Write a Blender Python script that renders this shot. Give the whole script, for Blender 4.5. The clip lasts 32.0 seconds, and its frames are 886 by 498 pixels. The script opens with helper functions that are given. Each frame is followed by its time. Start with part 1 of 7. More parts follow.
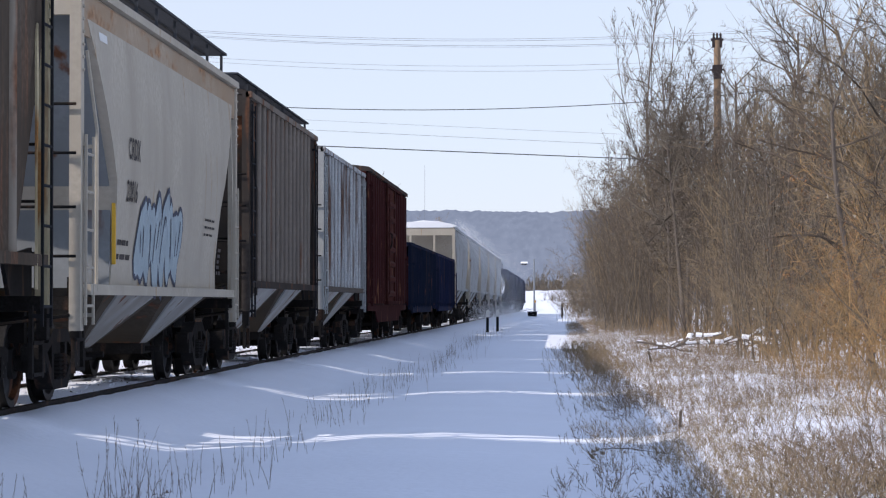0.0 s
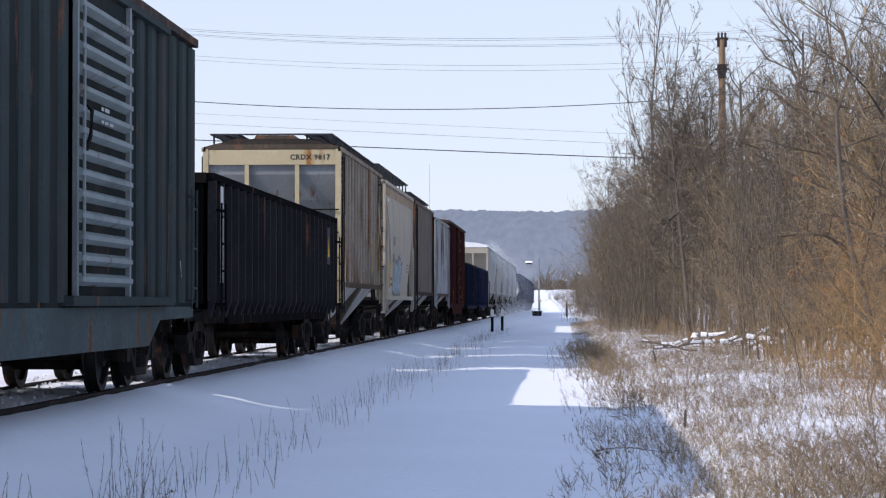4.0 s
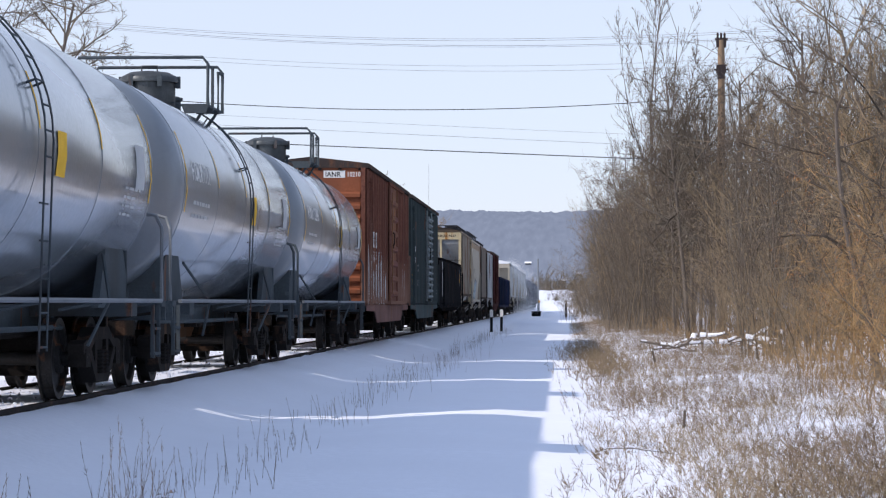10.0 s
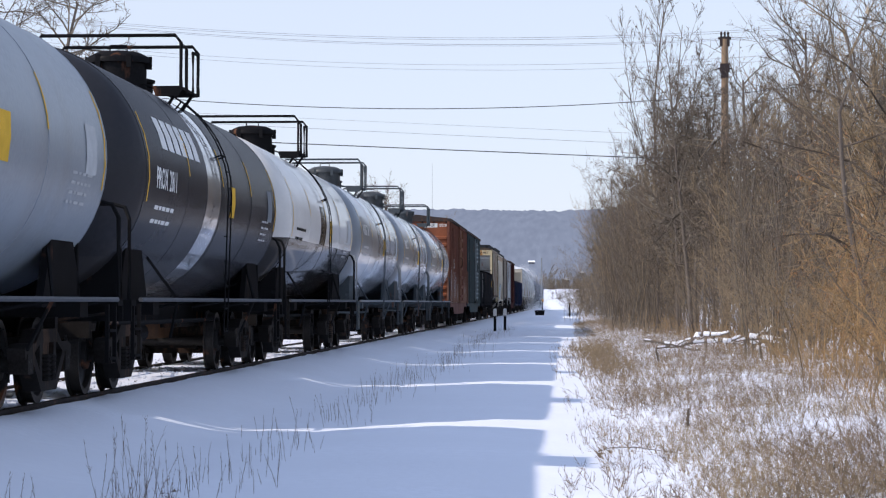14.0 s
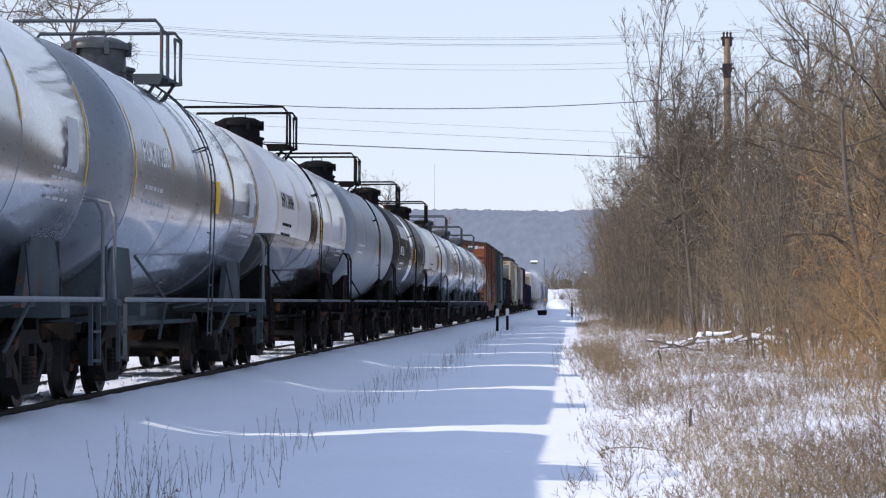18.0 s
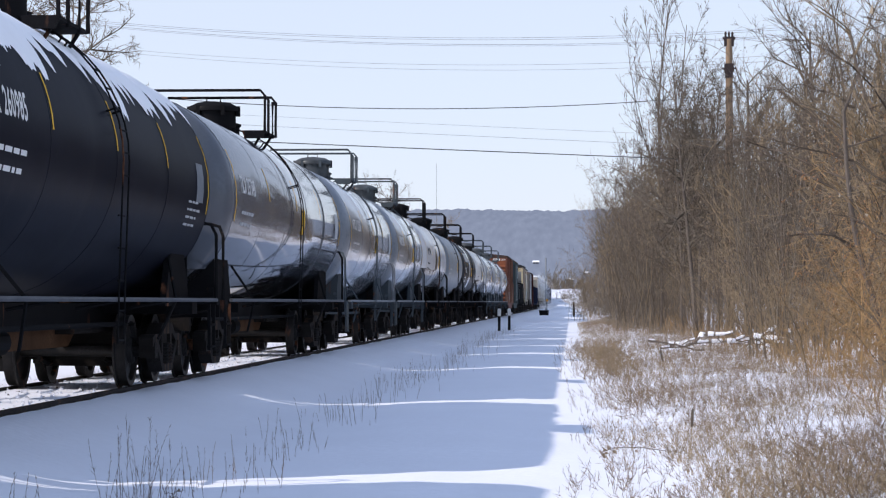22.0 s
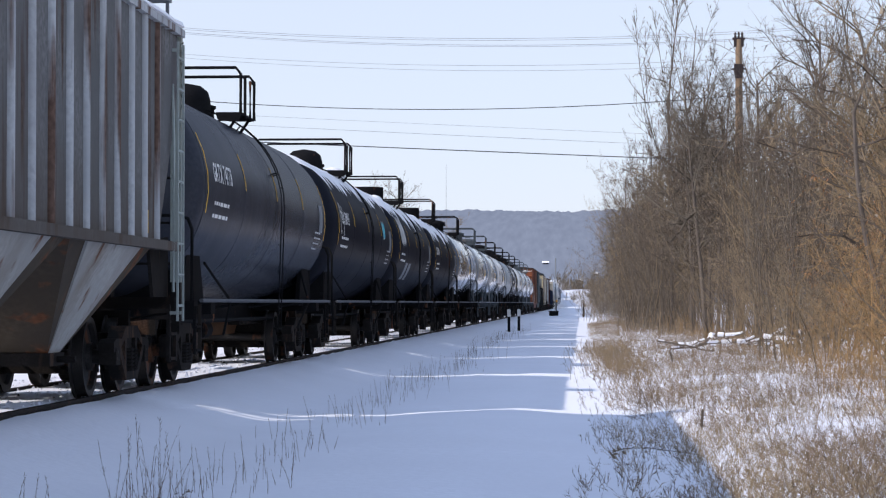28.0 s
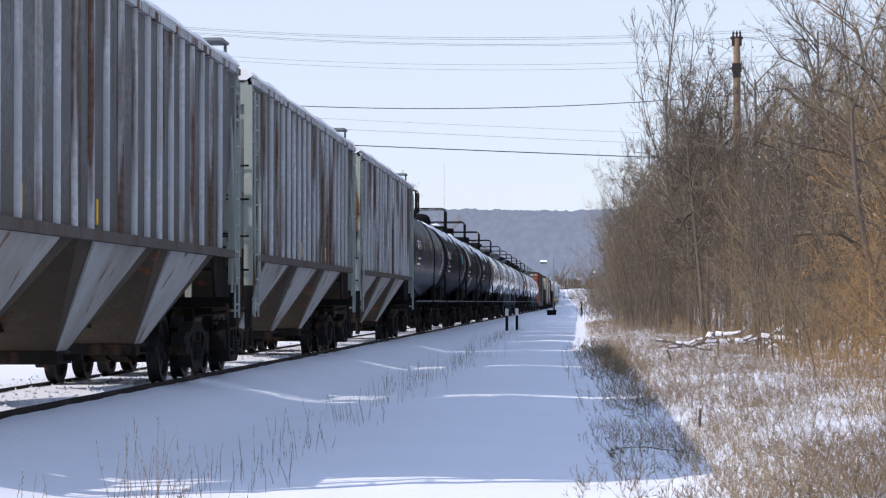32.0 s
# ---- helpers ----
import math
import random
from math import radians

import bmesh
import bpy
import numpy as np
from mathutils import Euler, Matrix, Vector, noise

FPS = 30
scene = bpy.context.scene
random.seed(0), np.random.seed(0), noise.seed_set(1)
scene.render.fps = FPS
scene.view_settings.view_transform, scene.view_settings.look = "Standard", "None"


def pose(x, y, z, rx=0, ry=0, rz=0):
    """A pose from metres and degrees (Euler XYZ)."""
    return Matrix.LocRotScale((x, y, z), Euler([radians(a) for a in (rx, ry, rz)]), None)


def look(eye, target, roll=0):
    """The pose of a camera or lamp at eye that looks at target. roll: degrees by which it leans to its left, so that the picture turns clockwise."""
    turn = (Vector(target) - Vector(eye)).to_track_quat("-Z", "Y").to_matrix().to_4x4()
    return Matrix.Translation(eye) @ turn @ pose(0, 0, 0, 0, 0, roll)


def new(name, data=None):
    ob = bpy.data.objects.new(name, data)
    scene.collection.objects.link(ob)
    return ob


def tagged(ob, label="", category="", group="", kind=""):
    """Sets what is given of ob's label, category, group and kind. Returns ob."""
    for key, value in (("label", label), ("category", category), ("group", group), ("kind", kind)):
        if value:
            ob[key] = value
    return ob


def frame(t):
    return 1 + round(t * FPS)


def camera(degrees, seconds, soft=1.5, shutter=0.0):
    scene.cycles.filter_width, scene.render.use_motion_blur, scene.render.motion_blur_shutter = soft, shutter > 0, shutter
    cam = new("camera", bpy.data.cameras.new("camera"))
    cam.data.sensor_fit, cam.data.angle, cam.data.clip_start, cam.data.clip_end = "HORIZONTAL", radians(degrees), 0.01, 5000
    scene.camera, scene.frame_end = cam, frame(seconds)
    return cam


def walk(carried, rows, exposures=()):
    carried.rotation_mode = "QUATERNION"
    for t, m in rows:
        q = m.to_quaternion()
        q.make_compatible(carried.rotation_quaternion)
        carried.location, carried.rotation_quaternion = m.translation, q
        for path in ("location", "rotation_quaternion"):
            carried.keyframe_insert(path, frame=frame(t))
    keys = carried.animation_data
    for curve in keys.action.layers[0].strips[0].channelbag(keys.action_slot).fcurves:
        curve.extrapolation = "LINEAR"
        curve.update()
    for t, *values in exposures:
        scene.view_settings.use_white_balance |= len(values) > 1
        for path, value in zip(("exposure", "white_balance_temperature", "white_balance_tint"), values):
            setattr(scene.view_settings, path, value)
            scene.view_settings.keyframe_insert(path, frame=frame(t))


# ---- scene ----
EYE = (0.0, 0.0, 1.50)
# seconds, upward tilt, leftward turn of the hand-held camera
PAN = [
    (0, 1.282, 2.776), (0.5, 1.282, 2.765), (1, 1.271, 2.784), (1.5, 1.282, 2.858), (2, 1.282, 2.887),
    (2.5, 1.257, 2.887), (4.5, 1.274, 2.888), (5, 1.266, 3.394), (5.5, 1.255, 3.405), (6, 1.236, 3.249),
    (6.5, 1.274, 3.143), (7, 1.266, 3.046), (7.5, 1.255, 2.995), (8, 1.262, 2.954), (8.5, 1.279, 2.890),
    (9, 1.274, 2.876), (9.5, 1.241, 2.864), (10, 1.279, 2.869), (10.5, 1.266, 2.854), (11, 1.312, 2.876),
    (11.5, 1.236, 2.882), (12, 1.295, 2.909), (12.5, 1.237, 2.916), (13, 1.241, 2.931), (13.5, 1.270, 2.945),
    (14, 1.255, 2.952), (14.5, 1.281, 2.960), (16.5, 1.230, 2.980), (17, 1.251, 3.000), (17.5, 1.255, 3.005),
    (18, 1.255, 3.008), (18.5, 1.243, 3.013), (19, 1.247, 3.020), (19.5, 1.255, 3.035), (20, 1.251, 3.035),
    (20.5, 1.222, 3.021), (21, 1.237, 3.040), (21.5, 1.237, 3.038), (22, 1.255, 3.052), (22.5, 1.302, 3.035),
    (23, 1.266, 3.050), (23.5, 1.295, 3.066), (24, 1.218, 3.086), (24.5, 1.237, 3.098), (25, 1.266, 3.079),
    (25.5, 1.234, 3.685), (27.5, 1.262, 3.339), (28, 1.270, 3.280), (28.5, 1.279, 3.226), (29, 1.272, 3.663),
    (29.5, 1.258, 3.665), (30, 1.266, 3.520), (30.5, 1.262, 3.405), (31, 1.243, 3.316), (31.5, 1.237, 3.259),
    (32, 1.251, 3.232),
]
cam = camera(20.66, 32.0, soft=1.2)
walk(cam, [(t, pose(*EYE, 90 + up, 0, left)) for t, up, left in PAN], [(0, 0.0, 6400, 17.0), (32, 0.0, 6400, 17.0)])

# ---- world, sun, exposure ----
SUN_UP, SUN_BACK = 35.9, 26.0
world = bpy.data.worlds.new("winter_sky")
scene.world = world
world.use_nodes = True
wn = world.node_tree
sky = wn.nodes.new("ShaderNodeTexSky")
sky.sky_type, sky.sun_disc = "NISHITA", False
sky.sun_elevation, sky.sun_rotation = radians(SUN_UP), radians(-90 - SUN_BACK)
sky.air_density, sky.dust_density, sky.ozone_density, sky.altitude = 1.0, 0.6, 2.5, 250
# thin high winter haze whitens the clear sky
veil = wn.nodes.new("ShaderNodeMix")
veil.data_type = "RGBA"
heights, split_z, haze = wn.nodes.new("ShaderNodeTexCoord"), wn.nodes.new("ShaderNodeSeparateXYZ"), wn.nodes.new("ShaderNodeMapRange")
wn.links.new(heights.outputs["Generated"], split_z.inputs[0])
wn.links.new(split_z.outputs[2], haze.inputs["Value"])
for socket, value in (("From Min", 0.0), ("From Max", 0.75), ("To Min", 0.66), ("To Max", 0.50)):
    haze.inputs[socket].default_value = value
wn.links.new(haze.outputs[0], veil.inputs[0])
# the haze is white near the horizon and blue overhead
tint, climb = wn.nodes.new("ShaderNodeMix"), wn.nodes.new("ShaderNodeMapRange")
tint.data_type = "RGBA"
tint.inputs[6].default_value, tint.inputs[7].default_value = (7.95, 8.9, 10.15, 1), (6.35, 8.05, 10.8, 1)
climb.inputs["From Min"].default_value, climb.inputs["From Max"].default_value = 0.12, 0.5
wn.links.new(split_z.outputs[2], climb.inputs["Value"])
wn.links.new(climb.outputs[0], tint.inputs[0])
wn.links.new(tint.outputs[2], veil.inputs[7])
wn.links.new(sky.outputs[0], veil.inputs[6])
wn.links.new(veil.outputs[2], wn.nodes["Background"].inputs[0])
wn.nodes["Background"].inputs[1].default_value = 0.114
sun = new("sun", bpy.data.lights.new("sun", "SUN"))
sun.data.energy, sun.data.angle, sun.data.color = 3.7, radians(0.53), (1.0, 0.935, 0.83)
away = Vector((math.cos(radians(SUN_BACK)) * math.cos(radians(SUN_UP)),
               math.sin(radians(SUN_BACK)) * math.cos(radians(SUN_UP)), -math.sin(radians(SUN_UP))))
sun.matrix_basis = look((-60, -10, 60), Vector((-60, -10, 60)) + away)

# ---- mesh tools ----
class Shape:
    """Collects vertices and faces of one mesh."""

    def __init__(self):
        self.v, self.f = [], []

    def add(self, verts, faces):
        n = len(self.v)
        self.v.extend(verts)
        self.f.extend([tuple(i + n for i in f) for f in faces])
        return self

    def box(self, x0, x1, y0, y1, z0, z1):
        c = [(x, y, z) for z in (z0, z1) for y in (y0, y1) for x in (x0, x1)]
        return self.add(c, [(0, 2, 3, 1), (4, 5, 7, 6), (0, 1, 5, 4), (2, 6, 7, 3), (0, 4, 6, 2), (1, 3, 7, 5)])

    def hull(self, low, high, z0, z1):
        """A frustum: rectangles (x0, x1, y0, y1) at two heights."""
        c = [(r[i], r[2 + j], z) for r, z in ((low, z0), (high, z1)) for j in (0, 1) for i in (0, 1)]
        return self.add(c, [(0, 2, 3, 1), (4, 5, 7, 6), (0, 1, 5, 4), (2, 6, 7, 3), (0, 4, 6, 2), (1, 3, 7, 5)])

    def prism(self, poly, a0, a1, plane="yz"):
        """A polygon in a plane, pushed from a0 to a1 along the third axis."""
        put = {"yz": lambda p, a: (a, p[0], p[1]), "xz": lambda p, a: (p[0], a, p[1]), "xy": lambda p, a: (p[0], p[1], a)}[plane]
        n = len(poly)
        faces = [tuple(range(n)), tuple(range(2 * n - 1, n - 1, -1))]
        faces += [(i, n + i, n + (i + 1) % n, (i + 1) % n) for i in range(n)]
        return self.add([put(p, a0) for p in poly] + [put(p, a1) for p in poly], faces)

    def turned(self, profile, axis="y", centre=(0, 0, 0), seg=24):
        """A profile of (radius, place along the axis), turned round the axis; closed at both ends."""
        ring = []
        for r, a in profile:
            for k in range(seg):
                u, w = r * math.cos(2 * math.pi * k / seg), r * math.sin(2 * math.pi * k / seg)
                p = {"x": (a, u, w), "y": (u, a, w), "z": (u, w, a)}[axis]
                ring.append(tuple(p[i] + centre[i] for i in range(3)))
        n = len(profile)
        faces = [(j * seg + k, j * seg + (k + 1) % seg, (j + 1) * seg + (k + 1) % seg, (j + 1) * seg + k)
                 for j in range(n - 1) for k in range(seg)]
        faces += [tuple(range(seg - 1, -1, -1)), tuple(range((n - 1) * seg, n * seg))]
        return self.add(ring, faces)

    def cyl(self, axis, centre, r, length, seg=12):
        return self.turned([(r, -length / 2), (r, length / 2)], axis, centre, seg)

    def tube(self, points, r, seg=6):
        """A round bar through points."""
        pts = [Vector(p) for p in points]
        ring = []
        for i, p in enumerate(pts):
            d = (pts[min(i + 1, len(pts) - 1)] - pts[max(i - 1, 0)]).normalized()
            side = d.cross(Vector((0, 0, 1)))
            side = side.normalized() if side.length > 0.05 else d.cross(Vector((0, 1, 0))).normalized()
            up = side.cross(d)
            for k in range(seg):
                a = 2 * math.pi * k / seg
                ring.append(tuple(p + r * (math.cos(a) * side + math.sin(a) * up)))
        faces = [(j * seg + k, j * seg + (k + 1) % seg, (j + 1) * seg + (k + 1) % seg, (j + 1) * seg + k)
                 for j in range(len(pts) - 1) for k in range(seg)]
        faces += [tuple(range(seg - 1, -1, -1)), tuple(range((len(pts) - 1) * seg, len(pts) * seg))]
        return self.add(ring, faces)

    def mirror(self):
        """Adds the same shape on the other side of the car."""
        n = len(self.v)
        self.v += [(-x, y, z) for x, y, z in self.v]
        self.f += [tuple(i + n for i in reversed(f)) for f in self.f]
        return self

    def mesh(self, name, material, smooth=False):
        me = bpy.data.meshes.new(name)
        me.from_pydata(self.v, [], self.f)
        me.materials.append(material)
        if smooth:
            me.polygons.foreach_set("use_smooth", [len(p.vertices) <= 4 for p in me.polygons])
            me.set_sharp_from_angle(angle=radians(40))
        me.update()
        bm = bmesh.new()
        bm.from_mesh(me)
        bmesh.ops.recalc_face_normals(bm, faces=bm.faces)
        bm.to_mesh(me)
        bm.free()
        return me


def part(name, shape, material, parent, label="", m=None, smooth=False):
    """Links a shape, or a mesh that is shared, as one mesh object under its thing."""
    me = shape if isinstance(shape, bpy.types.Mesh) else shape.mesh(name, material, smooth)
    ob = new(name, me)
    ob.parent = parent
    if m is not None:
        ob.matrix_basis = m
    return tagged(ob, label) if label else ob


def thing(name, label, category, m=None, group="", kind="", shape=None, material=None, smooth=False):
    ob = new(name, shape.mesh(name, material, smooth) if shape else None)
    if m is not None:
        ob.matrix_basis = m
    return tagged(ob, label, category, group, kind)


def letters(text, size, material, spacing=1.0):
    """A flat mesh of the text in the xy plane, x along the line."""
    curve = bpy.data.curves.new("lettering", "FONT")
    curve.body, curve.size, curve.space_character, curve.resolution_u = text, size, spacing, 2
    curve.offset = 0.018 * size
    ob = bpy.data.objects.new("lettering", curve)
    scene.collection.objects.link(ob)
    me = bpy.data.meshes.new_from_object(ob.evaluated_get(bpy.context.evaluated_depsgraph_get()))
    bpy.data.objects.remove(ob)
    me.materials.clear()
    me.materials.append(material)
    return me


# ---- materials ----
def material(name, base, rough=0.6, metal=0.0, var=0.15, scale=2.0, bump=0.15, bump_scale=30.0, rust=0.0, rust_colour=(0.10, 0.045, 0.025),
             streak=(1.0, 1.0, 0.25), coat=0.06, coat_rough=0.35, grime=0.0, grime_colour=(0.06, 0.05, 0.045), gloss=0.0, island=0.0, stretch=None):
    """A painted or natural surface: its colour varied at two scales, with rust and grime in patches of their own shape, and fine relief."""
    mt = bpy.data.materials.new(name)
    mt.use_nodes = True
    nt = mt.node_tree
    bsdf = nt.nodes["Principled BSDF"]
    where, info = nt.nodes.new("ShaderNodeTexCoord"), nt.nodes.new("ShaderNodeObjectInfo")
    shift = nt.nodes.new("ShaderNodeMapping")
    jump = nt.nodes.new("ShaderNodeVectorMath")
    jump.operation = "SCALE"
    jump.inputs[0].default_value = (37.0, 19.0, 11.0)
    nt.links.new(info.outputs["Random"], jump.inputs["Scale"])
    nt.links.new(jump.outputs[0], shift.inputs["Location"])
    nt.links.new(where.outputs["Object"], shift.inputs["Vector"])

    def clouds(size, detail=6, stretch=None):
        tex = nt.nodes.new("ShaderNodeTexNoise")
        tex.inputs["Scale"].default_value, tex.inputs["Detail"].default_value = size, detail
        vec = shift.outputs[0]
        if stretch:
            m = nt.nodes.new("ShaderNodeMapping")
            m.inputs["Scale"].default_value = stretch
            nt.links.new(vec, m.inputs["Vector"])
            vec = m.outputs[0]
        nt.links.new(vec, tex.inputs["Vector"])
        return tex.outputs[0]

    def mix(fac, a, b):
        n = nt.nodes.new("ShaderNodeMix")
        n.data_type = "RGBA"
        for sock, val in ((0, fac), (6, a), (7, b)):
            if isinstance(val, bpy.types.NodeSocket):
                nt.links.new(val, n.inputs[sock])
            else:
                n.inputs[sock].default_value = val if sock == 0 else (*val, 1)
        return n.outputs[2]

    def ramp(value, low, high):
        n = nt.nodes.new("ShaderNodeMapRange")
        n.inputs["From Min"].default_value, n.inputs["From Max"].default_value = low, high
        nt.links.new(value, n.inputs["Value"])
        return n.outputs[0]

    dark = tuple(c * (1 - var) for c in base)
    light = tuple(min(1, c * (1 + var)) for c in base)
    colour = mix(ramp(clouds(scale, 3, stretch), 0.3, 0.7), dark, light)
    fine = clouds(scale * 14, 4, stretch)
    colour = mix(ramp(fine, 0.35, 0.65), tuple(c * (1 - 0.5 * var) for c in base), colour)
    if grime:
        colour = mix(ramp(clouds(0.9, 8, streak), 0.62 - 0.32 * grime, 0.95), colour, grime_colour)
    if rust:
        patch = ramp(clouds(3.2, 9, streak), 0.66 - 0.24 * rust, 0.74 - 0.2 * rust)
        colour = mix(patch, colour, mix(ramp(fine, 0.3, 0.7), rust_colour, tuple(c * 1.9 for c in rust_colour)))
    if island:
        geo = nt.nodes.new("ShaderNodeNewGeometry")
        pick = ramp(geo.outputs["Random Per Island"], 0.0, 1.0)
        colour = mix(pick, tuple(c * (1 - island) for c in base), tuple(min(1, c * (1 + 1.3 * island)) for c in base))
    nt.links.new(colour, bsdf.inputs["Base Color"])
    r = nt.nodes.new("ShaderNodeMapRange")
    r.inputs["To Min"].default_value, r.inputs["To Max"].default_value = rough * 0.7, min(1, rough * 1.3)
    nt.links.new(fine, r.inputs["Value"])
    nt.links.new(r.outputs[0], bsdf.inputs["Roughness"])
    bsdf.inputs["Metallic"].default_value = metal
    bsdf.inputs["Specular IOR Level"].default_value = gloss
    bsdf.inputs["Coat Weight"].default_value = coat
    bsdf.inputs["Coat Roughness"].default_value = coat_rough
    if bump:
        b = nt.nodes.new("ShaderNodeBump")
        b.inputs["Strength"].default_value, b.inputs["Distance"].default_value = bump, 0.02
        nt.links.new(clouds(bump_scale, 4), b.inputs["Height"])
        nt.links.new(b.outputs[0], bsdf.inputs["Normal"])
    return mt


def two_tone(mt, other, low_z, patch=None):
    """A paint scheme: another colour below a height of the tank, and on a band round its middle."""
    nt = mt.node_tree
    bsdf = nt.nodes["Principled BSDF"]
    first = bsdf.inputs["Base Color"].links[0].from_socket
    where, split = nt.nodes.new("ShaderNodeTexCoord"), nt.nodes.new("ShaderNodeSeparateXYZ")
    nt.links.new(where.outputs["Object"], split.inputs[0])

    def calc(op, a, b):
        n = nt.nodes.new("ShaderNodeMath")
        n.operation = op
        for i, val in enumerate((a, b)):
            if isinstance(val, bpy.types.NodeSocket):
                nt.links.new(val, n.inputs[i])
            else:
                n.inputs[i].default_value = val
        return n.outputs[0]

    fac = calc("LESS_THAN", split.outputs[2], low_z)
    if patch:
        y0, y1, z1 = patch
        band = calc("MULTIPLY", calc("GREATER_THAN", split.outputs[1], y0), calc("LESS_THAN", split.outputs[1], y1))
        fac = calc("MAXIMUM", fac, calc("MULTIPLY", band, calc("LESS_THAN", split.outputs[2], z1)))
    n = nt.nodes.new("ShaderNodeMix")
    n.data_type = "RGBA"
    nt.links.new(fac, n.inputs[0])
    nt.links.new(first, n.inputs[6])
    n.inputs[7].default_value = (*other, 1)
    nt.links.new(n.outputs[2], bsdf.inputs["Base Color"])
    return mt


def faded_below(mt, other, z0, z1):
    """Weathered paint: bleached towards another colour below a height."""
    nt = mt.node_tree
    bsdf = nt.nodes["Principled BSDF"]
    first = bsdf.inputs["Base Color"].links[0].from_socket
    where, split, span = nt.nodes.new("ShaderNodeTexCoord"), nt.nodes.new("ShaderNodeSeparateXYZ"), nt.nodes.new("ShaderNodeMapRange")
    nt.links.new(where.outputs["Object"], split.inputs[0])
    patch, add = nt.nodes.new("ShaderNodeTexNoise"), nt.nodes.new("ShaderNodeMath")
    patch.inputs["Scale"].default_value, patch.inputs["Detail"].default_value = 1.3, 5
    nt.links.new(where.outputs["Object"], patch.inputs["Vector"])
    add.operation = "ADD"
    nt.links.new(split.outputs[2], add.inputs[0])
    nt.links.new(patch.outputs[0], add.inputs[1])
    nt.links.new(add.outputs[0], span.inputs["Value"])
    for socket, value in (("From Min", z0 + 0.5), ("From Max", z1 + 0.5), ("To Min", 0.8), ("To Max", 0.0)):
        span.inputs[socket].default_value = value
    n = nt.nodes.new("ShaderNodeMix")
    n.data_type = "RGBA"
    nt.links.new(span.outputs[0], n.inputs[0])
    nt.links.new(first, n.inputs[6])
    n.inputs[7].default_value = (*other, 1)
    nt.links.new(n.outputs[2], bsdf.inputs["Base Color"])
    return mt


SNOW = material("snow", (0.80, 0.825, 0.895), 0.75, coat=0.0, var=0.03, scale=0.5, bump=0.5, bump_scale=9)
ROOF_SNOW = material("roof_snow", (0.86, 0.87, 0.89), 0.75, var=0.03, scale=2, bump=0.4, bump_scale=14)
STEEL = material("dark_steel", (0.022, 0.020, 0.019), 0.65, 0.1, 0.4, 3, 0.2, 40, rust=0.4, rust_colour=(0.045, 0.028, 0.02))
WHEEL = material("wheel_steel", (0.035, 0.033, 0.032), 0.4, 0.3, 0.4, 3, 0.1, 40, rust=0.3)
RAIL = material("rail_steel", (0.028, 0.024, 0.023), 0.6, 0.2, 0.3, 3, 0.2, 40, rust=0.4, rust_colour=(0.05, 0.03, 0.022))
TIE = material("tie_wood", (0.05, 0.04, 0.035), 0.9, 0, 0.3, 4, 0.5, 30)
BLACK = material("black_paint", (0.012, 0.012, 0.013), 0.5, 0, 0.25, 2, 0.1, 40, rust=0.1)
GALVANISED = material("grey_bar", (0.20, 0.215, 0.23), 0.5, 0.2, 0.2, 4, 0.1, 40)
GREY_PIPE = material("dull_grey_bar", (0.10, 0.105, 0.115), 0.5, 0.2, 0.25, 4, 0.1, 40)
DARK_BAR = material("black_bar", (0.022, 0.022, 0.024), 0.5, 0.1, 0.2, 4, 0.1, 40)
WHITE_MARK = material("white_marking", (0.70, 0.70, 0.68), 0.6, 0, 0.12, 6, 0)
DARK_MARK = material("dark_marking", (0.03, 0.03, 0.03), 0.6, 0, 0.12, 6, 0)
YELLOW_MARK = material("yellow_reflector", (0.70, 0.42, 0.06), 0.5, 0, 0.15, 6, 0)
GREY_TANK = material("grey_tank_paint", (0.125, 0.147, 0.172), 0.3, 0, 0.10, 1.2, 0.02, 3, coat=1.0, coat_rough=0.08, gloss=0.5, grime=0.3, grime_colour=(0.08, 0.07, 0.06))
MATTE_TANK = material("matte_grey_tank_paint", (0.20, 0.232, 0.262), 0.5, 0, 0.10, 1.2, 0.02, 3, coat=0.35, coat_rough=0.3, gloss=0.3, grime=0.3, grime_colour=(0.12, 0.11, 0.10))
DOME_STEEL = material("weathered_dome_steel", (0.10, 0.11, 0.115), 0.4, 0.4, 0.45, 5, 0.2, 20, grime=0.5, grime_colour=(0.04, 0.035, 0.03))

# ---- ground ----
TRACK_X, RAIL_Z = -6.39, 0.43
TRACK_TWO = -10.75
SPEED = 10.3


def smooth(a, b, x):
    u = min(1.0, max(0.0, (x - a) / (b - a)))
    return u * u * (3 - 2 * u)


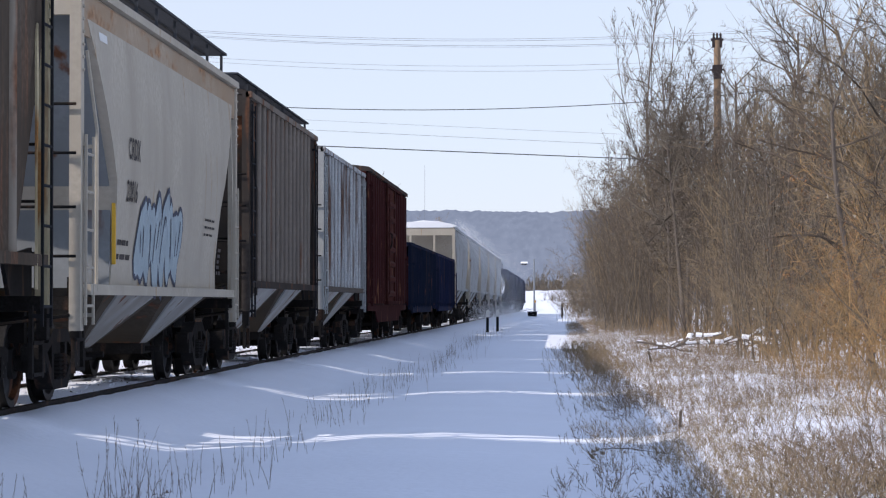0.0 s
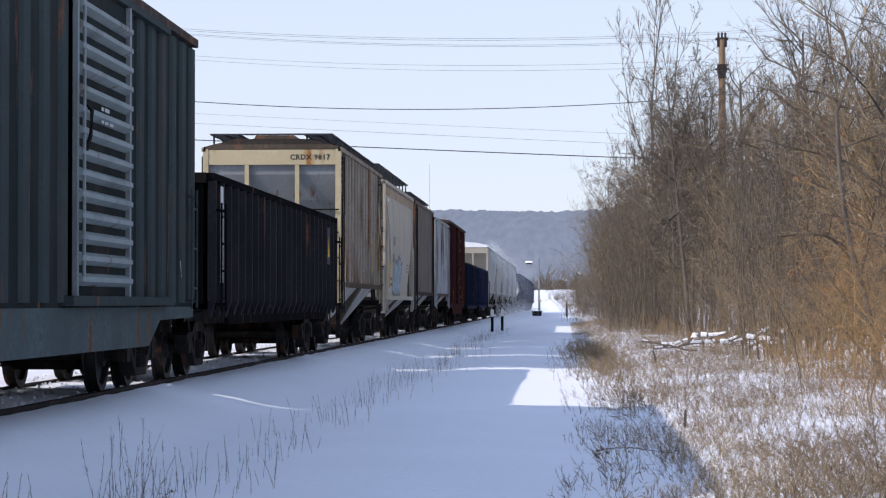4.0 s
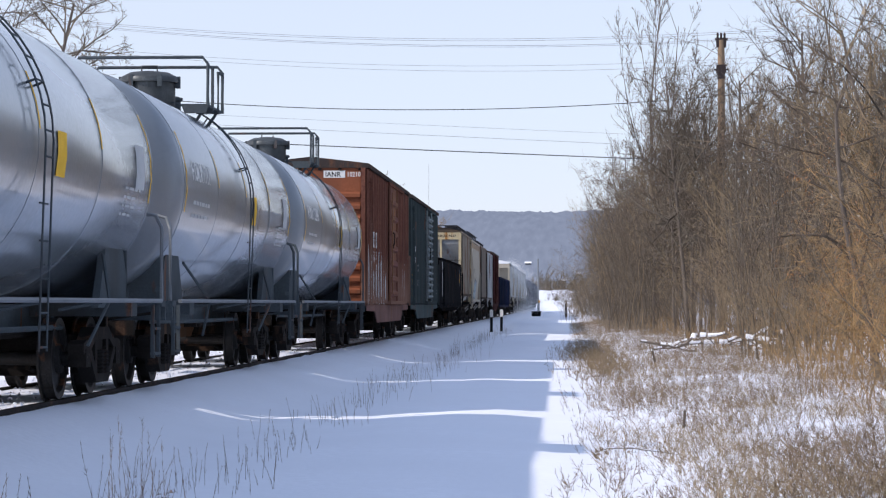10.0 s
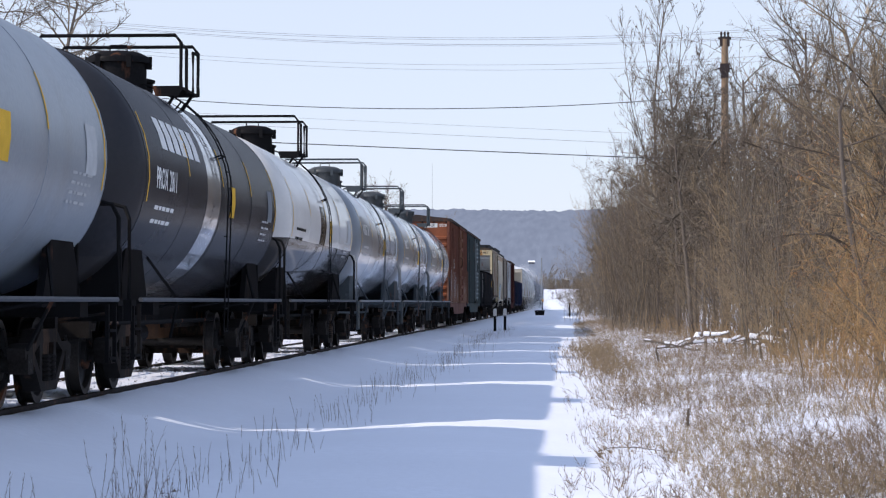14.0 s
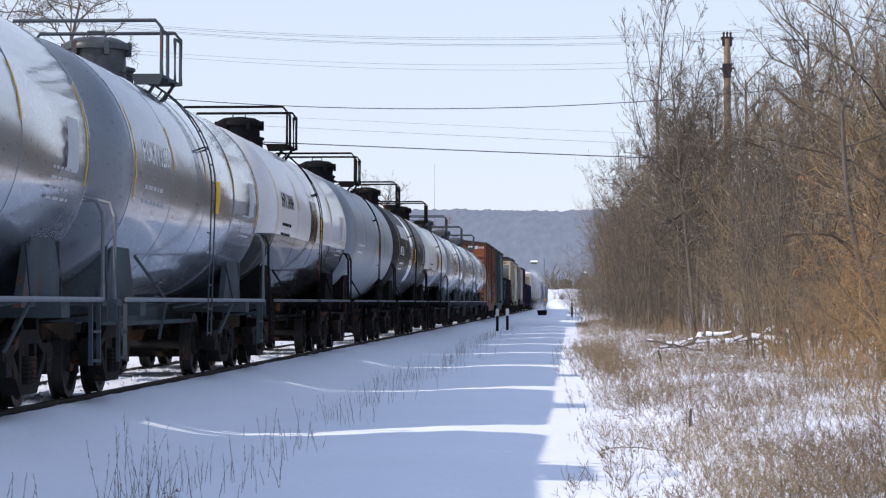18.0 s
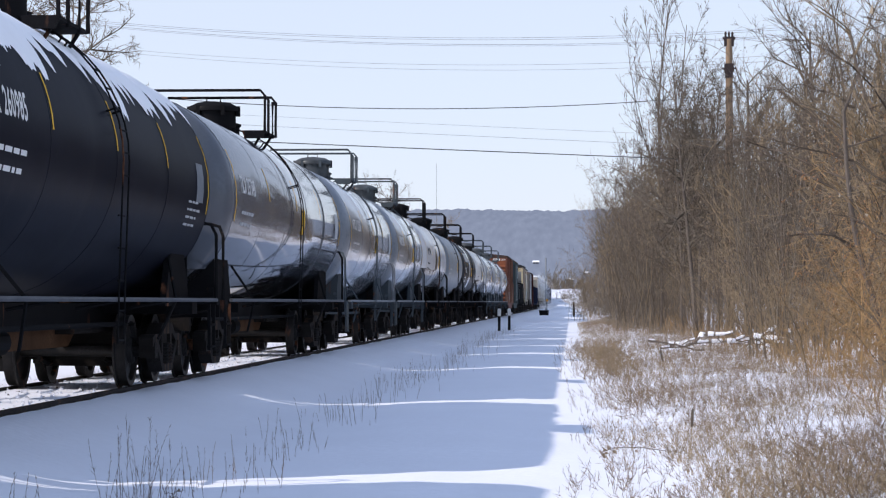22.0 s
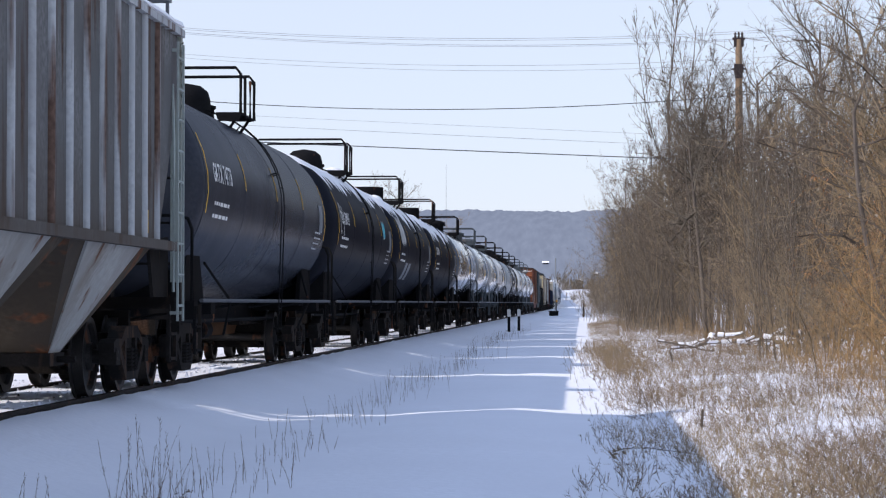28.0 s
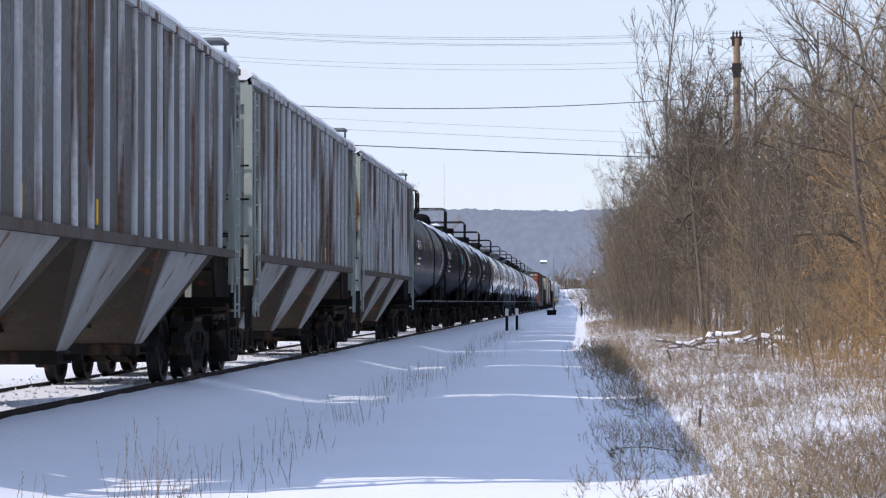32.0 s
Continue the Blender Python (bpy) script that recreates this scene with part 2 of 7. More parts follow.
def ground_z(x, y):
    """Height of the snow: the flat path, the low bank up to the tracks, and the rough verge under the bushes."""
    bank = 0.24 * smooth(-3.7, -5.15, x)
    bed = 0.115 * smooth(-4.9, -5.45, x) + 0.025 * noise.noise((x * 2.2, y * 1.4, 12)) * smooth(-4.6, -5.3, x) + 0.035 * smooth(-5.66, -5.85, x)
    far = -0.25 * smooth(-12.6, -16, x)
    crown = 0.05 * math.exp(-((x + 1.3) / 1.2) ** 2)
    verge = 0.16 * smooth(0.6, 2.2, x) + 0.25 * smooth(4, 12, x)
    if x > -5.2:
        rough = 0.030 * noise.noise((x * 0.5, y * 0.25, 0)) + 0.018 * noise.noise((x * 1.7, y * 0.9, 4)) + 0.006 * noise.noise((x * 5.0, y * 3.0, 8))
        if x > 0.5:
            rough += 0.10 * noise.noise((x * 0.7, y * 0.4, 9)) * smooth(0.5, 2, x)
    else:
        rough = 0.012 * noise.noise((x * 2.0, y * 1.2, 3))
    fade = 1 - smooth(500, 900, abs(y))
    return bank + bed + far + crown + verge + rough * fade


def spaced(stops):
    """Grid lines from (start, step) pairs; the last pair only ends the row."""
    out = []
    for (a, step), (b, _) in zip(stops, stops[1:]):
        n = max(1, round((b - a) / step))
        out += [a + (b - a) * i / n for i in range(n)]
    return out + [stops[-1][0]]


gx = spaced([(-2600, 400), (-600, 100), (-100, 15), (-25, 2), (-13, 0.3), (-4.6, 0.16), (1.5, 0.3), (9, 1.5), (30, 12), (150, 100), (650, 400), (2650, 1)])
gy = spaced([(-420, 60), (-60, 10), (10, 0.7), (70, 1.0), (130, 2.0), (250, 6), (500, 25), (1000, 150), (4600, 1)])
gv = [(x, y, ground_z(x, y)) for y in gy for x in gx]
nx = len(gx)
gf = [(j * nx + i, j * nx + i + 1, (j + 1) * nx + i + 1, (j + 1) * nx + i) for j in range(len(gy) - 1) for i in range(nx - 1)]
me = bpy.data.meshes.new("ground")
me.from_pydata(gv, [], gf)
me.polygons.foreach_set("use_smooth", [True] * len(gf))
me.materials.append(SNOW)
tagged(new("ground", me), "wind-packed snow over a lane, a low bank and rail beds", "snow", kind="structure")


# ---- tracks ----
def rail_profile(x, top):
    return [(x - 0.07, top - 0.17), (x + 0.07, top - 0.17), (x + 0.07, top - 0.155), (x + 0.012, top - 0.13), (x + 0.012, top - 0.045),
            (x + 0.036, top - 0.035), (x + 0.036, top - 0.004), (x + 0.026, top), (x - 0.026, top), (x - 0.036, top - 0.004),
            (x - 0.036, top - 0.035), (x - 0.012, top - 0.045), (x - 0.012, top - 0.13), (x - 0.07, top - 0.155)]


for tx, top, words in ((TRACK_X, RAIL_Z, "worn steel railway track half buried in snow"), (TRACK_TWO, RAIL_Z - 0.08, "steel siding track almost covered by snow")):
    track = thing("railway_track", words, "railway track", pose(tx, 0, 0), kind="structure")
    for side in (-1, 1):
        part("rail", Shape().prism(rail_profile(side * 0.753, top), -420, 1200, "xz"), RAIL, track)
    ties = Shape()
    rng = random.Random(4)
    for k in range(360):
        y = 14 + k * 0.53
        ties.box(-1.25, 1.25, y, y + 0.22, top - 0.42, top - 0.19 - 0.05 * rng.random())
    tagged(part("ties", ties, TIE, track, "snow-dusted wooden ties"), kind="stuff")

# snow crumbs and bare stones thrown up along the rails
def crumbs(name, label, mat, count, size, seed, category):
    cr = np.random.default_rng(seed)
    y = 14 + 95 * cr.uniform(0, 1, count) ** 1.6
    x = TRACK_X + cr.uniform(-1.6, 0.66, count)
    at = np.column_stack([x, y, [ground_z(a, b) for a, b in zip(x, y)]])
    r = size * cr.uniform(0.3, 1.0, count)[:, None]
    tri = np.array([[1, 0, 0], [-0.5, 0.87, 0], [-0.5, -0.87, 0], [0, 0, 1.0]])
    v = (at[:, None] + r[:, None] * (tri[None] + cr.normal(0, 0.25, (count, 4, 3)))).reshape(-1, 3)
    f = (np.arange(count)[:, None, None] * 4 + np.array([[0, 1, 3], [1, 2, 3], [2, 0, 3]])[None]).reshape(-1, 3)
    me = bpy.data.meshes.new(name)
    me.from_pydata(v.tolist(), [], f.tolist())
    me.materials.append(mat)
    tagged(new(name, me), label, category, kind="stuff")


crumbs("snow_crumbs", "broken snow crumbs strewn between the rails", SNOW, 3200, 0.034, 3, "snow")
crumbs("ballast_stones", "dark ballast stones showing through the snow", TIE, 500, 0.024, 4, "stones")

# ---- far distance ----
HILL = material("hazed_far_woods", (0.095, 0.105, 0.115), 1.0, 0, 0.45, 0.16, 0, 1, stretch=(1, 0.12, 0.30))
# blue emission on the ridge imitates the haze of the air before it
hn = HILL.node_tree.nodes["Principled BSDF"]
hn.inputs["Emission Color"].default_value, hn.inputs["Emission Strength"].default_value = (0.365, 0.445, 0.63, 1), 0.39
hs = spaced([(-760, 3), (420, 1)])
hv, hf = [], []
hy = spaced([(1900, 30), (2900, 1)])
for y in hy:
    u = (y - 1900) / 1000
    for x in hs:
        top = 106 + 6 * noise.noise((x * 0.003, 2.0, 0)) + 2 * noise.noise((x * 0.012, 5.0, 0))
        z = top * smooth(0.0, 0.86, u) - 26 * smooth(0.86, 1, u)
        z += (1.2 * noise.noise((x * 0.05, y * 0.05, 1)) + 2.4 * noise.noise((x * 0.13, y * 0.1, 7)) + 2.0 * noise.noise((x * 0.33, y * 0.2, 3))) * smooth(0.55, 0.85, u)
        hv.append((x, y, z - 1.5))
n = len(hs)
hf = [(j * n + i, j * n + i + 1, (j + 1) * n + i + 1, (j + 1) * n + i) for j in range(len(hy) - 1) for i in range(n - 1)]
me = bpy.data.meshes.new("backdrop_hill")
me.from_pydata(hv, [], hf)
me.polygons.foreach_set("use_smooth", [True] * len(hf))
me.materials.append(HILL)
tagged(new("backdrop_hill", me), "long wooded hill ridge, given a blue haze glow", "hill", kind="structure")

# ---- the train ----
CARS, WHEELSETS = [], []
TRAIN = "cars of the freight train"


def arc(y, z, r, a0, a1, n=5):
    return [(y + r * math.cos(radians(a0 + (a1 - a0) * i / n)), z + r * math.sin(radians(a0 + (a1 - a0) * i / n))) for i in range(n + 1)]


def wheel_shape():
    s = Shape()
    for side in (-1, 1):
        x = side * 0.7175
        prof = [(0.10, -0.09), (0.16, -0.085), (0.17, -0.03), (0.36, 0.0), (0.385, -0.055), (0.457, -0.06), (0.452, 0.065), (0.485, 0.075), (0.482, 0.10),
                (0.39, 0.10), (0.37, 0.045), (0.17, 0.03), (0.13, 0.07), (0.10, 0.075)]
        s.turned([(r, -side * a) for r, a in prof], "x", (x, 0, 0), 22)
    s.turned([(0.085, -1.02), (0.085, -0.7), (0.075, 0), (0.085, 0.7), (0.085, 1.02)], "x", (0, 0, 0), 10)
    for side in (-1, 1):
        s.cyl("x", (side * 1.03, 0, 0), 0.10, 0.10, 10)
        for k in range(3):
            a = 2 * math.pi * k / 3
            s.cyl("x", (side * 1.085, 0.055 * math.cos(a), 0.055 * math.sin(a)), 0.018, 0.03, 6)
    return s


def side_frame_shape():
    s = Shape()
    top = [(-1.10, 0.50), (-1.10, 0.62), (-0.95, 0.66), (-0.62, 0.66), (-0.36, 0.80), (0.36, 0.80), (0.62, 0.66), (0.95, 0.66), (1.10, 0.62), (1.10, 0.50),
           (1.02, 0.52), (0.78, 0.52), (0.40, 0.66), (-0.40, 0.66), (-0.78, 0.52), (-1.02, 0.52)]
    s.prism(top, -0.09, 0.09)
    s.prism([(-0.80, 0.53), (-0.66, 0.56), (-0.30, 0.27), (0.30, 0.27), (0.66, 0.56), (0.80, 0.53), (0.36, 0.17), (-0.36, 0.17)], -0.09, 0.09)
    for y in (-0.33, 0.33):
        s.box(-0.08, 0.08, y - 0.06, y + 0.06, 0.24, 0.68)
    for y in (-0.89, 0.89):
        s.box(-0.10, 0.10, y - 0.12, y + 0.12, 0.36, 0.56)
    return s


def spring_shape():
    prof = []
    for k in range(6):
        prof += [(0.060, 0.27 + 0.045 * k), (0.085, 0.292 + 0.045 * k)]
    return Shape().turned(prof + [(0.06, 0.54)], "z", (0.02, 0, 0), 9)


def bolster_shape():
    s = Shape()
    s.hull((-1.05, 1.05, -0.17, 0.17), (-1.05, 1.05, -0.20, 0.20), 0.52, 0.72)
    s.cyl("z", (0, 0, 0.76), 0.22, 0.12, 12)
    s.box(-0.5, 0.5, -0.16, 0.16, 0.24, 0.55)
    return s


def brake_beam_shape():
    s = Shape().box(-0.72, 0.72, -0.03, 0.03, 0.33, 0.42)
    for x in (-0.72, 0.72):
        s.box(x - 0.05, x + 0.05, -0.06, 0.06, 0.26, 0.50)
    return s


BRAKE_BEAM = brake_beam_shape().mesh("brake_beam", STEEL)
BRAKE_ROD = Shape().tube([(0, -0.9, 0.36), (0, -0.3, 0.28), (0, 0.3, 0.28), (0, 0.9, 0.36)], 0.035, 5).mesh("brake_rod", STEEL)


TRUCK_MESH = [wheel_shape().mesh("wheelset", WHEEL, True), side_frame_shape().mesh("side_frame", STEEL),
              spring_shape().mesh("spring", STEEL), bolster_shape().mesh("truck", STEEL)]


def trucks(car, places, base=0.89):
    for y in places:
        truck = part("truck", TRUCK_MESH[3], None, car, "black cast-steel four-wheel truck", pose(0, y, 0))
        for side in (-1, 1):
            part("side_frame", TRUCK_MESH[1], None, truck, m=pose(side * 1.0, 0, 0))
            for dy in (-0.12, 0.12):
                part("spring", TRUCK_MESH[2], None, truck, m=pose(side * 1.04, dy, 0))
        for y in (-0.42, 0.42):
            part("brake_beam", BRAKE_BEAM, None, truck, m=pose(0, y, 0))
            part("brake_rod", BRAKE_ROD, None, truck, m=pose(y, 0, 0))
        for w in (-base, base):
            wheels = part("wheelset", TRUCK_MESH[0], None, truck, "steel wheels on one axle")
            wheels.matrix_parent_inverse = pose(0, w, 0.457)
            WHEELSETS.append(wheels)


def coupler_shape():
    s = Shape()
    s.box(-0.10, 0.10, -0.75, -0.18, 0.74, 0.92)
    s.prism([(-0.16, -0.2), (0.16, -0.2), (0.20, 0.02), (0.08, 0.10), (0.02, -0.02), (-0.10, -0.02), (-0.14, 0.10), (-0.20, 0.04)], 0.70, 0.98, "xy")
    s.tube([(0.25, -0.4, 0.78), (0.28, -0.1, 0.45), (0.2, 0.1, 0.38), (0.05, 0.15, 0.45)], 0.025, 6)
    return s


COUPLER = coupler_shape().mesh("coupler", STEEL, False)


def piping_shape():
    """Uncoupling lever, brake pipe and hangers below a car's end; the coupler's face is at y 0."""
    s = Shape().tube([(-1.4, -0.72, 0.95), (-0.4, -0.62, 0.82), (0.0, -0.45, 0.99), (0.4, -0.62, 0.82), (1.4, -0.72, 0.95), (1.42, -0.72, 0.70)], 0.018, 5)
    s.tube([(0.42, -5.0, 0.72), (0.42, -0.8, 0.72), (0.30, -0.4, 0.76)], 0.03, 5)
    s.tube([(-0.55, -4.6, 0.62), (-0.55, -1.0, 0.66)], 0.022, 5)
    s.box(-0.9, 0.9, -1.0, -0.86, 0.66, 0.98)
    s.box(-0.32, 0.32, -4.6, -0.7, 0.68, 0.80)
    return s


PIPING = piping_shape().mesh("brake_pipe", STEEL, False)


def rail_car(name, label, front, rear, group=TRAIN):
    """The empty at a car's middle on the rail, timed by the seconds at which its two ends pass the camera; and its length."""
    car = thing(name, label, name.replace("_", " "), group=group)
    length = (rear - front) * SPEED
    CARS.append((car, (front + rear) / 2))
    part("coupler", COUPLER, None, car, m=pose(0, length / 2, 0))
    part("coupler", COUPLER, None, car, m=pose(0, -length / 2, 0, 0, 0, 180))
    part("brake_pipe", PIPING, None, car, "dark brake piping under the end", pose(0, length / 2, 0))
    part("brake_pipe", PIPING, None, car, "dark brake piping under the end", pose(0, -length / 2, 0, 0, 0, 180))
    return car, length


def ladder_shape(h, w=0.42, rungs=None, r=0.016, deep=0.09):
    """A ladder in the xz plane, from z 0 to h, with its rungs held off the wall."""
    s = Shape()
    for x in (-w / 2, w / 2):
        s.box(x - 0.022, x + 0.022, -deep - 0.012, -deep + 0.012, 0, h)
    n = rungs or max(3, int(h / 0.42))
    for k in range(n):
        z = h * (k + 0.5) / n
        s.tube([(-w / 2, -deep, z), (w / 2, -deep, z)], r, 5)
    for z in (0.1, h - 0.1):
        for x in (-w / 2, w / 2):
            s.box(x - 0.015, x + 0.015, -deep, 0.0, z - 0.02, z + 0.02)
    return s


def on_side(y, z, side=1, x=1.5):
    """A pose that lays a thing made in the xz plane, facing -y, on a car's side; it faces outwards."""
    return pose(side * x, y, z, 0, 0, 90 if side > 0 else -90)


def grab_iron(pts, r=0.014):
    return Shape().tube(pts, r, 5)


def flat_text(car, text, size, mat, y, z, x, end=False, spacing=1.0, squeeze=1.0):
    """Lettering on the flat side that faces the path, or on the rear end."""
    me = letters(text, size, mat, spacing)
    for v in me.vertices:
        u, w, _ = v.co
        v.co = (x + u * squeeze, -y, z + w) if end else (x, y + u * squeeze, z + w)
    return part("lettering", me, mat, car, "painted lettering")


def bars(car, rows, mat, place, width, gap=0.13, h=0.07, seed=1):
    """Small print that cannot be read, as broken bars. place(u, w) gives the point on the car."""
    rng = random.Random(seed)
    s = Shape()
    for k in range(rows):
        u = 0.0
        while u < width * (0.75 + 0.25 * rng.random()):
            d = 0.10 + 0.2 * rng.random()
            q = [place(u, -k * gap), place(u + d, -k * gap), place(u + d, -k * gap + h), place(u, -k * gap + h)]
            s.add(q, [(0, 1, 2, 3)])
            u += d + 0.06
    return part("small_print", s, mat, car, "small painted print")


# tank cars ------------------------------------------------------------
def tank_car(label, front, rear, paint, trim, mark="", dome="lid", snow=0.0, radius=1.5, middle=2.6, reflect=True, bar_mat=WHITE_MARK, seed=1,
             yellow=True, logo=False, rings=5):
    car, length = rail_car("tank_car", label, front, rear)
    half = length / 2 - 0.62
    rng = random.Random(seed)
    R, Z = radius, middle

    def round_side(y, a, lift=0.006):
        """A point on the shell: a is the arc's length upwards from the side's middle."""
        ang = a / R
        return ((R + lift) * math.cos(ang), y, Z + (R + lift) * math.sin(ang))

    prof = []
    head = 0.62
    for k in range(9):
        a = math.pi / 2 * k / 8
        prof.append((max(0.02, R * math.sin(a)), -half + head - head * math.cos(a)))
    shell = Shape().turned(prof + [(r, -y) for r, y in reversed(prof)], "y", (0, 0, Z), 56)
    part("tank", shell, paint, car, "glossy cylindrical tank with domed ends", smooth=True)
    for k in range(rings):
        y = (half - head) * (2 * k / (rings - 1) - 1)
        part("weld_seam", Shape().turned([(R - 0.02, -0.02), (R + 0.004, -0.012), (R + 0.004, 0.012), (R - 0.02, 0.02)], "y", (0, y, Z), 56), paint, car, smooth=True)
    # frame, bolsters and the long side rails
    part("centre_sill", Shape().box(-0.28, 0.28, -half - 0.2, half + 0.2, 0.78, 1.06), trim, car)
    for e in (-1, 1):
        yb = e * (half - 1.55)
        sad = Shape()
        sad.prism([(yb - 0.85 * e, 1.02), (yb + 1.0 * e, 1.02), (yb + 1.0 * e, 1.22), (yb + 0.45 * e, 1.98), (yb - 0.25 * e, 1.98)], 1.12, 1.20)
        sad.prism([(yb - 0.85 * e, 1.02), (yb + 1.0 * e, 1.02), (yb + 1.0 * e, 1.22), (yb + 0.45 * e, 1.98), (yb - 0.25 * e, 1.98)], -1.20, -1.12)
        sad.box(-1.45, 1.45, yb - 0.2, yb + 0.2, 0.92, 1.10)
        sad.box(-1.2, 1.2, yb + e * 0.92 - 0.03, yb + e * 0.92 + 0.03, 0.95, 1.75)
        part("saddle", sad, trim, car, "tank saddle plate over the truck")
        ye = e * (length / 2 - 0.55)
        pl = Shape().box(-1.5, 1.5, min(ye, ye + e * 0.28), max(ye, ye + e * 0.28), 1.03, 1.10)
        pl.box(-1.5, 1.5, ye + e * 0.26, ye + e * 0.30, 0.86, 1.10)
        part("end_platform", pl, trim, car)
        y0 = ye + e * 0.22
        bar = GALVANISED if trim is GREY_TRIM and rng.random() < 0.5 else trim
        for sx in (-1, 1):
            rail = Shape().tube([(sx * 1.46, y0, 1.08), (sx * 1.46, y0, 2.0), (sx * 1.40, y0 - e * 0.06, 2.14), (sx * 1.25, y0 - e * 0.1, 2.18), (sx * 0.55, y0 - e * 0.1, 2.18), (sx * 0.45, y0 - e * 0.1, 2.08), (sx * 0.45, y0, 1.08)], 0.024, 6)
            part("end_handrail", rail, bar, car, "bent pipe handrail")
        for sx in (-1, 1):
            st = Shape()
            for dy in (0, 0.42):
                st.box(sx * 1.46 - 0.02, sx * 1.46 + 0.02, ye - e * dy - 0.025, ye - e * dy + 0.025, 0.42, 1.05)
            for z in (0.45, 0.75):
                st.box(sx * 1.46 - 0.03, sx * 1.46 + 0.03, min(ye, ye - e * 0.42), max(ye, ye - e * 0.42), z, z + 0.03)
            part("corner_step", st, trim, car)
    for sx in (-1, 1):
        side = Shape().tube([(sx * 1.52, -half + 0.1, 1.10), (sx * 1.52, half - 0.1, 1.10)], 0.028, 6)
        bracket = Shape().tube([(sx * 1.52, 0, 1.08), (sx * 1.05, 0, 1.00)], 0.018, 4).mesh("rail_bracket", trim)
        for k in range(5):
            part("rail_bracket", bracket, None, car, m=pose(0, (half - 0.8) * (k / 2 - 1), 0))
        part("side_rail", side, GALVANISED if trim is GREY_TRIM else GREY_PIPE, car, "grey pipe side rail")
        for y, e in ((-half + 3.0, 1), (half - 3.0, -1)):
            brace = Shape().tube([(sx * 1.22, y - e * 0.75, 1.62), (sx * 1.46, y + e * 0.1, 1.10), (sx * 1.3, y + e * 0.5, 0.62)], 0.02, 5)
            part("diagonal_brace", brace, trim, car)
    # the ladder over the shell, from the walkway down to below the side rail
    for sx in (-1, 1):
        lad = Shape()
        for dy in (-0.17, 0.17):
            pts = []
            for k in range(12):
                a = radians(82 - 82 * k / 11)
                pts.append((sx * (R + 0.10) * math.cos(a), dy, Z + (R + 0.10) * math.sin(a)))
            pts += [(sx * (R + 0.06), dy, 1.4), (sx * 1.54, dy, 0.62)]
            lad.tube(pts, 0.011, 5)
        for k in range(10):
            a = radians(72 - 78 * k / 9)
            p = (sx * (R + 0.10) * math.cos(a), Z + (R + 0.10) * math.sin(a))
            lad.tube([(p[0], -0.17, p[1]), (p[0], 0.17, p[1])], 0.011, 5)
        for z in (0.66, 0.98, 1.3, 1.65, 2.0):
            lad.tube([(sx * (R + 0.045), -0.17, z), (sx * (R + 0.045), 0.17, z)], 0.011, 5)
        for k in (2, 6):
            a = radians(72 - 78 * k / 9)
            for dy in (-0.17, 0.17):
                lad.tube([(sx * (R + 0.1) * math.cos(a), dy, Z + (R + 0.1) * math.sin(a)), (sx * R * math.cos(a), dy, Z + R * math.sin(a))], 0.012, 4)
        part("ladder", lad, trim, car, "curved ladder over the tank")
    # dome, walkway, railings
    dm = Shape()
    zt = Z + R
    if dome == "lid":
        dm.turned([(0.40, -0.12), (0.40, 0.36), (0.46, 0.36), (0.46, 0.42), (0.44, 0.45), (0.30, 0.52), (0.05, 0.55)], "z", (0, 0, zt), 20)
        dm.tube([(-0.12, 0, zt + 0.52), (-0.12, 0, zt + 0.62), (0.12, 0, zt + 0.62), (0.12, 0, zt + 0.52)], 0.018, 5)
    elif dome == "box":
        dm.turned([(0.50, -0.12), (0.50, 0.38), (0.47, 0.40), (0.05, 0.41)], "z", (0, 0, zt), 20)
    else:
        dm.turned([(0.42, -0.12), (0.42, 0.22), (0.38, 0.36), (0.26, 0.46), (0.05, 0.50)], "z", (0, 0, zt), 20)
    dome_part = part("dome", dm, trim if trim is not GREY_TRIM else DOME_STEEL, car, "bolted valve dome", smooth=True)
    if dome == "lid":
        for k in range(6):
            a = 2 * math.pi * k / 6
            part("bolt", Shape().box(0.44 * math.cos(a) - 0.035, 0.44 * math.cos(a) + 0.035, 0.44 * math.sin(a) - 0.035, 0.44 * math.sin(a) + 0.035, zt + 0.28, zt + 0.46), trim, dome_part)
    valve = Shape().turned([(0.10, -0.1), (0.10, 0.16), (0.13, 0.18), (0.13, 0.22), (0.03, 0.25)], "z", (0.25, 0.85, zt - 0.02), 10)
    part("valve", valve, trim, car)
    part("valve", Shape().turned([(0.08, -0.1), (0.08, 0.12), (0.10, 0.14), (0.03, 0.2)], "z", (-0.2, -0.85, zt - 0.02), 10), trim, car)
    for sx in (-1, 1):
        deck = Shape().box(min(sx * 0.62, sx * 1.02), max(sx * 0.62, sx * 1.02), -0.75, 0.75, zt - 0.06, zt - 0.02)
        deck.prism([(sx * 0.62, zt - 0.06), (sx * 1.02, zt - 0.06), (sx * 0.98, zt - 0.16), (sx * 0.66, zt - 0.16)], -0.75, -0.70, "xz")
        for dy in (-0.6, 0.6):
            deck.tube([(sx * 0.95, dy, zt - 0.06), (sx * 0.78, dy, zt - 0.32)], 0.025, 5)
        part("walkway", deck, trim, car, "grating walkway beside the dome")
    top = zt + 0.68
    for dy in (-0.78, 0.78):
        hoop = Shape().tube([(-1.02, dy, zt - 0.05), (-1.02, dy, top - 0.1), (-0.94, dy, top), (0.94, dy, top), (1.02, dy, top - 0.1), (1.02, dy, zt - 0.05)], 0.027, 6)
        part("railing", hoop, trim, car, "pipe railing hoop over the tank")
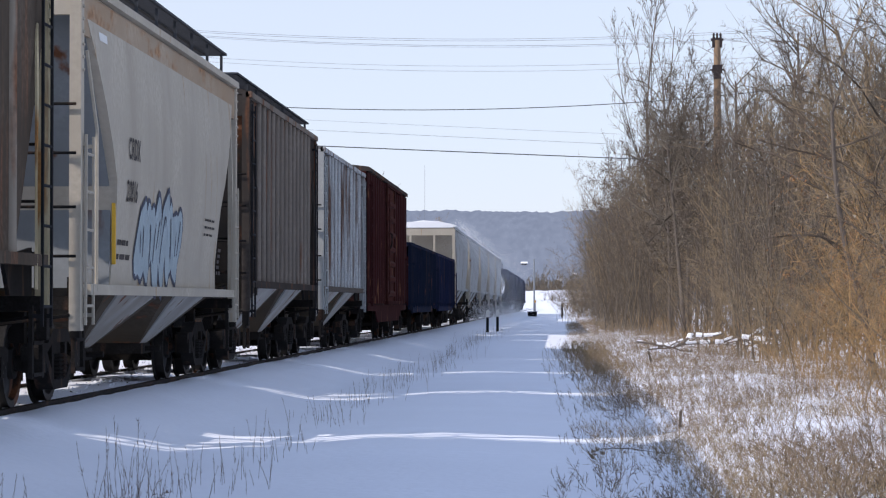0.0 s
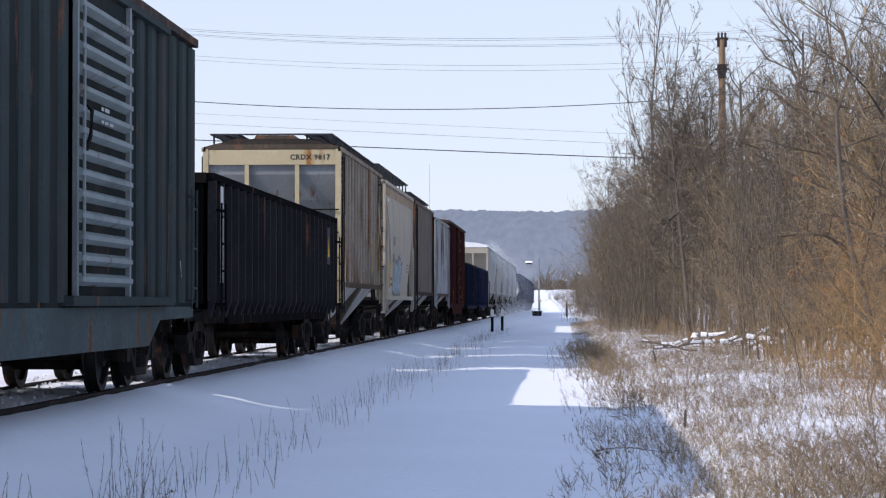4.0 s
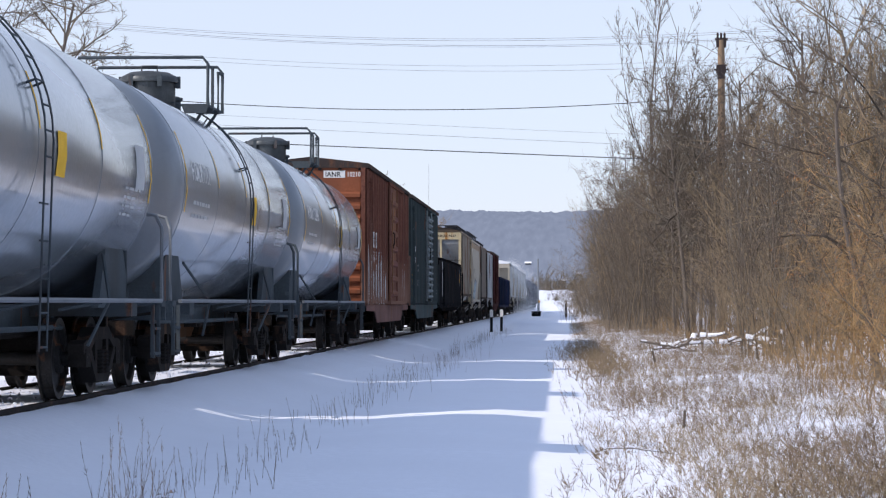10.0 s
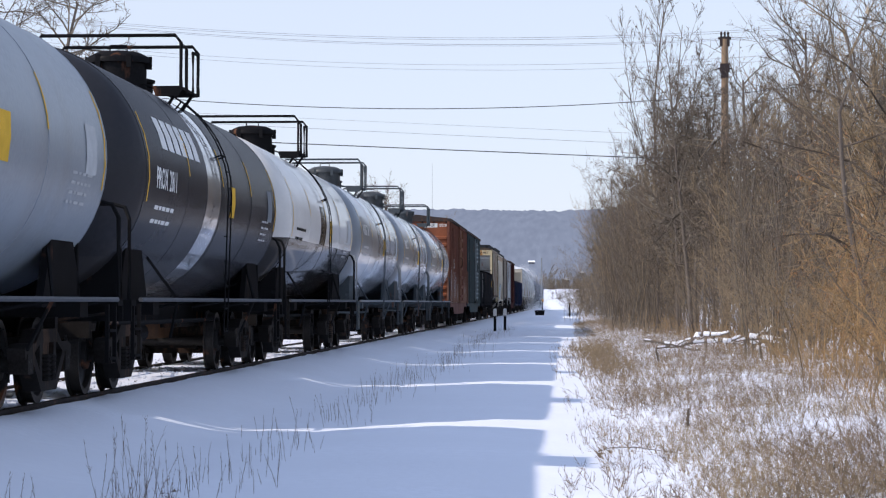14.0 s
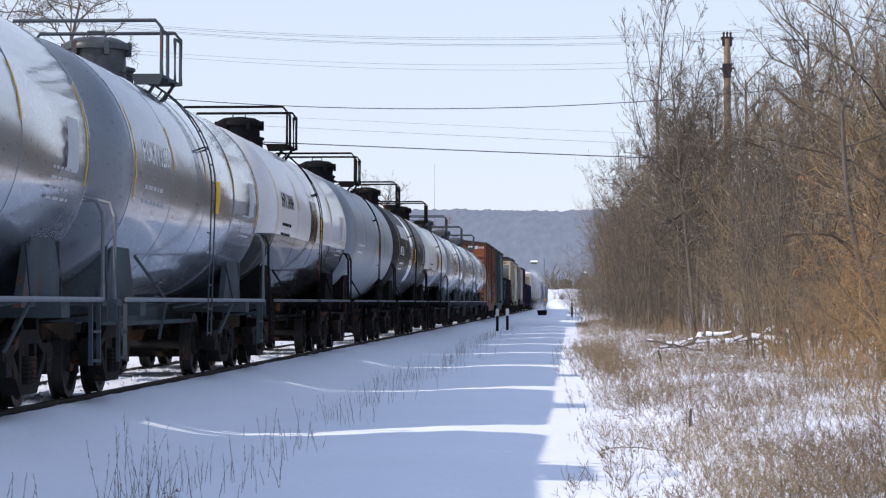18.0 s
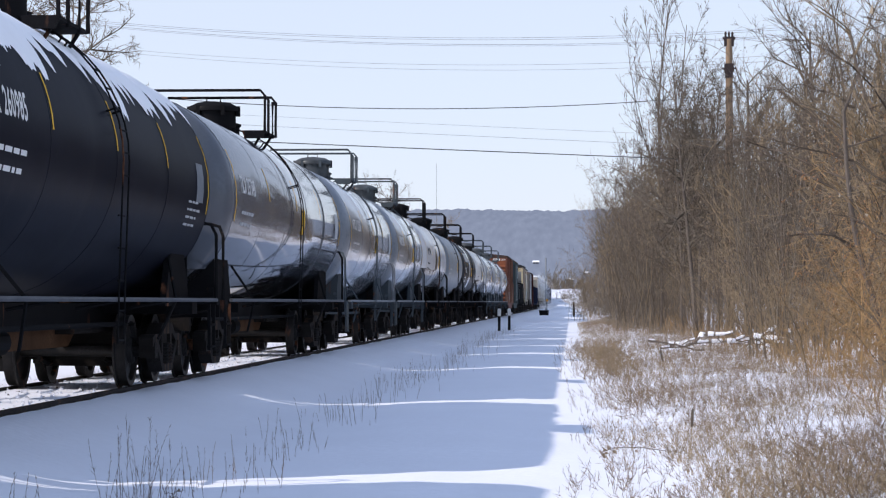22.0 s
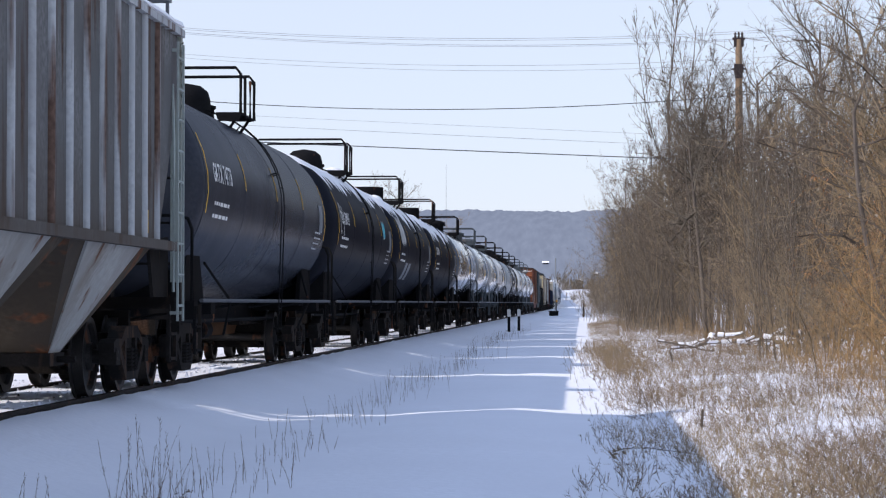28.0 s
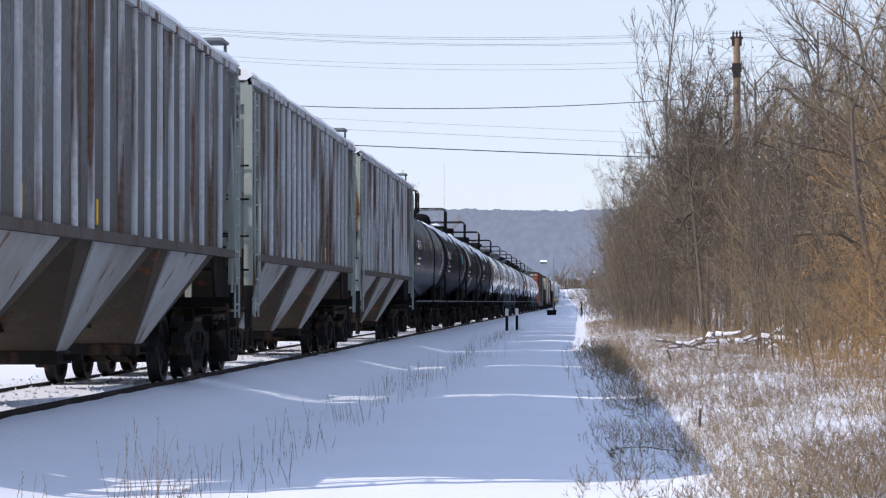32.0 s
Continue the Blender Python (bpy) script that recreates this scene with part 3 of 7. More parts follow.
    for sx in (-1, 1):
        for dy in (-1, 1):
            bar = Shape().tube([(sx * 1.02, dy * 0.78, zt + 0.55), (sx * 1.02, dy * 0.3, zt + 0.55), (sx * 1.02, dy * 0.3, zt - 0.1)], 0.024, 6)
            part("handrail", bar, trim, car, "bent pipe beside the dome")
    # underside: outlet, brake cylinder and piping
    under = Shape().turned([(0.26, -0.35), (0.26, 0.2), (0.16, 0.3)], "z", (0, 0, 0.95), 12)
    under.cyl("y", (-0.5, 1.6, 0.72), 0.17, 0.9, 12)
    under.cyl("y", (0.55, -1.7, 0.66), 0.14, 0.55, 12)
    under.tube([(0.75, -half + 2.2, 0.80), (0.75, half - 2.2, 0.80)], 0.03, 5)
    part("outlet", under, trim, car, "bottom outlet and brake cylinder")
    belly = Shape().prism([(-half + 2.6, 0.78), (half - 2.6, 0.78), (half - 3.2, 0.52), (-half + 3.2, 0.52)], -0.12, 0.12)
    part("belly_beam", belly, RUSTY, car, "rust-brown underframe beam")
    # markings
    if mark:
        start = 0.0
        for word in mark.split():
            me = letters(word, 0.36, bar_mat, 1.05)
            end = max(v.co.x for v in me.vertices)
            for v in me.vertices:
                u, w, _ = v.co
                v.co = round_side(-half + 1.3 + (start + u) * 0.82, (-0.16 if logo else 0.10) + w)
            part("lettering", me, bar_mat, car, "painted reporting mark")
            start += end + 0.14
    soft = DIM_MARK if paint in (GREY_TANK, DARK_TANK, SATIN_TANK) else bar_mat
    bars(car, 2, soft, lambda u, w: round_side(-half + 1.4 + u, (-0.42 if logo else -0.22) + w), 1.5, 0.17, 0.05, seed)
    bars(car, 4, DIM_MARK, lambda u, w: round_side(half - 2.3 + u, -0.25 + w), 0.9, 0.10, 0.03, seed + 5)
    plate = Shape()
    for j in range(3):
        a = -0.22 + 0.17 * j
        plate.add([round_side(half - 1.7, a), round_side(half - 1.15, a), round_side(half - 1.15, a + 0.17), round_side(half - 1.7, a + 0.17)], [(0, 1, 2, 3)])
    part("data_panel", plate, GALVANISED if paint in (BLACK_TANK, NAVY_TANK, CHARCOAL_TANK) else DIM_MARK, car, "small stencilled data panel")
    if logo:
        for k in range(6):
            y = -half + 1.9 + 0.52 * k
            block = Shape().add([round_side(y, 0.34), round_side(y + 0.40, 0.34), round_side(y + 0.40, 0.55), round_side(y + 0.40, 0.76), round_side(y, 0.76), round_side(y, 0.55)], [(0, 1, 2, 5), (5, 2, 3, 4)])
            part("emblem", block, WHITE_MARK, car, "white painted block")
    if reflect:
        for k in range(5):
            y = -half + 0.75 + (2 * half - 1.5) * k / 4
            strip = Shape()
            for j in range(4):
                tall = 0.27 if k in (0, 4) else 0.14
                a = (-0.35 if k in (0, 4) else 0.10) + tall * j
                strip.add([round_side(y, a), round_side(y + 0.06, a), round_side(y + 0.06, a + tall), round_side(y, a + tall)], [(0, 1, 2, 3)])
            part("reflector", strip, YELLOW_MARK, car, "yellow reflective strip")
    if yellow:
        y = -half * 0.02 + 0.95
        sign = Shape().add([round_side(y, -0.30, 0.012), round_side(y + 0.42, -0.30, 0.012), round_side(y + 0.42, -0.08, 0.012), round_side(y + 0.42, 0.14, 0.012), round_side(y, 0.14, 0.012), round_side(y, -0.08, 0.012)], [(0, 1, 2, 5), (5, 2, 3, 4)])
        part("placard", sign, YELLOW_MARK, car, "yellow warning placard")
    if snow:
        # a thin cap whose lower edge runs out in ragged tongues
        s = Shape()
        ny, na = 420, 12
        for run in (-1, 1):
            rows = []
            for i in range(ny + 1):
                y = (half - 0.2) * (2 * i / ny - 1)
                shrink = max(0, abs(y) - half + head) / head
                rr = R if shrink <= 0 else R * math.sqrt(max(0.05, 1 - shrink * shrink))
                cover = 29 + 20 * snow + 26 * noise.noise((y * 0.45 + seed * 5, run, 2))
                tongue = 1 - abs(2 * ((y * 0.95 + 1.9 * noise.noise((y * 0.55, seed, run)) + seed) % 1) - 1)
                lim = cover + (tongue ** 0.8 - 0.40) * (24 + 16 * noise.noise((y * 0.6, seed + 4, run))) + 8 * noise.noise((y * 3.3, seed, run + 3)) + 4 * noise.noise((y * 9.0, seed, run + 7)) - 30 * shrink
                rows.append((y, rr, max(1.0, lim)))
            base = len(s.v)
            for y, rr, lim in rows:
                for k in range(na + 1):
                    a = k / na
                    ang = radians(90 - run * lim * a)
                    thick = (0.035 + 0.05 * max(0, noise.noise((y * 1.1 + seed, a * 3, run)))) * (1 - a ** 3) + 0.006
                    s.v.append(((rr + thick) * math.cos(ang), y, Z + (rr + thick) * math.sin(ang)))
            for i in range(ny):
                for k in range(na):
                    q = base + i * (na + 1) + k
                    s.f.append((q, q + 1, q + na + 2, q + na + 1))
        part("snow_cover", s, ROOF_SNOW, car, "ragged snow left on top of the tank", smooth=True)
        for k in range(5):
            x, y = rng.uniform(-0.5, 0.7), rng.choice((-1, 1)) * rng.uniform(0.5, 1.3)
            heap = Shape().turned([(0.02, 0.16), (0.14, 0.13), (0.24, 0.05), (0.30, -0.08)], "z", (x, y, zt - 0.03), 9)
            part("snow_heap", heap, ROOF_SNOW, car, "small snow heap beside the dome", smooth=True)
    trucks(car, (half - 1.55, -half + 1.55))
    return car, half, round_side


# box cars --------------------------------------------------------------
SILL_PAINT = {}


def box_car(label, front, rear, paint, door_kind, roof_paint, end_mark="", pitch=0.82, sill=True, top=4.55, door_at=0.6, end_paint=None, panel_paint=None):
    car, length = rail_car("box_car", label, front, rear)
    half = length / 2 - 0.75
    w, z0 = 1.46, 1.02
    # the body's darker paint carries the shade of the grooves between posts
    part("body", Shape().box(-w, w, -half, half, z0, top), panel_paint or paint, car, "steel box body, grimy and shaded in its colour between posts")
    roof = Shape().prism([(-w - 0.07, top - 0.10), (w + 0.07, top - 0.10), (w + 0.07, top), (0, top + 0.17), (-w - 0.07, top)], -half - 0.06, half + 0.06, "xz")
    for k in range(15):
        y = -half + 2 * half * (k + 0.5) / 15
        roof.prism([(-w, top), (0, top + 0.17), (w, top), (w, top + 0.04), (0, top + 0.21), (-w, top + 0.04)], y - 0.06, y + 0.06, "xz")
    part("roof", roof, roof_paint, car, "ribbed low gable roof")
    door_w = 3.0
    d0, d1 = door_at - door_w / 2, door_at + door_w / 2
    post = Shape().prism([(0, -0.19), (0.03, -0.15), (0.035, -0.14), (0.035, 0.14), (0.03, 0.15), (0, 0.19)], z0 + 0.05, top - 0.14, "xy").mesh("side_post", paint)
    for sx in (-1, 1):
        for a, b in ((-half + 0.14, d0 - 0.28), (d1 + 0.28, half - 0.14)):
            n = max(2, round((b - a) / pitch) + 1)
            for k in range(n):
                y = a + (b - a) * k / (n - 1)
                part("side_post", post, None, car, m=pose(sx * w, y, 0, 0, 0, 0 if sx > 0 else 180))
        d = Shape().box(min(sx * w, sx * (w + 0.05)), max(sx * w, sx * (w + 0.05)), d0, d1, z0 + 0.12, top - 0.2)
        door_mat = DOOR_GREEN if door_kind == "corrugated" else RED_DOOR if paint is RED else DOOR_BROWN
        # a corrugated door's plate is darkened for the shade between its ribs
        door = part("door", d, (panel_paint or door_mat) if door_kind == "corrugated" else door_mat, car, "corrugated sliding door" if door_kind == "corrugated" else "panelled sliding door, faded")
        n = 14 if door_kind == "corrugated" else 7
        for k in range(n):
            d = Shape()
            z = z0 + 0.22 + (top - 0.45 - z0 - 0.1) * k / n
            step = (top - z0 - 0.55) / n
            if door_kind == "corrugated":
                d.prism([(sx * (w + 0.05), z), (sx * (w + 0.14), z + step * 0.2), (sx * (w + 0.14), z + step * 0.42), (sx * (w + 0.05), z + step * 0.62)], d0 + 0.1, d1 - 0.1, "xz")
            else:
                d.prism([(sx * (w + 0.05), z), (sx * (w + 0.115), z + 0.05), (sx * (w + 0.115), z + 0.14), (sx * (w + 0.05), z + 0.20)], d0 + 0.12, d1 - 0.12, "xz")
            part("door_rib", d, door_mat, door)
        for y in (d0, d1 - 0.09):
            part("door_edge", Shape().box(min(sx * w, sx * (w + 0.1)), max(sx * w, sx * (w + 0.1)), y, y + 0.09, z0 + 0.12, top - 0.2), door_mat, door)
        part("lock_bar", Shape().tube([(sx * (w + 0.13), d0 + 0.2, z0 + 0.3), (sx * (w + 0.13), d0 + 0.2, top - 0.4)], 0.018, 6), door_mat, door, "locking bar")
        part("door_handle", Shape().tube([(sx * (w + 0.13), d0 + 0.34, 3.05), (sx * (w + 0.19), d0 + 0.28, 3.0), (sx * (w + 0.19), d0 + 0.22, 2.75), (sx * (w + 0.14), d0 + 0.26, 2.6)], 0.022, 6), STEEL, door, "black lever handle")
        part("door_track", Shape().box(min(sx * w, sx * (w + 0.13)), max(sx * w, sx * (w + 0.13)), d0 - 0.3, min(half - 0.2, d1 + door_w * 0.95), z0 + 0.02, z0 + 0.12), paint, car)
        tr = Shape().box(min(sx * w, sx * (w + 0.1)), max(sx * w, sx * (w + 0.1)), d0 - 0.2, min(half - 0.3, d1 + door_w * 0.9), top - 0.2, top - 0.12)
        part("door_track", tr, paint, car)
        ss = Shape()
        ss.prism([(-half, z0), (-half, z0 - 0.14), (-half + 2.6, z0 - 0.16), (-half + 3.4, z0 - 0.46), (half - 3.4, z0 - 0.46), (half - 2.6, z0 - 0.16), (half, z0 - 0.14), (half, z0)],
                 sx * w - 0.015, sx * w + 0.015) if sill else ss.prism(
            [(-half, z0), (-half, z0 - 0.12), (-2.9, z0 - 0.12), (-2.3, z0 - 0.5), (-1.9, z0 - 0.5), (-1.6, z0 - 0.12), (1.6, z0 - 0.12), (1.9, z0 - 0.5), (2.3, z0 - 0.5), (2.9, z0 - 0.12), (half, z0 - 0.12), (half, z0)],
            sx * w - 0.015, sx * w + 0.015)
        part("side_sill", ss, SILL_PAINT.get(paint, paint), car, "deep plate side sill")
        for e in (-1, 1):
            part("ladder", ladder_shape(1.55 if e > 0 else 3.2), paint, car, m=on_side(e * (half - 0.38), 1.0, sx, w))
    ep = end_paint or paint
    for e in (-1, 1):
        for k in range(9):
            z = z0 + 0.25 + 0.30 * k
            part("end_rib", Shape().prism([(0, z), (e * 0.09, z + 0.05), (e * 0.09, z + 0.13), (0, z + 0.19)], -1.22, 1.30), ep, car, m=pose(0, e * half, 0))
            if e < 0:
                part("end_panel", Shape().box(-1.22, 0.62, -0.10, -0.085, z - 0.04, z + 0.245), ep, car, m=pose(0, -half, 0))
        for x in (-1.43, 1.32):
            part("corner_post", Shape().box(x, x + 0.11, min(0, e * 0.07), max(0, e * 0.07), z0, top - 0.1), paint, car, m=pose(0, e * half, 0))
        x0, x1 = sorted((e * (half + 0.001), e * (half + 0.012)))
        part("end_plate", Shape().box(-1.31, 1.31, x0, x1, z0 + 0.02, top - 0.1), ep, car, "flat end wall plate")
        for k in range(6):
            part("bracket", Shape().box(-1.25 + 0.5 * k, -1.17 + 0.5 * k, min(0, e * 0.05), max(0, e * 0.05), top - 0.16, top - 0.1), STEEL, car, m=pose(0, e * half, 0))
        if e > 0:
            part("end_ladder", ladder_shape(3.0, 0.40, 8), paint, car, m=pose(-1.12, half + 0.095, 1.0, 0, 0, 180))
        st = Shape().box(-1.3, 1.3, min(e * half, e * (half + 0.25)), max(e * half, e * (half + 0.25)), 0.94, 0.99)
        part("crossover_step", st, STEEL, car)
    part("brake_wheel", Shape().turned([(0.24, -0.02), (0.28, 0), (0.24, 0.02), (0.22, 0)], "y", (-0.6, -half - 0.2, 2.6), 16), STEEL, car)
    part("centre_sill", Shape().box(-0.3, 0.3, -half, half, 0.75, 1.02), STEEL, car)
    if end_mark:
        a, b = end_mark
        part("sign_plate", Shape().box(0.38, 0.92, -half - 0.020, -half - 0.013, 4.20, 4.38), WHITE_MARK, car, "white painted panel")
        flat_text(car, a, 0.17, DARK_MARK, half + 0.023, 4.23, 0.42, True)
        flat_text(car, b, 0.17, WHITE_MARK, half + 0.015, 4.23, 0.96, True, 1.0, 0.82)
    trucks(car, (half - 1.75, -half + 1.75))
    return car, half, w


# covered hoppers -----------------------------------------------------------
def smooth_cut(a):
    """How far a bowed side is cut back at its end, by the share of its height from the top."""
    return min(1.0, a / 0.66) if a < 0.9 else 1.0 - 0.5 * (a - 0.9)


def hopper_car(label, front, rear, paint, ribs=0, bays=3, top=4.32, low=1.77, roof_paint=None, snow=False, walkway=True, curved=False, end_paint=None, seed=1,
               slope_paint=None, rib_paint=None, top_band=None, end_sheet=None, ladder_paint=None, board=0.30):
    car, length = rail_car("hopper_car", label, front, rear)
    half = length / 2 - 0.72
    w = 1.47
    cut = 1.9 if curved else min(1.5, half * 0.24)
    if curved:
        edge = [(-half + 0.12 + cut * smooth_cut(k / 6), top - (top - low) * k / 6) for k in range(7)]
    else:
        edge = [(-half + 0.10, top), (-half + 0.12, top - 0.55), (-half + 0.35, top - 1.1), (-half + cut, low)]
    poly = edge + [(-y, z) for y, z in reversed(edge)]
    body = Shape()
    if curved:
        n = 8
        for sgn in (0,):
            rings = []
            for k in range(n + 1):
                a = k / n
                z = top - (top - low) * a
                bulge = w + 0.10 * math.sin(math.pi * min(1, a * 1.1)) - 0.02
                yy = -half + 0.12 + cut * smooth_cut(a)
                rings.append([(-bulge, yy, z), (bulge, yy, z), (bulge, -yy, z), (-bulge, -yy, z)])
            v = [p for r in rings for p in r]
            f = [(4 * k + i, 4 * k + (i + 1) % 4, 4 * k + 4 + (i + 1) % 4, 4 * k + 4 + i) for k in range(n) for i in range(4)]
            body.add(v, f + [(3, 2, 1, 0), (4 * n, 4 * n + 1, 4 * n + 2, 4 * n + 3)])
    else:
        body.prism(poly, -w, w)
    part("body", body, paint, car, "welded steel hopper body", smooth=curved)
    roof = Shape().prism([(-w - 0.02, top), (-w - 0.02, top + 0.05), (-0.8, top + 0.22), (0.8, top + 0.22), (w + 0.02, top + 0.05), (w + 0.02, top)], -half, half, "xz")
    part("roof", roof, roof_paint or paint, car, "shallow arched roof")
    # a rib paint, where given, is paler than the panels between the ribs
    if ribs:
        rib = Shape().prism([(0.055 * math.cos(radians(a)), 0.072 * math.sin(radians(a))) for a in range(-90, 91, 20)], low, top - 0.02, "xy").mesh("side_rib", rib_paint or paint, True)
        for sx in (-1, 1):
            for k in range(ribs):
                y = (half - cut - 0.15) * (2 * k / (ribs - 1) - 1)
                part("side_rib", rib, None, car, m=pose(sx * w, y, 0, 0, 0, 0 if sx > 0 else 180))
    sp = slope_paint or paint
    span = 2 * (half - cut)
    for k in range(bays):
        yc = -span / 2 + span * (k + 0.5) / bays
        h = span / bays / 2
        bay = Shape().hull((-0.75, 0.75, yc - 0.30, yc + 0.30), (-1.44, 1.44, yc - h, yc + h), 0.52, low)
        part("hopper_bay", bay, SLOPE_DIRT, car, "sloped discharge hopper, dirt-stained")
        for sx in (-1, 1):
            a = [(sx * 0.77, yc - 0.26, 0.54), (sx * 0.77, yc + 0.26, 0.54), (sx * 1.465, yc + h * 0.66, low - 0.02), (sx * 1.465, yc - h * 0.66, low - 0.02)]
            sheet = Shape().add(a + [(x - sx * 0.03, y, z) for x, y, z in a], [(0, 1, 2, 3), (7, 6, 5, 4), (0, 4, 5, 1), (1, 5, 6, 2), (2, 6, 7, 3), (3, 7, 4, 0)])
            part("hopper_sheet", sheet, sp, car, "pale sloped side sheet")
        gate = Shape().box(-0.8, 0.8, yc - 0.36, yc + 0.36, 0.40, 0.54)
        gate.tube([(-1.0, yc, 0.47), (1.0, yc, 0.47)], 0.04, 6)
        part("outlet_gate", gate, STEEL, car)
    for sx in (-1, 1):
        sl = Shape().box(min(sx * (w - 0.03), sx * (w + 0.072)), max(sx * (w - 0.03), sx * (w + 0.072)), -half + cut * 0.2, half - cut * 0.2, low - 0.08, low + 0.03)
        part("side_sill", sl, paint, car)
        x0, x1 = sorted((sx * (w - 0.02), sx * (w + 0.07)))
        part("top_chord", Shape().box(x0, x1, -half, half, top - 0.05, top + 0.04), rib_paint or paint, car)
        if top_band:
            x0, x1 = sorted((sx * (w - 0.02), sx * (w + 0.016)))
            part("top_band", Shape().box(x0, x1, -half + 0.15, half - 0.15, top - 0.52, top - 0.08), top_band, car, "rust-stained top band")
    part("centre_sill", Shape().box(-0.3, 0.3, -half, half, 0.75, 1.05), STEEL, car)
    ep = end_paint or paint
    for e in (-1, 1):
        ye = e * half
        for x in (-w + 0.02, w - 0.02):
            post = Shape().box(x - 0.06, x + 0.06, min(ye, ye - e * 0.16), max(ye, ye - e * 0.16), low - 0.45, top)
            for k in range(7):
                post.turned([(0.022, 0.0), (0.018, 0.02), (0.004, 0.026)], "x", (x + 0.06 if x > 0 else x - 0.06, ye - e * 0.08, top - 0.12 - 0.13 * k), 6)
            part("corner_post", post, ep, car)
            part("corner_leg", Shape().box(x - 0.05, x + 0.05, min(ye, ye - e * 0.14), max(ye, ye - e * 0.14), 0.72, low - 0.45), STEEL, car)
        fr = Shape()
        low_bar = Shape().box(-w + 0.01, w - 0.01, min(ye - e * 0.006, ye - e * 0.25), max(ye - e * 0.006, ye - e * 0.25), 1.0, 1.14)
        low_bar.prism([(ye - e * 0.2, 1.14), (ye - e * 0.2, low + 0.1), (ye - e * cut, low - 0.02), (ye - e * cut * 0.8, 1.14)], -w + 0.10, -w + 0.14)
        low_bar.prism([(ye - e * 0.2, 1.14), (ye - e * 0.2, low + 0.1), (ye - e * cut, low - 0.02), (ye - e * cut * 0.8, 1.14)], w - 0.14, w - 0.10)
        part("end_sill", low_bar, STEEL, car, "dark end sill and gusset plates")
        fr.prism([(ye - e * 0.012, top - 0.34), (ye - e * 0.012, top - 0.01), (ye - e * 0.09, top - 0.01), (ye - e * 0.09, top - 0.34)], -w + 0.01, w - 0.01)
        for x in (-0.55, 0.55):
            fr.box(x - 0.045, x + 0.045, min(ye - e * 0.02, ye - e * 0.12), max(ye - e * 0.02, ye - e * 0.12), 1.1, top - 0.3)
        part("end_frame", fr, ep, car, "open end frame under the slope sheet")
        if curved:
            lip = [(e * (half - 0.10 - cut * smooth_cut(k / 6)), top - (top - low) * k / 6) for k in range(7)]
        else:
            lip = [(e * (half - 0.09), top - 0.02), (e * (half - 0.10), top - 0.55), (e * (half - 0.33), top - 1.1), (e * (half - cut + 0.03), low)]
        sheet = lip + [(y - e * 0.02, z) for y, z in reversed(lip)]
        part("slope_sheet", Shape().prism(sheet, -w + 0.03, w - 0.03), end_sheet or ep, car, "grey end slope sheet")
        for z in (1.55, 2.05, 2.6, 3.1):
            part("grab_iron", Shape().tube([(-w, ye + e * 0.08, z), (-0.55, ye + e * 0.08, z)], 0.016, 5), STEEL, car)
            part("grab_iron", Shape().tube([(0.55, ye + e * 0.05, z), (w, ye + e * 0.05, z)], 0.016, 5), STEEL, car)
        for sx in (-1, 1):
            part("side_ladder", ladder_shape(1.95 if curved else top - 1.0, 0.40, 5 if curved else 9), ladder_paint or ep, car, m=on_side(ye - e * 0.32, 0.85, sx, w - 0.02))
            bend = Shape().tube([(sx * (w + 0.06), ye - e * 0.75, 1.2), (sx * (w + 0.06), ye - e * 0.75, 2.9), (sx * (w + 0.03), ye - e * 0.62, 3.3), (sx * w, ye - e * 0.5, 3.7)], 0.02, 5)
            part("handrail", bend, ep, car)
            step = Shape()
            for dy in (0.05, 0.5):
                step.box(sx * (w - 0.04) - 0.02, sx * (w - 0.04) + 0.02, ye - e * dy - 0.03, ye - e * dy + 0.03, 0.36, 1.05)
            for z in (0.38, 0.68):
                step.box(sx * (w - 0.04) - 0.03, sx * (w - 0.04) + 0.03, min(ye - e * 0.05, ye - e * 0.5), max(ye - e * 0.05, ye - e * 0.5), z, z + 0.035)
            part("corner_step", step, STEEL, car)
        brake = Shape().cyl("y", (0.1, ye - e * 0.45, 1.35), 0.16, 0.7, 12).box(-0.5, -0.1, min(ye - e * 0.2, ye - e * 0.5), max(ye - e * 0.2, ye - e * 0.5), 1.14, 1.5)
        part("brake_gear", brake, STEEL, car, "brake cylinder and valve")
    if walkway:
        rw = Shape()
        for sx in (-1, 1):
            x0, x1 = sorted((sx * 0.72, sx * 1.32))
            for edge in (x0, (x0 + x1) / 2, x1):
                rw.box(edge - 0.02, edge + 0.02, -half - 0.1, half + 0.1, top + board, top + board + 0.03)
            for k in range(int(half * 18)):
                y = -half - 0.1 + (2 * half + 0.2) * k / int(half * 18)
                rw.box(x0, x1, y - 0.022, y + 0.022, top + board + 0.002, top + board + 0.024)
            for k in range(9):
                y = (half - 0.1) * (2 * k / 8 - 1)
                rw.box(min(sx * 1.26, sx * 1.30), max(sx * 1.26, sx * 1.30), y - 0.012, y + 0.012, top + 0.05, top + board)
                rw.box(min(sx * 0.74, sx * 0.78), max(sx * 0.74, sx * 0.78), y - 0.012, y + 0.012, top + 0.2, top + board)
        for e in (-1, 1):
            rw.box(-1.3, 1.3, min(e * half, e * (half + 0.12)), max(e * half, e * (half + 0.12)), top + board, top + board + 0.03)
        part("running_board", rw, WALK_GREY, car, "dark grating running board on stanchions")
        hat = Shape().prism([(-0.5, top + 0.22), (0.5, top + 0.22), (0.42, top + 0.34), (-0.42, top + 0.34)], -half + 0.6, half - 0.6, "xz")
        part("hatch_cover", hat, roof_paint or paint, car, "long trough hatch")
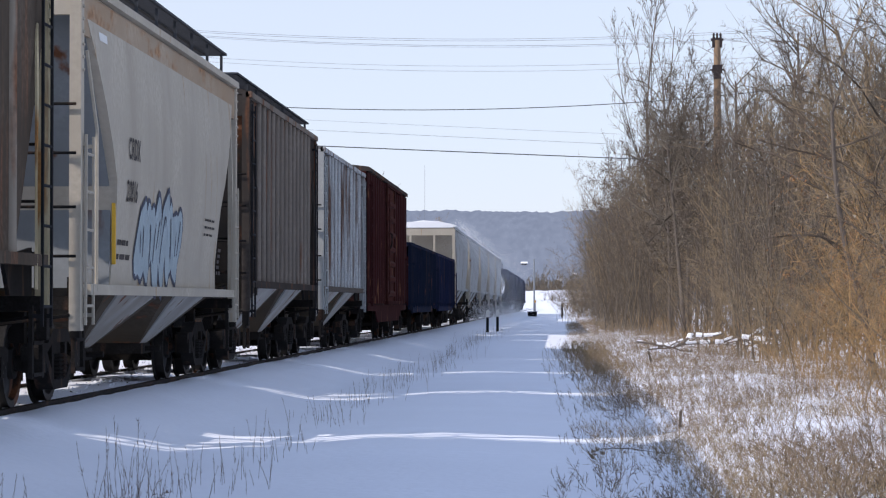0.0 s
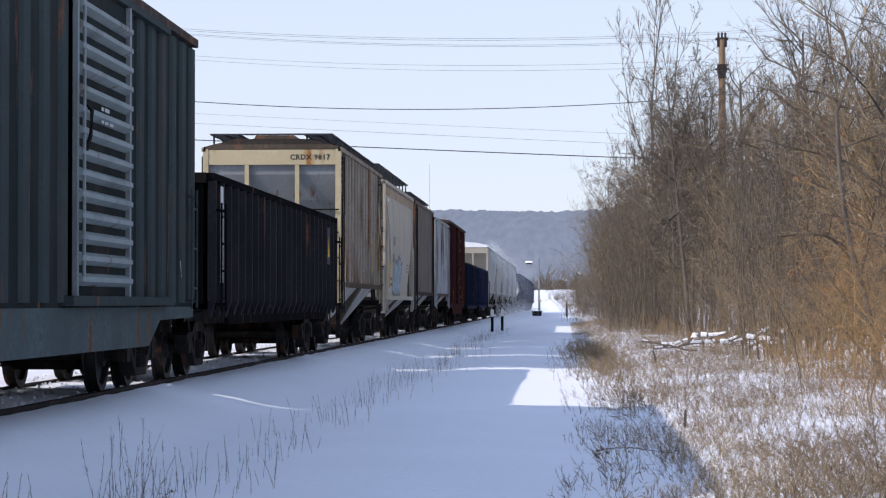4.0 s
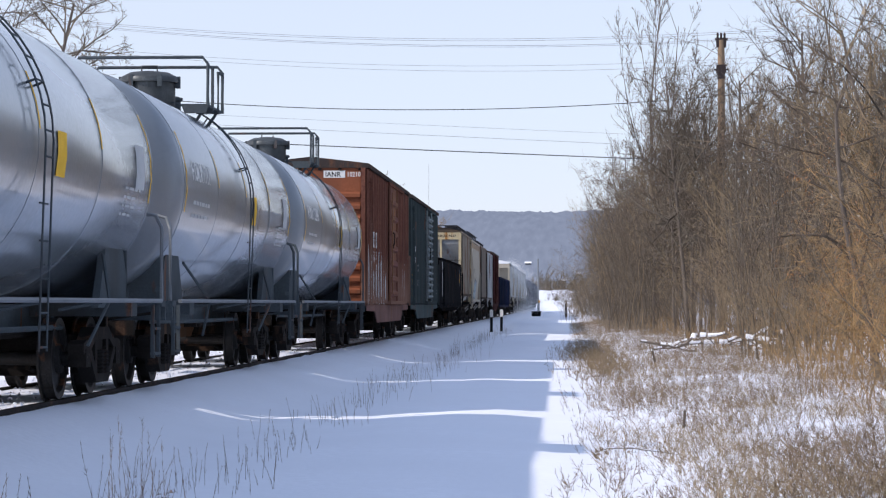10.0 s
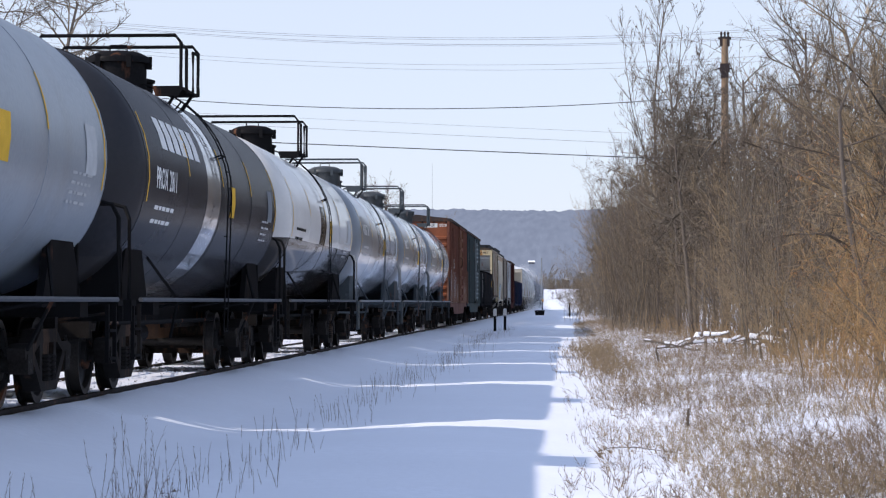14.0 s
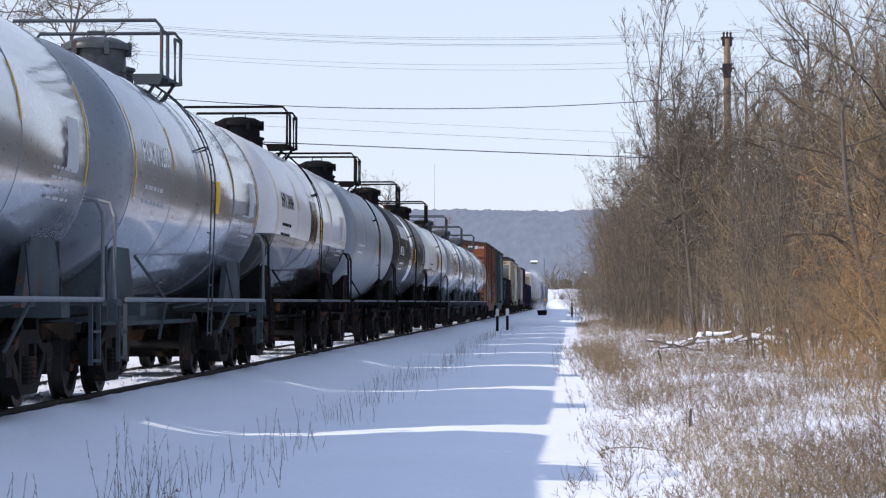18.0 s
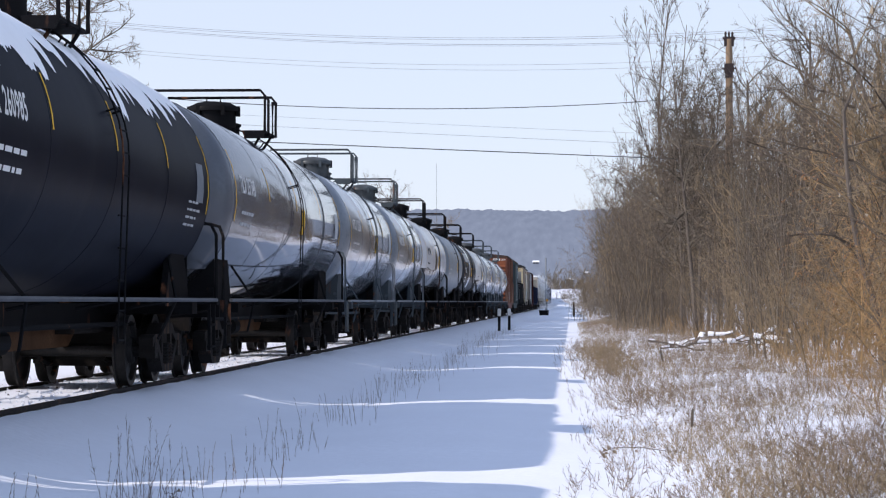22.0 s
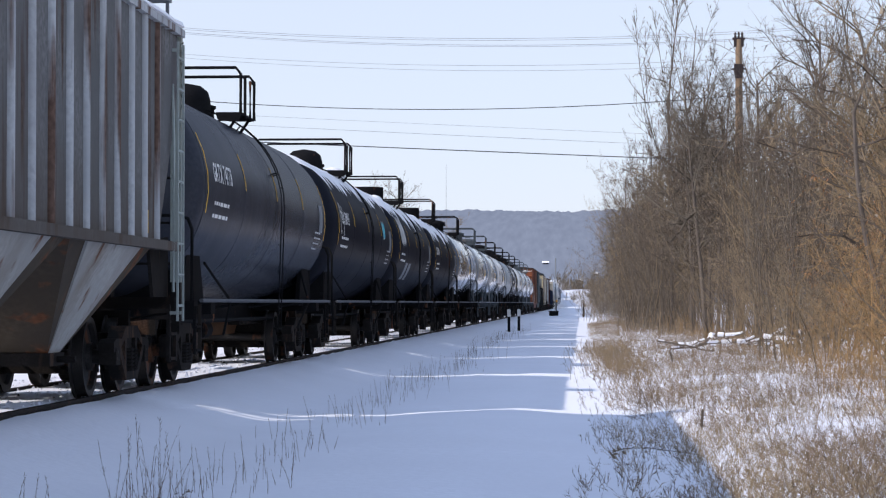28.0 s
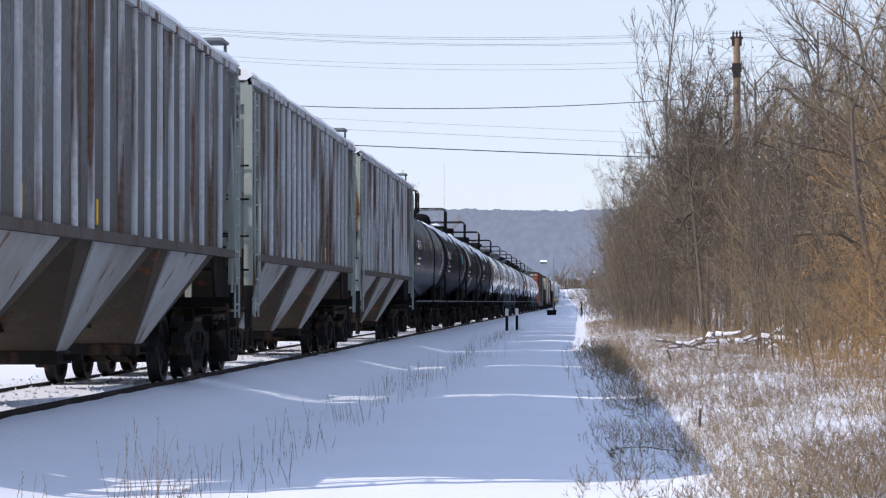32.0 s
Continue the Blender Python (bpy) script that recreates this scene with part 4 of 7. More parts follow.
    if snow:
        s = Shape()
        n = 60
        sec = [(-w - 0.06, 0.10), (-w - 0.03, 0.17), (-1.3, 0.25), (-0.7, 0.34), (0, 0.40), (0.7, 0.34), (1.3, 0.25), (w + 0.03, 0.17), (w + 0.06, 0.10)]
        rows = []
        for i in range(n + 1):
            y = -half - 0.02 + (2 * half + 0.04) * i / n
            rows.append([(x, y, top + z * (0.85 + 0.25 * noise.noise((y * 0.9, x, seed)))) for x, z in sec] + [(w - 0.05, y, top + 0.02), (-w + 0.05, y, top + 0.02)])
        k = len(rows[0])
        f = [(i * k + j, i * k + (j + 1) % k, (i + 1) * k + (j + 1) % k, (i + 1) * k + j) for i in range(n) for j in range(k)]
        s.add([p for r in rows for p in r], f + [tuple(range(k)), tuple(range(n * k, n * k + k))])
        part("snow_cover", s, ROOF_SNOW, car, "snow lying on the roof", smooth=True)
        pf = Shape().box(-1.35, -0.2, half - 0.55, half + 0.15, top + 0.40, top + 0.44).box(0.2, 1.35, half - 0.55, half + 0.15, top + 0.40, top + 0.44)
        for x in (0.25, 1.3, -0.25, -1.3):
            pf.box(x - 0.02, x + 0.02, half + 0.1, half + 0.14, top, top + 0.4)
        part("brake_step", pf, GALVANISED, car, "grating end platform")
    trucks(car, (half - 1.05, -half + 1.05))
    return car, half, w


# gondolas -------------------------------------------------------------------
def gondola_car(label, front, rear, paint, ribs=22, top=2.86, rib_paint=None):
    car, length = rail_car("gondola_car", label, front, rear)
    half = length / 2 - 0.6
    w, z0 = 1.46, 0.98
    part("floor", Shape().box(-w, w, -half, half, z0, z0 + 0.08), paint, car)
    for sx in (-1, 1):
        side = Shape().box(min(sx * w, sx * (w - 0.05)), max(sx * w, sx * (w - 0.05)), -half, half, z0, top - 0.05)
        part("side_wall", side, paint, car, "riveted side wall")
        cap = Shape().box(min(sx * (w - 0.1), sx * (w + 0.1)), max(sx * (w - 0.1), sx * (w + 0.1)), -half - 0.05, half + 0.05, top - 0.10, top)
        part("top_rail", cap, paint, car, "heavy top rail")
        rib = Shape().prism([(0, -0.075), (0.11, -0.05), (0.11, 0.05), (0, 0.075)], z0 + 0.12, top - 0.10, "xy")
        rib.hull((0, 0.03, -0.075, 0.075), (0, 0.11, -0.05, 0.05), z0 - 0.12, z0 + 0.12)
        me = rib.mesh("side_rib", rib_paint or paint)
        for k in range(ribs):
            y = (half - 0.12) * (2 * k / (ribs - 1) - 1)
            part("side_rib", me, None, car, m=pose(sx * w, y, 0, 0, 0, 0 if sx > 0 else 180))
        part("side_sill", Shape().box(min(sx * (w - 0.02), sx * (w + 0.04)), max(sx * (w - 0.02), sx * (w + 0.04)), -half + 1.8, half - 1.8, z0 - 0.22, z0), paint, car)
        for e in (-1, 1):
            part("ladder", ladder_shape(1.5, 0.42, 4), paint, car, m=on_side(e * (half - 0.3), 0.95, sx, w + 0.1))
    for e in (-1, 1):
        en = Shape().box(-w, w, min(e * half, e * (half - 0.06)), max(e * half, e * (half - 0.06)), z0, top)
        for k in range(4):
            x = -1.2 + 0.8 * k
            en.box(x - 0.06, x + 0.06, min(e * half, e * (half + 0.12)), max(e * half, e * (half + 0.12)), z0, top)
        en.box(-w, w, min(e * half, e * (half + 0.14)), max(e * half, e * (half + 0.14)), top - 0.14, top)
        part("end_wall", en, paint, car, "braced end wall")
        part("end_ladder", ladder_shape(1.5, 0.42, 4), paint, car, m=pose(1.15, -half - 0.14, 1.0) if e < 0 else pose(-1.15, half + 0.14, 1.0, 0, 0, 180))
    part("centre_sill", Shape().box(-0.3, 0.3, -half, half, 0.72, 0.98), STEEL, car)
    trucks(car, (half - 1.7, -half + 1.7))
    return car, half, w


# locomotives -------------------------------------------------------------------
def locomotive(label, front, rear, paint):
    car, length = rail_car("locomotive", label, front, rear)
    half = length / 2 - 0.5
    part("frame", Shape().box(-1.5, 1.5, -half, half, 1.1, 1.45), BLACK, car)
    hood = Shape().prism([(-0.95, 1.45), (0.95, 1.45), (0.95, 3.9), (0.7, 4.25), (-0.7, 4.25), (-0.95, 3.9)], -half + 1.2, half - 5.6, "xz")
    hood.prism([(-1.45, 3.35), (1.45, 3.35), (1.45, 4.2), (1.2, 4.35), (-1.2, 4.35), (-1.45, 4.2)], -half + 1.4, -half + 5.2, "xz")
    part("long_hood", hood, paint, car, "engine hood with flared radiator")
    cab = Shape().prism([(-1.5, 1.45), (1.5, 1.45), (1.5, 3.9), (1.2, 4.4), (-1.2, 4.4), (-1.5, 3.9)], half - 5.5, half - 2.9, "xz")
    part("cab", cab, paint, car)
    for sx in (-1, 1):
        part("cab_window", Shape().box(sx * 1.5 - 0.01, sx * 1.5 + 0.01, half - 5.0, half - 3.4, 3.0, 3.7), BLACK, car, "dark side window")
        part("handrail", Shape().tube([(sx * 1.5, -half, 1.45), (sx * 1.5, -half, 2.4), (sx * 1.5, half - 5.6, 2.4)], 0.03, 5), DARK_BAR, car)
    part("nose", Shape().prism([(half - 2.9, 1.45), (half - 0.6, 1.45), (half - 0.7, 2.9), (half - 2.9, 3.1)], -0.95, 0.95), paint, car, "short low nose")
    part("fuel_tank", Shape().prism([(-1.4, 1.1), (-1.2, 0.35), (1.2, 0.35), (1.4, 1.1)], -3.2, 3.2, "xz"), BLACK, car)
    for y in (-2.5, 1.0):
        part("roof_fan", Shape().cyl("z", (0, y, 4.32), 0.6, 0.16, 16), BLACK, car)
    trucks(car, (half - 3.4, -half + 3.4), 1.4)
    return car, half


DIM_MARK = material("faded_white_marking", (0.45, 0.46, 0.46), 0.6, 0, 0.12, 6, 0)
GREY_TRIM = material("grey_frame_paint", (0.075, 0.09, 0.10), 0.5, 0, 0.2, 2, 0.1, 40, grime=0.4, rust=0.15)
RUSTY = material("rusty_underframe", (0.085, 0.046, 0.026), 0.8, 0, 0.4, 2, 0.2, 30, grime=0.3)
WHITE_TANK = two_tone(material("white_tank_paint", (0.66, 0.64, 0.60), 0.3, 0, 0.06, 1.2, 0.02, 3, coat=0.7, coat_rough=0.10), (0.026, 0.023, 0.021), 2.22, (-0.95, 0.12, 2.98))
WHITE_TANK_TWO = two_tone(material("white_tank_paint_worn", (0.64, 0.62, 0.60), 0.3, 0, 0.06, 1.2, 0.02, 3, coat=0.7, coat_rough=0.10), (0.026, 0.023, 0.021), 2.22, (-0.95, 0.25, 2.98))
CHARCOAL_TANK = two_tone(material("charcoal_tank_paint", (0.030, 0.030, 0.034), 0.4, 0, 0.12, 1.2, 0.02, 3, coat=0.35, coat_rough=0.24), (0.035, 0.034, 0.036), 1.6)
BLACK_TANK = material("black_tank_paint", (0.011, 0.0125, 0.019), 0.5, 0, 0.2, 1.2, 0.05, 6, grime=0.25, grime_colour=(0.025, 0.025, 0.03), coat=0.14, coat_rough=0.3)
SATIN_TANK = material("satin_grey_tank_paint", (0.155, 0.18, 0.205), 0.35, 0, 0.08, 1.2, 0.02, 3, coat=1.0, coat_rough=0.12, gloss=0.5, grime=0.25, grime_colour=(0.10, 0.09, 0.08))
NAVY_TANK = material("blue_black_tank_paint", (0.032, 0.036, 0.047), 0.5, 0, 0.25, 1.2, 0.05, 6, grime=0.3, grime_colour=(0.05, 0.05, 0.055), coat=0.28, coat_rough=0.25)
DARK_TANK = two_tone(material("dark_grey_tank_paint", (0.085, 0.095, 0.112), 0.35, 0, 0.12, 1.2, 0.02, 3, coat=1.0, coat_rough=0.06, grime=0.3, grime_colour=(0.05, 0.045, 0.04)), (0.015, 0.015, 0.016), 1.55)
GREEN = material("green_car_paint", (0.044, 0.058, 0.059), 0.45, 0, 0.18, 1.5, 0.1, 20, rust=0.12, grime=0.25)
DOOR_GREEN = material("grey_green_door", (0.25, 0.285, 0.285), 0.5, 0, 0.15, 2, 0.1, 20, rust=0.15, grime=0.2)
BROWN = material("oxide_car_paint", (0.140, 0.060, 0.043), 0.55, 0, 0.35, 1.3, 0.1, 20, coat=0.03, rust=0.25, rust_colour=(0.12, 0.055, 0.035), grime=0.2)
# brighter copy of the oxide paint, with sunlight on the end in its colour
OXIDE_END = material("sunlit_oxide_end", (0.24, 0.085, 0.045), 0.6, 0, 0.12, 1.2, 0.08, 20, coat=0.03, rust=0.08, rust_colour=(0.12, 0.05, 0.03), grime=0.2, grime_colour=(0.14, 0.06, 0.04))
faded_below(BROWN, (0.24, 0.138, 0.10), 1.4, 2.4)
DOOR_BROWN = material("faded_oxide_door", (0.19, 0.090, 0.076), 0.6, 0, 0.25, 1.3, 0.1, 20, rust=0.1, rust_colour=(0.22, 0.10, 0.04), grime=0.8, grime_colour=(0.25, 0.13, 0.05))
RED = material("deep_red_car_paint", (0.040, 0.0115, 0.012), 0.5, 0, 0.2, 1.3, 0.1, 20, rust=0.2, grime=0.2)
# darker, grimy copies of the side paints with groove shade in their colour
OXIDE_PANEL = material("grimy_shaded_oxide_panel", (0.075, 0.033, 0.026), 0.7, 0, 0.35, 1.3, 0.1, 20, coat=0.03, rust=0.25, rust_colour=(0.10, 0.045, 0.03), grime=0.4)
GREEN_PANEL = material("grimy_shaded_green_panel", (0.020, 0.027, 0.028), 0.6, 0, 0.3, 1.5, 0.1, 20, rust=0.15, grime=0.35)
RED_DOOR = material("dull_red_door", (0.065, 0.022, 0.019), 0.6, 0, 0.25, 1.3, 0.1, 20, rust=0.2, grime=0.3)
RED_PANEL = material("grimy_shaded_red_panel", (0.022, 0.008, 0.008), 0.6, 0, 0.3, 1.3, 0.1, 20, rust=0.2, grime=0.3)
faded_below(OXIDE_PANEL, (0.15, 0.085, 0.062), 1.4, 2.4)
ROOF_DARK = material("weathered_roof", (0.055, 0.045, 0.042), 0.7, 0.1, 0.3, 2, 0.2, 20, rust=0.4)
GON_BLACK = material("black_gondola_paint", (0.010, 0.0098, 0.0105), 0.75, 0, 0.3, 1.5, 0.15, 20, coat=0.0, rust=0.05, grime=0.2)
# lighter copy of the gondola black, with the light on the ribs painted in
GON_RIB = material("lit_black_gondola_rib", (0.027, 0.027, 0.029), 0.6, 0, 0.3, 1.5, 0.15, 20, rust=0.2, grime=0.2)
GON_BLUE = material("blue_gondola_paint", (0.012, 0.018, 0.038), 0.5, 0, 0.25, 1.5, 0.1, 20, rust=0.2, grime=0.25)
GON_NAVY = material("navy_gondola_paint", (0.016, 0.022, 0.055), 0.5, 0, 0.25, 1.5, 0.1, 20, rust=0.2, grime=0.3)
CREAM = material("cream_hopper_paint", (0.43, 0.385, 0.315), 0.55, 0, 0.12, 1.0, 0.08, 20, rust=0.04, rust_colour=(0.25, 0.17, 0.10), streak=(1, 1, 0.10), grime=0.25, grime_colour=(0.3, 0.26, 0.2))
CREAM_RUST = material("rusted_cream_paint", (0.42, 0.36, 0.28), 0.65, 0, 0.2, 1.0, 0.1, 20, rust=0.62, rust_colour=(0.22, 0.13, 0.075), streak=(1, 0.35, 0.8), grime=1.0, grime_colour=(0.30, 0.19, 0.11))
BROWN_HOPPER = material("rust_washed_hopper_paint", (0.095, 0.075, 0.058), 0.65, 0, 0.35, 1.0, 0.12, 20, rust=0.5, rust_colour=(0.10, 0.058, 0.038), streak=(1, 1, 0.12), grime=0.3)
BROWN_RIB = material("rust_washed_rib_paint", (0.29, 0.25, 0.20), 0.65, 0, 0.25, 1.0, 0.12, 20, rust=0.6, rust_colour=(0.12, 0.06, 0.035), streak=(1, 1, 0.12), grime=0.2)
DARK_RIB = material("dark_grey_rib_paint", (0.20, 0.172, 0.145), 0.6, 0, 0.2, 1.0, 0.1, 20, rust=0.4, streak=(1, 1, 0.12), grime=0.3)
# grey that puts the roof overhang's shade into the end sheets' colour
END_SHADE_GREY = material("shaded_slope_paint", (0.22, 0.235, 0.245), 0.6, 0, 0.15, 1.0, 0.1, 20, rust=0.2, grime=0.2)
CREAM_END = material("yellowed_end_paint", (0.50, 0.42, 0.27), 0.6, 0, 0.15, 1.0, 0.1, 20, rust=0.35, rust_colour=(0.22, 0.11, 0.04), grime=0.15)
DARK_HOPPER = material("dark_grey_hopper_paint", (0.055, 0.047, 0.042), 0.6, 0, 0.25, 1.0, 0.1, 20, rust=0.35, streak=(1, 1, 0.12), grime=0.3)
PALE_HOPPER = material("pale_grey_hopper_paint", (0.36, 0.37, 0.365), 0.6, 0, 0.15, 1.0, 0.1, 20, rust=0.22, streak=(1, 1, 0.15), grime=0.25, grime_colour=(0.22, 0.22, 0.22))
PALE_END = material("pale_green_grey_end_paint", (0.34, 0.375, 0.345), 0.6, 0, 0.12, 1.0, 0.1, 20, rust=0.35, rust_colour=(0.09, 0.055, 0.03), streak=(1, 1, 0.2), grime=0.25, grime_colour=(0.25, 0.20, 0.12))
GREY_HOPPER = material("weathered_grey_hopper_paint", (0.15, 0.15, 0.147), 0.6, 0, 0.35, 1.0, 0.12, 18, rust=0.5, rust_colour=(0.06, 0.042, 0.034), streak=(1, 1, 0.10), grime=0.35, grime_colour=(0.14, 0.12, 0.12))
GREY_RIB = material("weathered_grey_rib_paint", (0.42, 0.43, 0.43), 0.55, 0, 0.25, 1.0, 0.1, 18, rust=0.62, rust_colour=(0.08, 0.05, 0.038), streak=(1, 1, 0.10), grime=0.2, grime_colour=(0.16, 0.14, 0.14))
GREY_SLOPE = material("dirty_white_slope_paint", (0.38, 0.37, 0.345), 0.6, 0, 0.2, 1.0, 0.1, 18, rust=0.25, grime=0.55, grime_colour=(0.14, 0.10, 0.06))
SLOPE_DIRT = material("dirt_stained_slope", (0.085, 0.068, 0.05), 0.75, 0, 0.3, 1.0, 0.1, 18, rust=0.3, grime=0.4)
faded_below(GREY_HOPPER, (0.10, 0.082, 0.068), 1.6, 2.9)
WALK_GREY = material("dark_grating", (0.06, 0.065, 0.075), 0.6, 0.2, 0.2, 4, 0.3, 60)
LOCO_BLUE = material("dark_blue_engine_paint", (0.022, 0.030, 0.060), 0.45, 0, 0.2, 1.5, 0.1, 20, grime=0.3)

FADED_GREEN = material("faded_green_sill_paint", (0.075, 0.098, 0.10), 0.6, 0, 0.25, 1.3, 0.1, 20, rust=0.25, grime=0.25)
FADED_OXIDE = material("faded_oxide_sill_paint", (0.20, 0.115, 0.10), 0.65, 0, 0.25, 1.3, 0.1, 20, rust=0.3, rust_colour=(0.14, 0.07, 0.04), grime=0.2)
SILL_PAINT.update({GREEN: FADED_GREEN, BROWN: FADED_OXIDE})
# the train from its engines to its last car, by the seconds at which each end passes
for k in range(5):
    locomotive("dark blue diesel locomotive at the head of the train", -32.9 + 2.1 * k, -30.8 + 2.1 * k, LOCO_BLUE)
tank_car("black tank car behind the locomotives", -22.45, -20.95, BLACK_TANK, BLACK)
tank_car("white-grey tank car among the first cars", -20.95, -19.35, GREY_TANK, GREY_TRIM)
for a, b in ((-19.35, -17.6), (-17.6, -15.9), (-15.9, -14.2), (-14.2, -12.5), (-12.5, -10.8)):
    hopper_car("pale grey smooth-sided covered hopper car, snow on its roof", a, b, PALE_HOPPER, curved=True, top=4.55, snow=True, walkway=False, end_paint=CREAM)
gondola_car("dark navy gondola car with high ribbed sides", -10.8, -9.2, GON_NAVY, 18, 3.05)
gondola_car("bright blue gondola car with high ribbed sides", -9.2, -7.55, GON_BLUE, 18, 3.05)
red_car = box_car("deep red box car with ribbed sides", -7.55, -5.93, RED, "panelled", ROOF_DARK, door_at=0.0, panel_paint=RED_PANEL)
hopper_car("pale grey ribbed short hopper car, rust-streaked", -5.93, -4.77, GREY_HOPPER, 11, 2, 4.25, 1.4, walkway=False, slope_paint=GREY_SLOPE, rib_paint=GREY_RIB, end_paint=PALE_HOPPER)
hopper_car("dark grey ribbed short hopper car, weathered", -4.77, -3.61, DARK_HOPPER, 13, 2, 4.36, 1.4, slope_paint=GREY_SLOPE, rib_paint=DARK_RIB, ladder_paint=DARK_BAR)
cream_car = hopper_car("cream smooth-sided short hopper car with blue graffiti", -3.61, -2.31, CREAM, 0, 2, 4.36, 1.24, curved=True, slope_paint=GREY_SLOPE, top_band=CREAM_RUST, end_sheet=END_SHADE_GREY, board=0.46)
brown_car = hopper_car("brown rust-washed ribbed hopper car with cream ends", -2.31, -1.04, BROWN_HOPPER, 12, 2, 4.42, 1.5, end_paint=CREAM_END, slope_paint=GREY_SLOPE, rib_paint=BROWN_RIB, end_sheet=END_SHADE_GREY, ladder_paint=DARK_BAR)
gon_car = gondola_car("black gondola car with closely ribbed sides", -1.04, 0.83, GON_BLACK, 24, rib_paint=GON_RIB)
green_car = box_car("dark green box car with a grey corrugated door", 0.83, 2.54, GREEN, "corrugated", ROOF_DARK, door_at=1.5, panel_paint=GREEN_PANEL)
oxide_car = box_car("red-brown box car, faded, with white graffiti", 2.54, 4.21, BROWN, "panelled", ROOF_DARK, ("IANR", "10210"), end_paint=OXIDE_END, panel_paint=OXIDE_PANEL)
tank_car("grey tank car with a ladder over its side", 4.21, 5.69, SATIN_TANK, GREY_TRIM, "HOKX 132848", seed=2)
tank_car("grey tank car with a yellow placard", 5.69, 7.10, SATIN_TANK, GREY_TRIM, "HOKX 7717", seed=3)
tank_car("grey tank car, glossy and clean", 7.10, 8.55, SATIN_TANK, GREY_TRIM, "HOKX 7761", seed=4)
tank_car("white tank car with a black belly and band", 8.55, 9.95, WHITE_TANK, BLACK, bar_mat=DARK_MARK, seed=5)
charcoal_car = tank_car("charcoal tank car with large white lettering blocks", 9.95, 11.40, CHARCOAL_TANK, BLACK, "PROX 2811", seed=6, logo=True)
tank_car("grey tank car with dark frame", 11.40, 12.75, MATTE_TANK, BLACK, seed=7)
tank_car("white tank car with a black belly and band, worn", 12.75, 14.20, WHITE_TANK_TWO, BLACK, "SHPX 240484", bar_mat=DARK_MARK, seed=8)
tank_car("grey tank car with dark print and yellow placard", 14.20, 15.50, GREY_TANK, GREY_TRIM, "HOKX 132001", seed=9)
tank_car("grey tank car with white reporting mark", 15.50, 16.93, GREY_TANK, GREY_TRIM, "HOCX 132208", seed=10)
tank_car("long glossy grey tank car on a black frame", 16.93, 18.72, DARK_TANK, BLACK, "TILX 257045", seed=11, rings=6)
tank_car("black tank car with snow on top", 18.72, 20.25, BLACK_TANK, BLACK, "TILX 260985", "box", 1.0, seed=12, yellow=False)
tagged_car = tank_car("black tank car with ragged snow and white graffiti", 20.25, 21.80, BLACK_TANK, BLACK, "TILX 290815", "box", 0.8, seed=13, yellow=False)
blue_car = tank_car("black tank car with snow and a small blue tag", 21.80, 23.40, BLACK_TANK, BLACK, "TILX 280915", "round", 0.7, seed=14, yellow=False)
tank_car("black tank car, dry and glossy", 23.40, 25.07, NAVY_TANK, BLACK, "GATX 74778", "round", 0.0, seed=15, yellow=False)
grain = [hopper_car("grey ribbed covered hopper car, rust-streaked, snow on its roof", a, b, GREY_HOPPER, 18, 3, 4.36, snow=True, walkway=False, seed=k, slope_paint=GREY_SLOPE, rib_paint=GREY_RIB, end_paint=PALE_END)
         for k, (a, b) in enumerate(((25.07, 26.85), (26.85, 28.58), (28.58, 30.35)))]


# painted marks and graffiti on the cars
BLUE_TAG = material("pale_blue_graffiti", (0.34, 0.40, 0.42), 0.6, 0, 0.15, 3, 0)
CYAN_TAG = material("cyan_graffiti", (0.10, 0.45, 0.55), 0.6, 0, 0.15, 3, 0)
WHITE_TAG = material("white_graffiti", (0.55, 0.55, 0.54), 0.7, 0, 0.25, 3, 0)
FADED_MARK = material("faded_dark_marking", (0.09, 0.08, 0.075), 0.6, 0, 0.3, 6, 0)
INK = material("dark_graffiti_outline", (0.10, 0.105, 0.13), 0.7, 0, 0.15, 3, 0)


def stroke(points, width, place, lift=0.0):
    """A flat brush stroke through points (u, w) of a car's side."""
    s = Shape()
    pts = [Vector(p) for p in points]
    left, right = [], []
    for i, p in enumerate(pts):
        d = pts[min(i + 1, len(pts) - 1)] - pts[max(i - 1, 0)]
        n = Vector((-d.y, d.x)).normalized() * width * (0.5 if 0 < i < len(pts) - 1 else 0.25)
        left.append(place(*(p + n), lift))
        right.append(place(*(p - n), lift))
    k = len(pts)
    return s.add(left + right, [(i, i + 1, k + i + 1, k + i) for i in range(k - 1)])


def swirl(rng, u, w, size, n=14):
    a, b, ph = rng.uniform(1.2, 2.4), rng.uniform(1.6, 3.1), rng.uniform(0, 6.28)
    return [(u + size * 0.5 * math.cos(ph + a * 2.2 * i / n), w + size * math.sin(b * 2.2 * i / n + ph * 0.7)) for i in range(n)]


def blob(rng, u, w, ru, rw, place, lift, n=22):
    ph = [rng.uniform(0, 6.28) for _ in range(3)]
    ring = []
    for i in range(n):
        a = 2 * math.pi * i / n
        r = 1 + 0.16 * math.sin(2 * a + ph[0]) + 0.12 * math.sin(3 * a + ph[1]) + 0.07 * math.sin(5 * a + ph[2])
        ring.append(place(u + ru * r * math.cos(a), w + rw * r * math.sin(a), lift))
    return Shape().add(ring + [place(u, w, lift)], [(i, (i + 1) % n, n) for i in range(n)])


